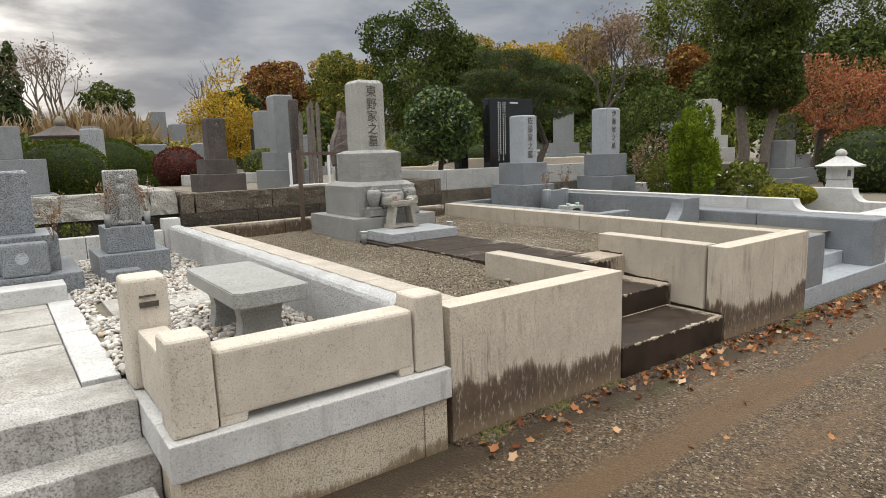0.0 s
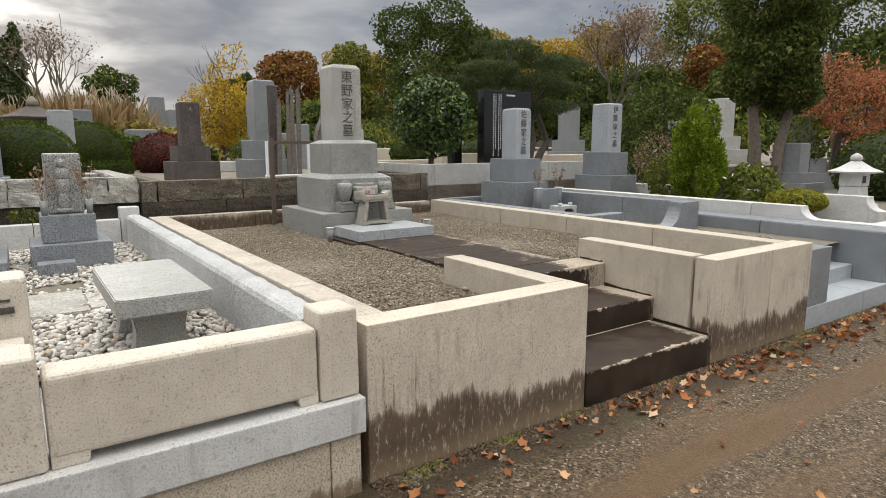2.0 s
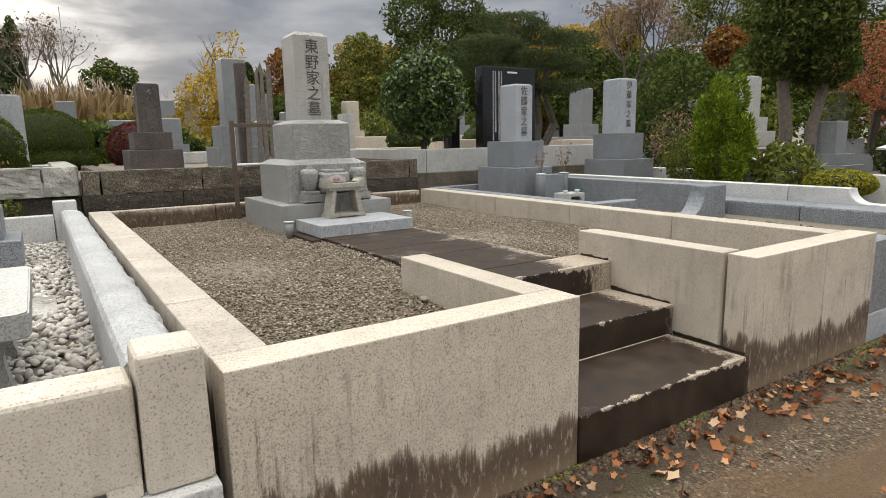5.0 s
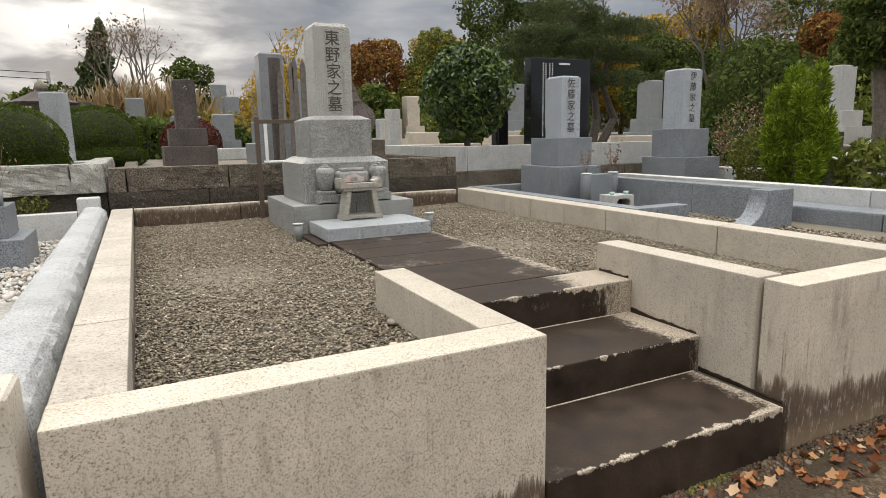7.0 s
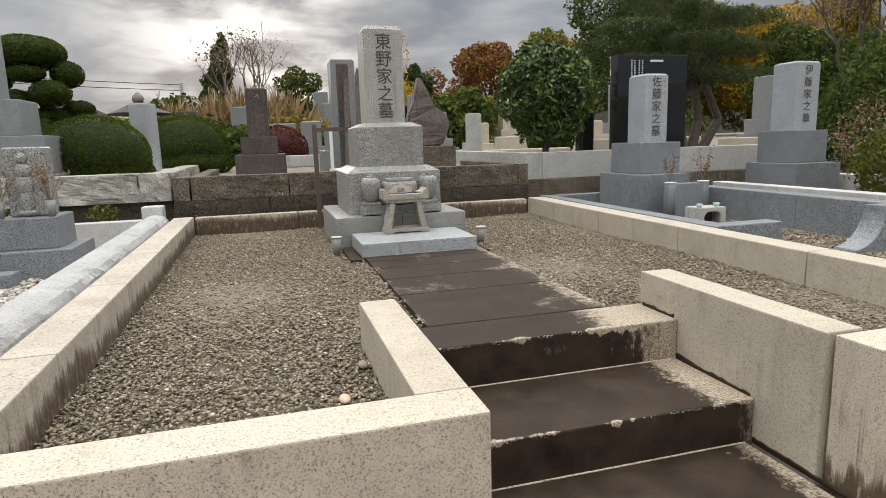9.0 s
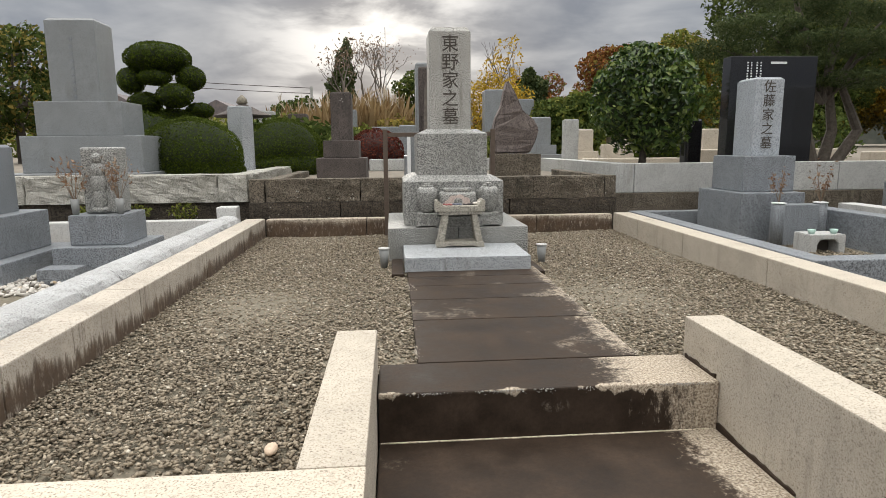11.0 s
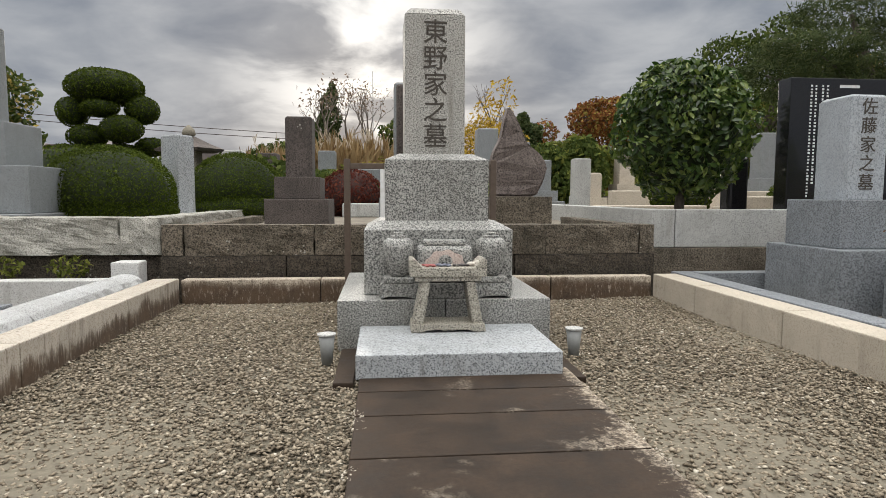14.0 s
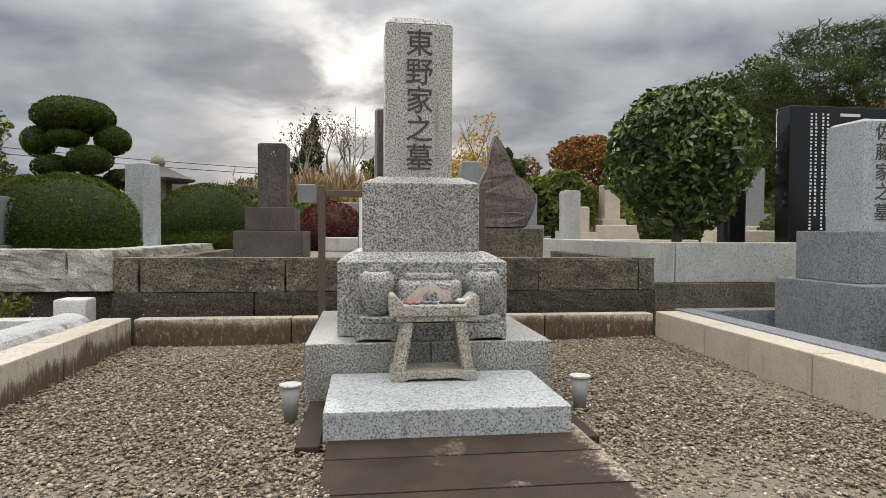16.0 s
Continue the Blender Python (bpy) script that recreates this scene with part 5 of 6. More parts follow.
family_stone(2.565, 2.815, 8.95, 9.20, [(2.40, 2.98, 8.72, 9.42, T, 1.255), (2.475, 2.895, 8.83, 9.32, 1.256, 1.46)], 2.03, M_DARK, "dark weathered stone gravestone spotted with lichen", cap=0.015, inset=0.012)
family_stone(3.59, 3.89, 9.05, 9.35, [(3.44, 4.04, 8.85, 9.6, T, 1.27), (3.51, 3.97, 8.95, 9.5, 1.271, 1.54)], 2.385, M_MID, "tall light grey granite gravestone", cap=0.02)
tg = thing("memorial_stele", (3.68, 8.52, T), "tall narrow brown-grey memorial stele with faint writing", "stele")
part("shaft", block(3.60, 3.74, 8.5, 8.57, T, 2.27, 0.03, 3), M_DARK, tg)

for x, h, ln in ((3.80, 2.2, 0.02), (3.88, 2.26, -0.02), (3.95, 2.24, 0.01), (3.66, 2.1, 0.03)):
    b = prism([(x - 0.03, T), (x + 0.03, T), (x + 0.03 + ln, h - 0.08), (x + ln, h), (x - 0.03 + ln, h - 0.08)], "xz", 8.345, 8.36, 0.002)
    tagged(link("grave_board", b, plain("weathered board", (0.10, 0.085, 0.075), (0.19, 0.165, 0.14), 25, 0.9)), "tall weathered wooden memorial board", "board", "memorial boards")

# pointed natural stone
M_SLATE = granite("brown-grey natural stone", (0.20, 0.165, 0.15), (0.135, 0.108, 0.098), (0.06, 0.048, 0.044), 60, 0.85, stained=0.5, stain=(0.055, 0.043, 0.038), streak=0.9, fleck=0.2)
pn = thing("pointed_stone", (4.82, 9.15, T), "dark natural memorial stone with a jagged peak", "memorial stone")
part("plinth", hewn(4.48, 5.02, 8.5, 8.95, T, 1.285, 0.008, 0.08), M_MOSS, pn)
outline = [(4.58, 1.286), (5.02, 1.286), (5.10, 1.45), (5.14, 1.60), (5.06, 1.71), (4.94, 1.80), (4.87, 1.94), (4.80, 2.10), (4.725, 2.185), (4.69, 2.04), (4.65, 1.86), (4.58, 1.72), (4.55, 1.58), (4.56, 1.42)]
b = prism(outline, "xz", 9.09, 9.27, 0.02)
bmesh.ops.triangulate(b, faces=list(b.faces))
bmesh.ops.subdivide_edges(b, edges=list(b.edges), cuts=2)
for v_ in b.verts:
    v_.co += Vector((0.6, 1, 0.6)) * 0.022 * noise.fractal(v_.co * 6, 0.9, 2.0, 4)
part("stone", b, M_SLATE, pn)

ws = thing("white_stele", (6.14, 11.35, T), "small square pale granite stele with a bronze plate", "stele")
part("shaft", capped(5.87, 6.07, 10.5, 10.7, T, 1.765, 0.015, 0.008), M_LIGHTWALL, ws)
part("plate", block(6.094, 6.194, 11.243, 11.251, 1.5, 1.64, 0.002), plain("bronze plate", (0.25, 0.2, 0.12), (0.35, 0.28, 0.18), 30, 0.5), ws, "dull bronze plate")

bm_ = thing("black_monument", (7.6, 8.4, T), "tall polished black granite monument with white writing", "monument")
slab = part("slab", block(7.13, 8.16, 8.27, 8.45, T, 2.36, 0.005), M_BLACK, bm_)
M_LETTER = plain("white inlay", (0.6, 0.6, 0.6), (0.75, 0.75, 0.75), 40, 0.7)
for k, x in enumerate((7.32, 7.365, 7.43, 7.475)):
    for i in range(30 if k % 2 else 34):
        h = 0.010 + 0.010 * rng.random()
        part("writing", block(x, x + rng.uniform(0.012, 0.020), 8.266, 8.2705, 2.28 - i * 0.030, 2.28 - i * 0.030 + h, 0), M_LETTER, slab)
part("writing", block(7.60, 7.79, 8.266, 8.2705, 2.275, 2.30, 0), M_LETTER, slab)
tagged(link("black_post", block(6.99, 7.20, 8.95, 9.15, T, 1.70, 0.05, 4), M_BLACK), "short polished black granite post", "post")

# pale walls and graves of the rows further back
M_BEIGE = granite("beige granite", (0.58, 0.52, 0.43), (0.48, 0.42, 0.34), (0.3, 0.25, 0.2), 150, 0.8, stained=0.2)
for box, m in (((6.4, 8.0, 11.2, 11.4, T, 1.17), M_BEIGE), ((8.2, 10.6, 11.0, 11.2, T, 1.3), M_BEIGE), ((10.8, 13.5, 10.6, 10.8, T, 1.25), M_BEIGE), ((12.0, 15.0, 8.8, 9.0, T, 1.35), M_LIGHTWALL), ((2.9, 5.3, 11.9, 12.1, T, 1.18), M_LIGHTWALL), ((7.5, 11.0, 13.5, 13.7, T, 1.4), M_BEIGE), ((6.6, 7.6, 9.7, 10.0, T, 1.12), M_WHITE)):
    tagged(link("plot_wall", block(*box, 0.02), m), "pale granite enclosure wall of a grave plot", "wall", "plot walls of the rows behind", "structure")


def far_grave(x, y, w, h, m, z=T):
    """Headstone on two plinths, standing at z."""
    e, _ = family_stone(x - w / 2, x + w / 2, y, y + w, [(x - w, x + w, y - w * 0.6, y + w * 1.5, z, z + h * 0.22), (x - w * 0.75, x + w * 0.75, y - w * 0.3, y + w * 1.25, z + h * 0.22, z + h * 0.42)], z + h, m, {M_DARK: "small dark weathered gravestone in the rows behind", M_BEIGE: "small beige granite gravestone in the rows behind"}.get(m, "small grey granite gravestone in the rows behind"), group="gravestones of the rows behind")
    return e


for x, y, w, h, m in ((5.7, 21.4, 0.4, 1.9, M_LIGHTWALL), (4.58, 21.3, 0.42, 2.0, M_MID), (5.4, 14.2, 0.38, 1.55, M_MID), (3.15, 15.4, 0.6, 0.85, M_MID), (6.9, 12.8, 0.3, 0.7, M_BEIGE), (6.75, 17.4, 0.42, 1.6, M_MID), (6.45, 14.4, 0.4, 1.0, M_MID), (7.4, 14.6, 0.3, 0.75, M_LIGHTWALL), (9.5, 13.0, 0.4, 0.7, M_BEIGE), (12.6, 8.2, 0.34, 1.0, M_MID), (13.4, 8.2, 0.42, 1.25, M_DARK), (13.6, 6.2, 0.4, 1.0, M_MID), (15.2, 6.8, 0.5, 1.6, M_MID), (2.2, 17.5, 0.4, 1.35, M_MID), (1.2, 15.5, 0.4, 1.15, M_DARK), (0.2, 17.0, 0.4, 1.3, M_LIGHTWALL), (-2.2, 14.5, 0.45, 1.2, M_DARK), (7.9, 19.5, 0.4, 1.6, M_MID), (4.6, 19.0, 0.4, 1.5, M_MID), (9.6, 18.0, 0.4, 1.5, M_BEIGE), (11.8, 15.6, 0.4, 1.7, M_MID), (6.0, 16.2, 0.36, 1.25, M_BLACK), (-3.6, 11.5, 0.45, 1.35, M_MID), (16.4, 9.5, 0.5, 1.7, M_LIGHTWALL), (13.0, 11.8, 0.4, 1.5, M_MID), (5.45, 12.8, 0.5, 0.75, M_MID), (3.6, 12.9, 0.35, 0.8, M_MID)):
    far_grave(x, y, w, h, m, T if y > 7.7 else 0.5)

# far houses
for x, y, w, h, c in ((-20, 57, 5, 3.4, (0.45, 0.26, 0.12)), (-13, 62, 6, 3.2, (0.55, 0.52, 0.48)), (-28, 60, 6, 3.5, (0.5, 0.47, 0.42))):
    e = thing("house", (x, y, T), "small distant house with a pitched roof", "house", "distant houses")
    part("wall", block(x - w / 2, x + w / 2, y, y + 5, T, T + h, 0.02), plain("house wall", c, tuple(k * 1.15 for k in c), 3, 0.9), e)
    part("roof", prism([(x - w / 2 - 0.4, T + h), (x + w / 2 + 0.4, T + h), (x, T + h + 1.7)], "xz", y - 0.4, y + 5.4, 0.02), plain("roof tile", (0.10, 0.09, 0.10), (0.18, 0.15, 0.14), 3, 0.8), e)
    part("window", block(x - 0.9, x + 0.3, y - 0.03, y - 0.002, T + h * 0.45, T + h * 0.75, 0), M_BLACK, e)
pl = thing("utility_line", (-30, 40, T), "sagging utility cables between thin poles", "cable")
for x, y in ((-32, 38), (-2, 44)):
    part("pole", tube([(x, y, T), (x, y, 7.4 if x < -10 else 5.4)], 0.10, 8), M_LIGHTWALL, pl)
for dz in (0.0, -0.35):
    part("cable", tube([(-32 + 30 * t, 38 + 6 * t, 7.3 - 2.0 * t + dz - 0.8 * 4 * t * (1 - t) * 0.4) for t in np.linspace(0, 1, 14)], 0.022, 5), M_DARK, pl)
tagged(link("antenna_mast", tube([(3.05, 33, T), (3.05, 33, 7.2)], 0.03, 6, r1=0.015), M_LIGHTWALL), "thin grey mast far behind the trees", "mast")

# ---- plants ----
def limbs(bm, p, d, length, r, depth, spread=0.55, gain=0.25):
    q = Vector(p) + d * length
    mid = Vector(p).lerp(q, 0.5) + Vector(rng.normal(0, 0.05 * length, 3))
    tube([p, mid, q], r, 6 if depth > 1 else 4, bm, r * 0.62)
    if depth == 0:
        return [q]
    out = []
    for k in range(3 if depth > 1 else 2):
        n = (d + Vector(rng.normal(0, spread, 3)) + Vector((0, 0, gain))).normalized()
        out += limbs(bm, q, n, length * rng.uniform(0.6, 0.85), r * 0.58, depth - 1, spread, gain)
    return out


def tree(name, at, trunk_h, r, blobs, n, size, leafmat, label, bark=M_BARK, shape=LEAF, lump=0.2, lo=0.55, cat="tree", group="", tilt=0.9, freq=2.2, extra=(), depth=2, lean=(0, 0)):
    e = thing(name, at, label, cat, group)
    b = bmesh.new()
    x, y, z = at
    top = Vector((x + lean[0], y + lean[1], z + trunk_h))
    tube([at, Vector(at).lerp(top, 0.5) + Vector(rng.normal(0, r * 0.5, 3)), top], r, 9, b, r * 0.75)
    part("trunk", b, bark, e)
    b = bmesh.new()
    for c, rad in blobs[:9]:
        c = Vector(c)
        m = top.lerp(c, 0.5) + Vector(rng.normal(0, 0.12 * max(rad), 3))
        tube([top - Vector((0, 0, 0.05)), m, c], r * 0.5, 6, b, r * 0.2)
        if depth > 1:
            for k in range(4):
                d = Vector(rng.normal(0, 1, 3)).normalized()
                tube([c, c + Vector([d[i] * rad[i] * 0.85 for i in range(3)])], r * 0.2, 4, b, r * 0.05)
    part("branches", b, bark, e)["kind"] = "stuff"
    p, d = crown_points(blobs, n, lo=lo, lump=lump, freq=freq)
    scatter("crown", *shape, p, size, leafmat, e, tilt=tilt, up=d)
    for m2, n2, frac in extra:
        p, d = crown_points(blobs, n2, lo=lo, lump=lump, freq=freq)
        scatter("crown", *shape, p, size * frac, m2, e, tilt=tilt, up=d)
    return e


def clipped(name, at, blobs, n, size, leafmat, label, cat="bush", group="", core=None):
    """Dense clipped shrub: a leafy skin over a solid heart, coloured dark for the shade between leaves."""
    e = thing(name, at, label, cat, group)
    b = bmesh.new()
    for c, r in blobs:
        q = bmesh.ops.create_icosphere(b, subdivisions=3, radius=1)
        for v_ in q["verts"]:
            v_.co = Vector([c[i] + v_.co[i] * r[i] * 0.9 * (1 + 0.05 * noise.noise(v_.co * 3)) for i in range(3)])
    part("heart", b, core or M_SHADEHEART, e, smooth=True)
    p, d = crown_points(blobs, n, lo=0.93, hi=1.02, lump=0.05, freq=3.0)
    scatter("foliage", *LEAF, p, size, leafmat, e, tilt=0.55, up=d)
    return e


# near-black green: the deep shade between leaves is put into this colour
M_SHADEHEART = plain("leaf-gap shade green", (0.010, 0.017, 0.005), (0.024, 0.036, 0.010), 40, 0.9)
ball = lambda c, r, k=0.3: [(tuple(np.array(c) + rng.normal(0, k, 3) * r), (r * rng.uniform(0.6, 0.9),) * 3) for i in range(7)]

# round camellia by the wall
cb = [((6.27, 8.55, 1.91), (0.60, 0.60, 0.62)), ((6.27, 8.55, 2.06), (0.50, 0.50, 0.46))]
cm = thing("camellia_tree", (6.24, 8.55, T), "round clipped camellia with glossy dark green leaves", "tree")
b = bmesh.new()
tube([(6.24, 8.55, T), (6.26, 8.54, 1.25), (6.27, 8.55, 1.7)], 0.05, 10, b, 0.035)
for k in range(16):
    a, el = rng.uniform(0, 6.28), rng.uniform(-0.3, 1.2)
    tube([(6.27, 8.55, 1.35 + 0.02 * k), (6.27 + 0.5 * math.cos(a) * math.cos(el), 8.55 + 0.5 * math.sin(a) * math.cos(el), 1.8 + 0.5 * math.sin(el))], 0.014, 5, b, 0.005)
part("trunk", b, M_BARK, cm)
# solid heart whose dark colour stands for shade inside the crown
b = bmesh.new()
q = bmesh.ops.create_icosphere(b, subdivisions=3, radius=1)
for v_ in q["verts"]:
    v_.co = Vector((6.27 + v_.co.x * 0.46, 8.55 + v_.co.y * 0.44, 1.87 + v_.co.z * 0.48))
part("heart", b, M_SHADEHEART, cm, smooth=True)
p, d = crown_points(cb, 8200, lo=0.80, hi=1.04, lump=0.22, freq=2.6)
BIGLEAF = ([(0, -1, 0), (0.36, -0.45, 0.10), (0.42, 0.15, 0.12), (0, 1, -0.12), (-0.42, 0.15, 0.12), (-0.36, -0.45, 0.10), (0, 0, -0.02)], [(0, 1, 6), (1, 2, 6), (2, 3, 6), (3, 4, 6), (4, 5, 6), (5, 0, 6)])
scatter("crown", *BIGLEAF, p, 0.036, L_CAMELLIA, cm, tilt=0.6, up=d)

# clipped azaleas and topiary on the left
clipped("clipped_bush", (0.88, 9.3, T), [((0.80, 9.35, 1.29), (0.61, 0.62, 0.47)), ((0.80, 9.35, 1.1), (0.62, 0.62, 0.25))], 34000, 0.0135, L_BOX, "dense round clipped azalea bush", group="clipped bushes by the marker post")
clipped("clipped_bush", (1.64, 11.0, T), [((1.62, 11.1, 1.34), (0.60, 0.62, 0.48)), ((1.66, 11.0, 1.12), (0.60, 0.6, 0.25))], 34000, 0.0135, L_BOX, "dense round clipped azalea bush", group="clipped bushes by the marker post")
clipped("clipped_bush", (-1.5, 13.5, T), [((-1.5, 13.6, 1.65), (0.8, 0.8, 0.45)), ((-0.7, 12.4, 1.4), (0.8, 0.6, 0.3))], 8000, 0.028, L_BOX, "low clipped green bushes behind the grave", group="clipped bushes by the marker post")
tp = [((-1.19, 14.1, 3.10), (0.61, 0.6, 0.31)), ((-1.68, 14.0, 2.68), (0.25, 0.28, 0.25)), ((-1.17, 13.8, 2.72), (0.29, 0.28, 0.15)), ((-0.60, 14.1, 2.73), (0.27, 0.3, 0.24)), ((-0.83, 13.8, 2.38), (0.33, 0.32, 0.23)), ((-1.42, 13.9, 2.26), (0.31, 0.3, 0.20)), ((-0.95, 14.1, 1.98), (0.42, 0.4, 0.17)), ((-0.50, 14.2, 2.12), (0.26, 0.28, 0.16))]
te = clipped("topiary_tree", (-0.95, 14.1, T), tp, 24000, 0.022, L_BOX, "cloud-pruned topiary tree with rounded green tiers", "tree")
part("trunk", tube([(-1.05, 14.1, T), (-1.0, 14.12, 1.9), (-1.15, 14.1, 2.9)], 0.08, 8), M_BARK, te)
# its heart has the leaf-gap shade painted in dark red
clipped("red_bush", (2.95, 12.6, T), [((3.0, 12.6, 1.28), (0.5, 0.5, 0.42))], 3500, 0.028, leaf_mat("dark red leaf", (0.0, (0.05, 0.014, 0.012)), (0.7, (0.13, 0.035, 0.025)), (1.0, (0.2, 0.07, 0.04)), rough=0.6), "round dark red azalea bush", core=plain("leaf-gap shade red", (0.03, 0.012, 0.01), (0.06, 0.025, 0.02), 40, 0.9))
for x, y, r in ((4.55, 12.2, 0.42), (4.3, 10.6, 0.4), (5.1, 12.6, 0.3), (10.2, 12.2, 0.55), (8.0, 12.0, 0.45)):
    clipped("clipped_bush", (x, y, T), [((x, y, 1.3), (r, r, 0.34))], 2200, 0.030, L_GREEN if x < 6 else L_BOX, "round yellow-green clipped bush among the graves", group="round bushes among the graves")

# bright cypress, rough shrubs of the plots to the right
cy = thing("cypress", (8.85, 5.50, 0.5), "bright green golden cypress with flame-like sprays", "tree")
part("trunk", tube([(8.85, 5.50, 0.5), (8.85, 5.50, 1.5)], 0.035, 8, r1=0.015), M_BARK, cy)
cyb = [((8.9, 5.50, 1.1), (0.32, 0.32, 0.58))] + [((8.9 + 1.2 * k * math.cos(a), 5.50 + 1.2 * k * math.sin(a), z * 1.1), (r * 1.15, r * 1.15, h * 1.15)) for a, k, z, r, h in ((0.2, 0.24, 1.25, 0.10, 0.26), (1.0, 0.12, 1.55, 0.10, 0.28), (2.0, 0.2, 1.35, 0.11, 0.26), (2.9, 0.28, 1.05, 0.11, 0.28), (3.7, 0.2, 1.42, 0.09, 0.26), (4.5, 0.27, 1.15, 0.11, 0.26), (5.4, 0.14, 1.6, 0.09, 0.26), (5.9, 0.3, 0.95, 0.11, 0.25), (2.4, 0.1, 1.62, 0.08, 0.22), (4.1, 0.3, 0.85, 0.12, 0.22), (0.9, 0.3, 0.9, 0.12, 0.22))]
p, d = crown_points(cyb, 13000, lo=0.55, lump=0.25, freq=3)
d = d * 0.25 + np.array([0, 0, 1.0]) + rng.normal(0, 0.25, d.shape)
SPRAY = ([(0, 0, -1), (0.25, 0.05, 0.0), (0.05, 0.1, 1), (-0.22, -0.05, 0.1)], [(0, 1, 2), (0, 2, 3)])
scatter("crown", *SPRAY, p, 0.038, L_BRIGHT, cy, tilt=0.35, up=d)
tree("shrub", (8.9, 5.9, 0.5), 0.3, 0.02, [((8.95, 5.95, 0.95), (0.38, 0.38, 0.38))], 2600, 0.028, L_GREEN, "rough fine-leaved green shrub", cat="shrub", lump=0.35)
tree("shrub", (8.95, 6.3, 0.5), 0.5, 0.02, [((9.0, 6.3, 1.25), (0.35, 0.35, 0.45))], 700, 0.02, L_WITHER, "twiggy pinkish-brown leafless shrub", cat="shrub", lump=0.4, lo=0.1)
tree("shrub", (10.9, 7.5, 0.5), 0.6, 0.06, [((10.9, 7.5, 1.8), (0.85, 0.8, 0.8)), ((10.5, 7.4, 1.2), (0.7, 0.7, 0.6))], 5200, 0.05, L_DARKGREEN, "large dark green evergreen shrub", cat="shrub", lump=0.3)
tree("shrub", (9.2, 4.85, 0.5), 0.2, 0.02, [((9.2, 4.85, 0.85), (0.36, 0.34, 0.34))], 1700, 0.04, L_GREEN, "glossy broad-leaved shrub with white flowers", cat="shrub", shape=BIGLEAF, extra=((plain("white petal", (0.7, 0.7, 0.66), (0.8, 0.8, 0.78), 20, 0.6), 45, 0.9),))
clipped("low_shrub", (8.75, 4.0, 0.5), [((8.75, 4.0, 0.76), (0.36, 0.34, 0.15))], 4200, 0.020, leaf_mat("yellow-green shrub leaf", (0.0, (0.10, 0.11, 0.014)), (0.7, (0.27, 0.25, 0.03)), (1.0, (0.40, 0.35, 0.06)), rough=0.6), "low spreading yellow-green shrub", "shrub")
clipped("clipped_bush", (13.6, 4.7, 0.5), [((13.6, 4.7, 1.0), (0.95, 0.9, 0.7))], 4200, 0.04, L_DARKGREEN, "large dark clipped bush", "bush")
tree("weeds", (6.9, 7.72, 0.7), 0.05, 0.006, [((7.0, 7.66, 0.80), (0.28, 0.07, 0.08))], 500, 0.025, L_RUST, "trailing dry reddish weeds on the wall footing", cat="weeds", depth=1)
for x in (0.35, 1.2, 0.75):
    tree("weeds", (x, 7.66, 0.66), 0.05, 0.004, [((x, 7.68, 0.76), (0.14, 0.08, 0.08))], 160, 0.022, L_GREEN, "small green weeds growing at the wall foot", cat="weeds", depth=1, group="weeds at the wall")

# two-stemmed tall evergreen
bt = [((13.13, 6.77, 3.2), (0.78, 0.78, 0.9)), ((13.08, 6.82, 4.3), (0.8, 0.8, 1.0)), ((13.38, 6.57, 2.6), (0.62, 0.62, 0.5)), ((12.88, 6.92, 2.8), (0.6, 0.6, 0.6)), ((13.43, 6.57, 3.8), (0.65, 0.6, 0.9))]
be = tree("tall_evergreen", (13.03, 6.92, 0.5), 1.7, 0.13, bt, 19000, 0.05, L_DARKGREEN, "tall evergreen tree with two pale trunks", bark=M_PALEBARK, lump=0.3, lo=0.6, extra=((L_GREEN, 3500, 1.0),), lean=(-0.2, 0))
part("trunk", tube([(13.23, 6.57, 0.5), (13.28, 6.57, 1.4), (13.48, 6.47, 2.4)], 0.12, 8, r1=0.08), M_PALEBARK, be)

# layered pine behind the monument
pb = [((8.5, 9.3, 3.25), (0.75, 0.7, 0.16)), ((9.2, 9.2, 3.05), (0.7, 0.6, 0.15)), ((8.0, 9.2, 2.85), (0.7, 0.6, 0.14)), ((8.9, 9.1, 2.65), (0.95, 0.7, 0.16)), ((9.7, 9.3, 2.6), (0.6, 0.6, 0.14)), ((8.2, 9.2, 2.4), (0.7, 0.6, 0.12)), ((9.4, 9.1, 2.2), (0.75, 0.6, 0.14)), ((8.7, 9.4, 2.15), (0.55, 0.5, 0.12)), ((10.0, 9.5, 3.1), (0.6, 0.6, 0.15)), ((7.6, 9.4, 2.6), (0.5, 0.5, 0.12))]
pe = thing("pine_tree", (8.9, 9.2, T), "dark layered pine with several crooked trunks", "tree")
b = bmesh.new()
for k, (dx, dy) in enumerate(((-0.12, 0), (0.1, 0.05), (0.28, 0))):
    c = pb[(k * 3) % len(pb)][0]
    tube([(8.95 + dx * 0.5, 9.2 + dy, T), (8.95 + dx * 1.8, 9.2 + dy, 1.55), (8.9 + dx, 9.2, 2.1), c], 0.085, 8, b, 0.03)
for c, r in pb:
    tube([(8.92, 9.2, 1.9), Vector((8.92, 9.2, 2.2)).lerp(Vector(c), 0.6), c], 0.035, 6, b, 0.012)
part("trunk", b, M_BARK, pe)
p, d = crown_points([(c, (r[0] * 0.86, r[1] * 0.86, r[2] * 0.8)) for c, r in pb], 27000, lo=0.35, lump=0.45, freq=2.8)
scatter("crown", *NEEDLE, p, 0.05, L_PINE, pe, tilt=0.7, up=d)

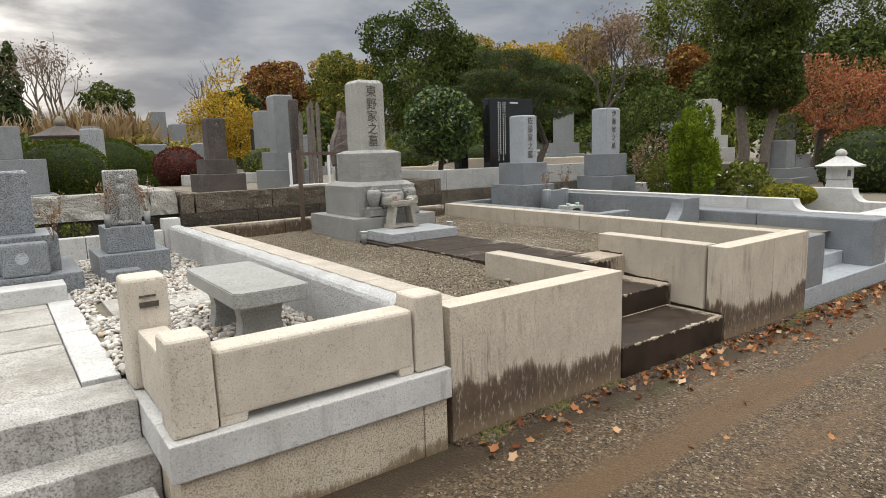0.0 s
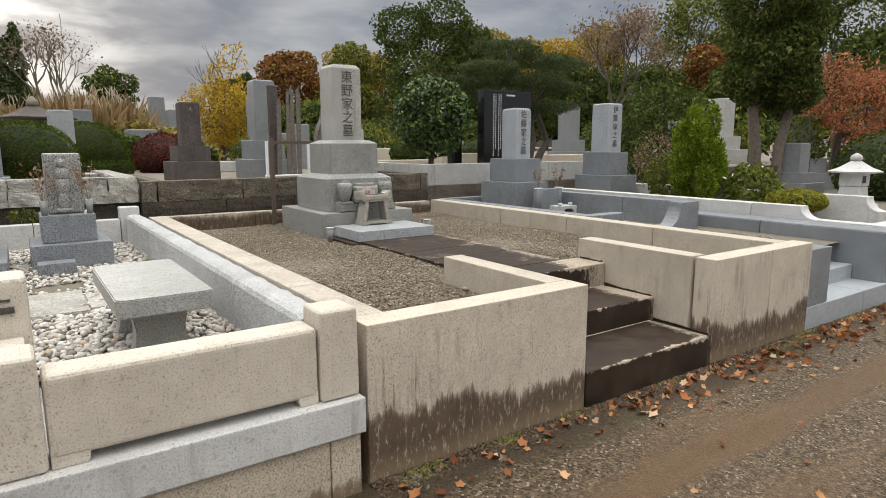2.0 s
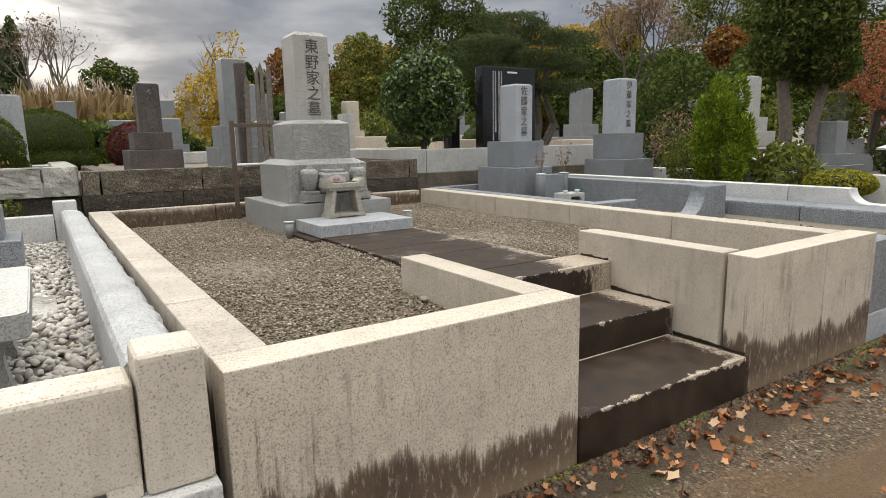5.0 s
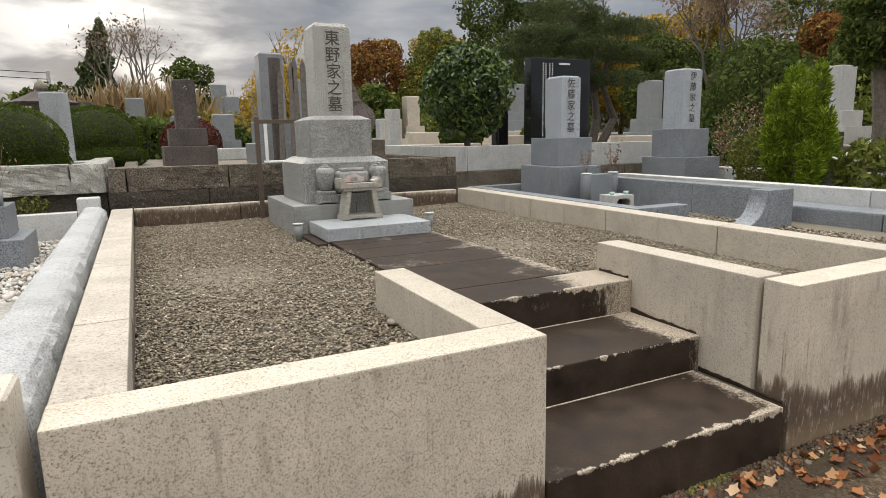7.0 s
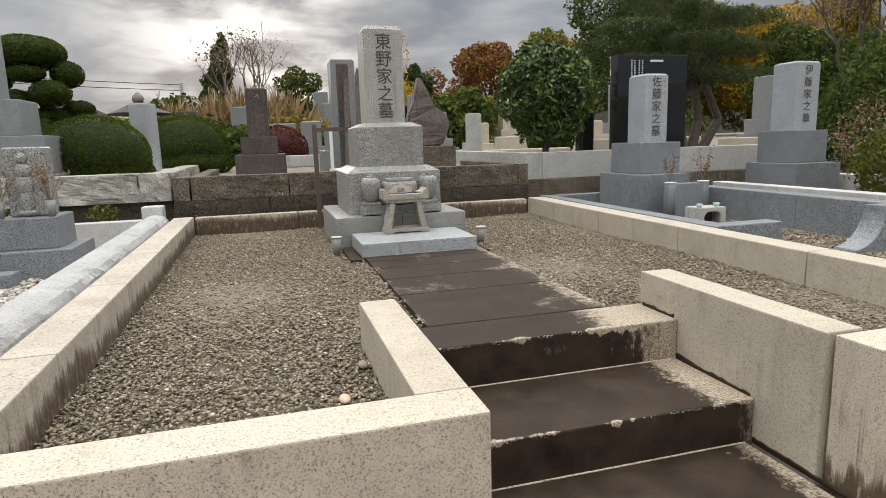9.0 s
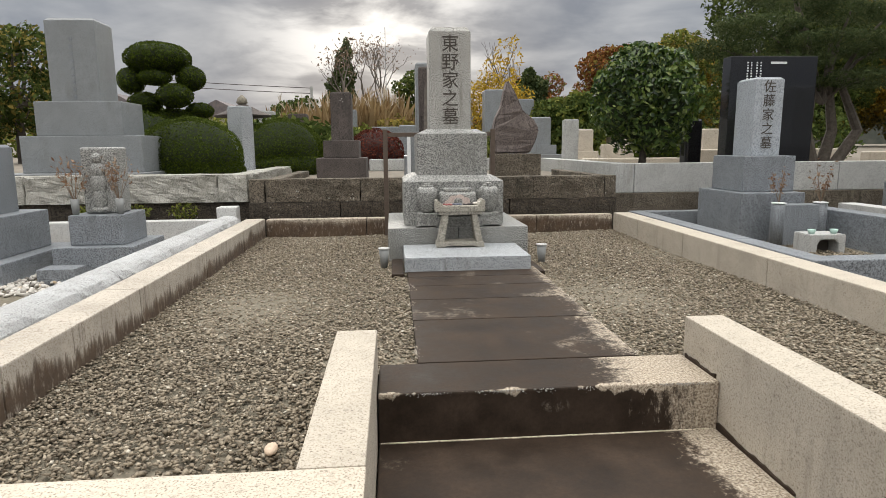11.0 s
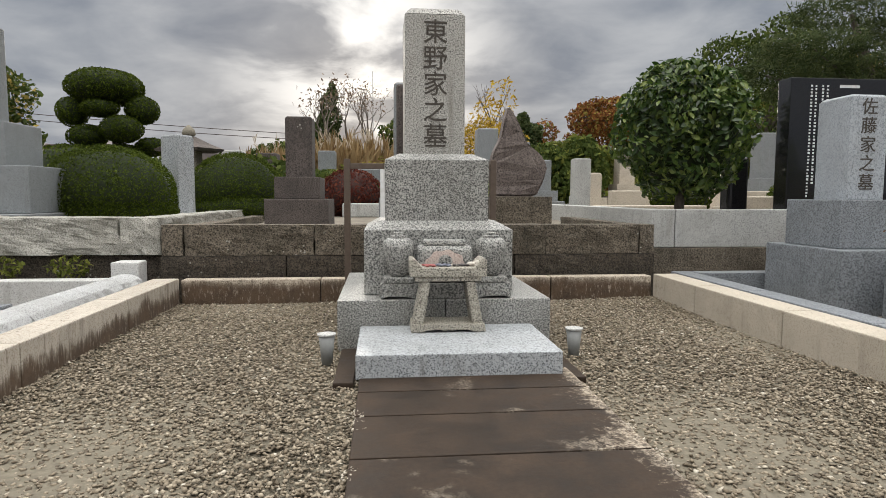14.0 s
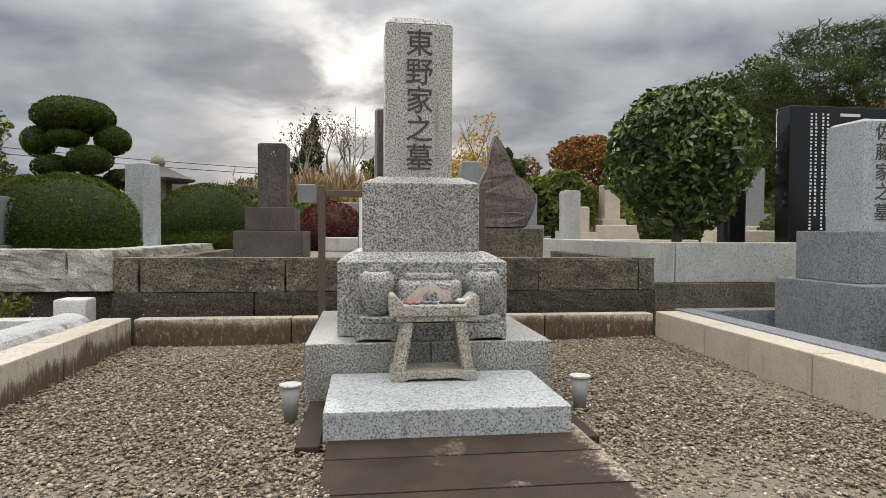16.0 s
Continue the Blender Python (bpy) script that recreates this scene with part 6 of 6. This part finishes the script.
# autumn trees of the middle distance
yb = [((6.6, 21.7, 2.7), (1.15, 1.1, 0.9)), ((6.1, 21.6, 2.2), (0.9, 0.9, 0.8)), ((7.1, 21.8, 2.2), (0.9, 0.9, 0.8)), ((6.75, 21.7, 3.5), (0.7, 0.7, 0.8)), ((7.05, 21.6, 4.2), (0.5, 0.5, 0.7))]
ye = tree("yellow_tree", (6.6, 21.7, T), 1.2, 0.1, yb[:3], 8000, 0.05, L_YELLOW, "yellow autumn tree with sparse upper twigs", lump=0.4, lo=0.3, extra=((L_OLIVE, 1200, 1.0),))
p, d = crown_points(yb[3:], 420, lo=0.2)
scatter("crown", *LEAF, p, 0.07, L_YELLOW, ye, tilt=0.9, up=d)
b = bmesh.new()
limbs(b, Vector((6.7, 21.7, 2.6)), Vector((0.1, 0, 1)).normalized(), 0.8, 0.035, 3, 0.45, 0.5)
part("twig_crown", b, M_BARK, ye)


def bare(at, h, label, r=0.12, depth=4, tint=M_PALEBARK, leaf=None, n=0):
    e = thing("bare_tree", at, label, "tree")
    b = bmesh.new()
    tips = limbs(b, Vector(at), Vector((0.03, 0, 1)).normalized(), h * 0.34, r, depth, 0.42, 0.35)
    part("bare_crown", b, tint, e)
    if leaf:
        tp_ = np.array([tuple(t) for t in tips])
        pts_ = tp_[rng.integers(0, len(tp_), n)] + rng.normal(0, h * 0.05, (n, 3))
        scatter("crown", *LEAF, pts_, 0.07, leaf, e, tilt=1.2)
    return e


bare((18.8, 15.4, T), 5.0, "brownish nearly bare tree", 0.11, 4, M_BARK, L_PALE, 2600)
bare((2.9, 34.0, T), 5.6, "bare pale tree far behind", 0.1, 4, M_PALEBARK, L_PALE, 350)
bare((1.7, 24.5, T), 4.0, "bare pinkish tree far behind", 0.09, 4, M_PALEBARK, L_PALE, 300)
bare((9.5, 33.0, T), 4.6, "bare pale tree far behind", 0.1, 4, M_PALEBARK)

mb = [((16.2, 6.2, 2.3), (1.1, 1.1, 0.8)), ((15.5, 6.8, 2.6), (0.9, 0.9, 0.7)), ((17.0, 5.6, 2.3), (0.9, 0.9, 0.8)), ((16.6, 6.0, 1.7), (0.9, 0.9, 0.6))]
tree("maple_tree", (15.9, 6.6, 0.5), 1.2, 0.1, mb, 10500, 0.043, L_RED, "red-orange autumn maple tree beyond the graves", lump=0.4, lo=0.3, extra=((L_OLIVE, 700, 1.0),))
tree("shrub", (14.9, 6.9, 0.5), 0.3, 0.03, [((14.9, 6.9, 1.6), (0.45, 0.45, 0.55))], 1300, 0.05, L_GREEN, "yellow-green shrub beside the maple", cat="shrub", lump=0.4)


def grove(at, h, w, leafs, n, size, label, trunk=0.25, squash=1.0, name="tree"):
    """A full-grown tree whose crown is a heap of leafy lumps."""
    x, y, z = at
    blobs = []
    for i in range(13):
        a, f = rng.uniform(0, 6.28), rng.uniform(0.22, 0.95)
        rad = w * 0.5 * math.sqrt(max(0.05, 1 - (2 * f - 0.95) ** 2)) * 0.62
        rr = w * rng.uniform(0.17, 0.28)
        blobs.append(((x + rad * math.cos(a), y + rad * math.sin(a), z + h * f * 0.93), (rr, rr, rr * 0.8 * squash)))
    blobs.append(((x, y, z + h * 0.55), (w * 0.32, w * 0.32, h * 0.3)))
    return tree(name, at, h * 0.35, trunk, blobs, n, size, leafs[0], label, lump=0.3, lo=0.55, shape=TUFT, tilt=0.8, group="trees of the wooded hill", extra=[(m, n // 4, 1.0) for m in leafs[1:]])


for x, y, h, w, ls, lab in (
    (15.9, 23.4, 7.4, 5.6, (L_DARKGREEN,), "broad dark evergreen tree on the wooded hill"),
    (18.6, 24.0, 6.2, 4.4, (L_DARKGREEN, L_GREEN), "dark green tree on the wooded hill"),
    (12.4, 30.8, 5.6, 4.2, (L_RUST, L_OLIVE), "rust-brown autumn tree on the wooded hill"),
    (10.4, 31.5, 4.0, 3.2, (L_RUST, L_GREEN), "low rust-brown autumn tree"),
    (14.9, 30.0, 6.0, 4.0, (L_GREEN, L_OLIVE), "dull green tree turning brown"),
    (17.0, 33.0, 7.4, 5.0, (L_OLIVE, L_YELLOW), "olive-yellow autumn tree on the wooded hill"),
    (22.2, 27.2, 7.6, 4.8, (L_OLIVE, L_YELLOW), "olive-yellow autumn tree on the wooded hill"),
    (25.4, 27.4, 7.6, 5.2, (L_OLIVE, L_GREEN), "olive-green autumn tree on the wooded hill"),
    (28.9, 25.0, 8.0, 5.2, (L_OLIVE, L_YELLOW), "tall olive and orange autumn tree"),
    (24.0, 24.4, 6.6, 4.6, (L_YELLOW, L_OLIVE), "golden autumn tree on the wooded hill"),
    (28.5, 19.0, 8.6, 6.4, (L_GREEN, L_DARKGREEN), "large green tree on the wooded hill"),
    (31.5, 14.5, 9.0, 7.0, (L_DARKGREEN, L_GREEN), "large dark green tree on the wooded hill"),
    (33.0, 8.5, 9.0, 7.0, (L_DARKGREEN, L_OLIVE), "large dark green tree on the wooded hill"),
    (25.4, 15.9, 5.2, 3.2, (L_RUST, L_OLIVE), "rust autumn tree on the wooded hill"),
    (21.5, 20.5, 5.0, 4.4, (L_DARKGREEN,), "dark evergreen tree on the wooded hill"),
    (23.0, 17.0, 4.4, 4.2, (L_DARKGREEN, L_GREEN), "dark green tree at the foot of the hill"),
    (20.5, 12.0, 3.4, 3.6, (L_DARKGREEN, L_GREEN), "dark green tree at the foot of the hill"),
    (22.5, 8.0, 4.2, 4.0, (L_DARKGREEN,), "dark evergreen tree at the foot of the hill"),
    (21.0, 29.0, 6.8, 4.6, (L_GREEN, L_OLIVE), "green tree turning yellow on the hill"),
    (9.9, 31.0, 3.8, 2.0, (L_DARKGREEN,), "dark evergreen far behind"),
    (4.5, 29.8, 3.9, 2.6, (L_DARKGREEN, L_GREEN), "dark green tree far behind"),
    (7.8, 17.4, 1.6, 2.0, (L_DARKGREEN, L_GREEN), "dense green shrub tree"),
    (8.6, 18.8, 1.9, 1.8, (L_GREEN,), "small green shrub tree behind"),
    (-7.6, 20.7, 4.0, 3.6, (L_DARKGREEN, L_OLIVE), "dark loose tree beyond the graves"),
    (-10.5, 18.0, 4.2, 3.6, (L_DARKGREEN,), "dark loose tree beyond the graves"),
    (-0.5, 27.4, 2.4, 2.2, (L_DARKGREEN,), "dark round tree far behind"),
):
    hill = x > 12 and h > 3
    k = 2.1 if hill else 1.0
    grove((x * k, y * k, T if x < 19 else 0.6), (h - 0.5) * k * 0.93 + 0.5 if hill else h, w * k, ls, 15000 if hill else 6000, 0.155 if hill else 0.07, lab, trunk=0.3 if hill else 0.15)

def conifer(at, h, w, label):
    """An upright evergreen: tiers of foliage narrowing to a point."""
    x, y, z = at
    tiers = [((x + rng.normal(0, 0.06 * w), y, z + h * (0.28 + 0.66 * k)), (w * 0.5 * (1.02 - 0.8 * k), w * 0.5 * (1.02 - 0.8 * k), h * 0.11)) for k in np.linspace(0, 1, 7)]
    tiers += [((x + w * 0.32 * math.cos(a), y + w * 0.3 * math.sin(a), z + h * f), (w * 0.2, w * 0.2, h * 0.09)) for a, f in ((0.3, 0.36), (2.6, 0.42), (4.0, 0.5), (5.3, 0.45), (1.4, 0.55))]
    return tree("conifer", at, h * 0.5, 0.12, tiers, 9000, 0.075, L_PINE, label, lump=0.35, lo=0.45, shape=TUFT, tilt=0.8, group="conifers far behind")


conifer((1.03, 31.6, T), 5.2, 2.0, "dark upright conifer standing alone behind the graves")
conifer((8.5, 24.6, T), 3.1, 2.2, "broad dark conifer far behind the graves")

# low scrub and hedges that close the horizon
for x, y, r, m, lab in ((1.5, 14.6, 0.75, L_DARKGREEN, "dark scrub"), (2.35, 14.2, 0.6, L_DARKGREEN, "dark scrub"), (0.6, 14.9, 0.8, L_DARKGREEN, "dark scrub"), (3.9, 14.9, 0.5, L_DARKGREEN, "dark scrub"), (0.2, 16.6, 0.75, L_GREEN, "green scrub"), (-0.7, 17.4, 0.8, L_DARKGREEN, "dark scrub"), (2.6, 17.0, 0.7, L_GREEN, "green scrub"), (4.3, 17.2, 0.7, L_OLIVE, "yellowing scrub"), (3.3, 22.0, 1.0, L_DARKGREEN, "dark scrub"), (0.8, 23.0, 1.1, L_GREEN, "green scrub"), (0.3, 19.0, 1.0, L_GREEN, "green scrub"), (-1.6, 19.5, 1.0, L_GREEN, "green scrub"), (-2.4, 22.9, 0.9, L_RUST, "red-leaved scrub"), (3.4, 18.6, 0.9, L_OLIVE, "yellowing scrub"), (2.2, 26.0, 1.2, L_OLIVE, "yellowing scrub"), (5.0, 26.5, 1.3, L_GREEN, "green scrub"), (8.0, 27.0, 1.4, L_DARKGREEN, "dark scrub"), (11.0, 27.0, 1.5, L_GREEN, "green scrub"), (-4.5, 24.0, 1.3, L_DARKGREEN, "dark scrub"), (-7.0, 26.0, 1.4, L_GREEN, "green scrub"), (13.0, 22.0, 1.2, L_DARKGREEN, "dark scrub"), (11.5, 20.5, 1.0, L_GREEN, "green scrub"), (14.5, 17.5, 1.1, L_DARKGREEN, "dark scrub"), (16.5, 13.5, 1.0, L_DARKGREEN, "dark scrub"), (18.0, 10.5, 1.1, L_GREEN, "green scrub"), (19.0, 8.3, 1.2, L_DARKGREEN, "dark scrub"), (4.2, 23.6, 1.1, L_OLIVE, "yellowing scrub"), (6.3, 28.5, 1.3, L_RUST, "rusty scrub"), (2.0, 38, 1.8, L_DARKGREEN, "dark scrub"), (-3, 40, 2.0, L_GREEN, "green scrub"), (8, 40, 2.0, L_OLIVE, "yellowing scrub"), (-9, 38, 2.0, L_DARKGREEN, "dark scrub"), (13, 40, 2.4, L_GREEN, "green scrub"), (-15, 36, 2.2, L_GREEN, "green scrub")):
    tree("scrub", (x, y, T), 0.3, 0.05, [((x, y, T + r * 0.55), (r, r, r * 0.75)), ((x + r * 0.7, y + 0.2, T + r * 0.4), (r * 0.7, r * 0.7, r * 0.5)), ((x - r * 0.7, y, T + r * 0.45), (r * 0.6, r * 0.6, r * 0.55))], 1500, 0.07 if y < 30 else 0.14, m, lab + " beyond the graves", cat="shrub", shape=TUFT, lump=0.4, group="scrub beyond the graves", depth=1)
tagged(link("far_woods", prism([(-160, 0)] + [(x, 3.2 + 2.2 * noise.noise(Vector((x * 0.05, 0, 3))) + 1.2 * noise.noise(Vector((x * 0.3, 0, 7))) + (4.5 if x > 40 else 0)) for x in range(-160, 161, 3)] + [(160, 0)], "xz", 90, 96, 0), plain("hazy woods", (0.05, 0.06, 0.05), (0.12, 0.12, 0.10), 0.6, 0.95)), "hazy far line of woods", "woods", kind="structure")

# pampas grass
def pampas(x, y, n, h):
    e = thing("pampas_grass", (x, y, T), "tall dry pampas grass with pale plumes", "grass", "pampas clumps")
    base = np.stack([rng.normal(x, 0.4, n * 14), rng.normal(y, 0.3, n * 14), np.full(n * 14, T + h * 0.45)], 1)
    BLADE = ([(-0.008, 0, -1), (0.008, 0, -1), (0.075, 0.03, 0.55), (0.24, 0.05, 1.0)], [(0, 1, 2), (0, 2, 3)])
    scatter("tussock", *BLADE, base, h * 0.5, L_STRAW, e, tilt=0.16, stretch=0.2)
    tips = np.stack([rng.normal(x, 0.55, n), rng.normal(y, 0.4, n), T + h * rng.uniform(0.85, 1.2, n)], 1)
    PL = ([(0, 0, -1), (0.16, 0.05, -0.2), (0.32, 0, 0.5), (0.55, 0, 0.9), (0.12, -0.08, 0.5), (-0.02, -0.05, -0.1)], [(0, 1, 5), (1, 2, 4), (1, 4, 5), (2, 3, 4)])
    allp = np.repeat(tips, 4, 0) + rng.normal(0, 0.035, (n * 4, 3))
    scatter("plume_head", *PL, allp, 0.125, L_PLUME, e, tilt=0.25, stretch=0.2)


for x, y, n, h in ((2.1, 18.6, 22, 1.55), (2.9, 19.7, 26, 1.7), (3.4, 20.6, 16, 1.6), (0.2, 21.4, 12, 1.6), (1.2, 20.6, 16, 1.5), (2.3, 21.2, 20, 1.8)):
    pampas(x, y, n, h)

# fallen leaves along the foot of the walls and on the lane
MAPLE = ([(0, 0, 0)] + [(math.cos(a) * r, math.sin(a) * r, 0.30 * r * r + 0.16 * math.sin(2 * a)) for a, r in zip(np.linspace(0, 2 * math.pi, 11)[:-1], (1, .56, .88, .60, .72, .42, .80, .55, .92, .62))], [(0, i, i % 10 + 1) for i in range(1, 11)])
n = 620
pts = np.stack([rng.uniform(1.9, 8.5, n), 2.43 - np.abs(rng.normal(0, 0.16, n)) - 0.02, np.full(n, -0.018)], 1)
pts = pts[rng.random(len(pts)) < np.clip((pts[:, 0] - 1.5) / 3.2, 0.25, 1)]
lane = np.stack([rng.uniform(0.5, 7, 36), rng.uniform(0.2, 2.2, 36), np.full(36, -0.03)], 1)
tagged(scatter("fallen_leaves", *MAPLE, np.concatenate([pts, lane]), 0.03, L_FALLEN, tilt=0.6), "curled brown and orange leaves fallen along the lane", "leaves", kind="stuff")
v1, f1 = ico(1)
st_ = np.stack([rng.uniform(0, 8, 24000), rng.uniform(0.5, 2.42, 24000), np.full(24000, -0.044)], 1)
tagged(scatter("loose_stones", *CHIP, st_, 0.0062, pebble("lane grit", (0.0, (0.04, 0.03, 0.02)), (0.6, (0.11, 0.078, 0.046)), (0.93, (0.24, 0.19, 0.13)), (0.97, (0.62, 0.58, 0.50)), (1.0, (0.72, 0.69, 0.62))), flat=0.6, tilt=0.5), "small pale stones loose on the lane", "stones", kind="stuff")
edge = np.stack([rng.uniform(1.9, 8.5, 420), 2.44 - np.abs(rng.normal(0, 0.07, 420)), np.full(420, -0.028)], 1)
tagged(scatter("edge_stones", v1, f1, edge, 0.013, pebble("muddy stones", (0.0, (0.06, 0.045, 0.03)), (1.0, (0.2, 0.16, 0.12))), flat=0.6, tilt=0.5, smooth=True), "muddy stones along the foot of the walls", "stones", kind="stuff")
n = 10500
soil = np.stack([rng.uniform(1.85, 7.2, n), 2.445 - np.abs(rng.normal(0, 0.12, n)), np.full(n, -0.044)], 1)
soil[:, 2] += np.clip(0.022 - 0.14 * (2.445 - soil[:, 1]), 0, 0.02)
moss = np.array([noise.noise(Vector((q[0] * 2.2, q[1] * 5, 7))) > 0.10 for q in soil])
tagged(scatter("verge_soil", *CHIP, soil[~moss], 0.0125, pebble("damp soil", (0.0, (0.035, 0.02, 0.010)), (0.7, (0.085, 0.052, 0.028)), (1.0, (0.15, 0.10, 0.06))), flat=0.6, tilt=0.6), "damp dark soil along the foot of the walls", "soil", kind="stuff")
tagged(scatter("verge_moss", *CHIP, soil[moss], 0.0105, pebble("moss cushions", (0.0, (0.045, 0.040, 0.010)), (0.6, (0.095, 0.085, 0.018)), (1.0, (0.17, 0.15, 0.035))), flat=0.8, tilt=0.8), "olive moss in the damp soil along the walls", "moss", kind="stuff")
M_PEACH = plain("peach-coloured stone", (0.46, 0.33, 0.23), (0.62, 0.50, 0.38), 30, 0.7)
M_GREYPEB = plain("grey-brown pebble", (0.20, 0.165, 0.13), (0.30, 0.25, 0.20), 30, 0.8)
for x, y, m_ in ((2.93, 3.035, M_PEACH), (3.035, 3.33, M_GREYPEB)):
    b = bmesh.new()
    bmesh.ops.create_icosphere(b, subdivisions=2, radius=1)
    bmesh.ops.transform(b, matrix=Matrix.Translation((x, y, 0.531)) @ Matrix.Diagonal((0.020, 0.034, 0.013, 1)) @ Matrix.Rotation(0.5, 4, "Z"), verts=list(b.verts))
    tagged(link("pale_stone", b, m_, smooth=True), "single smooth pebble lying on the gravel", "stone", "pebbles on the gravel")
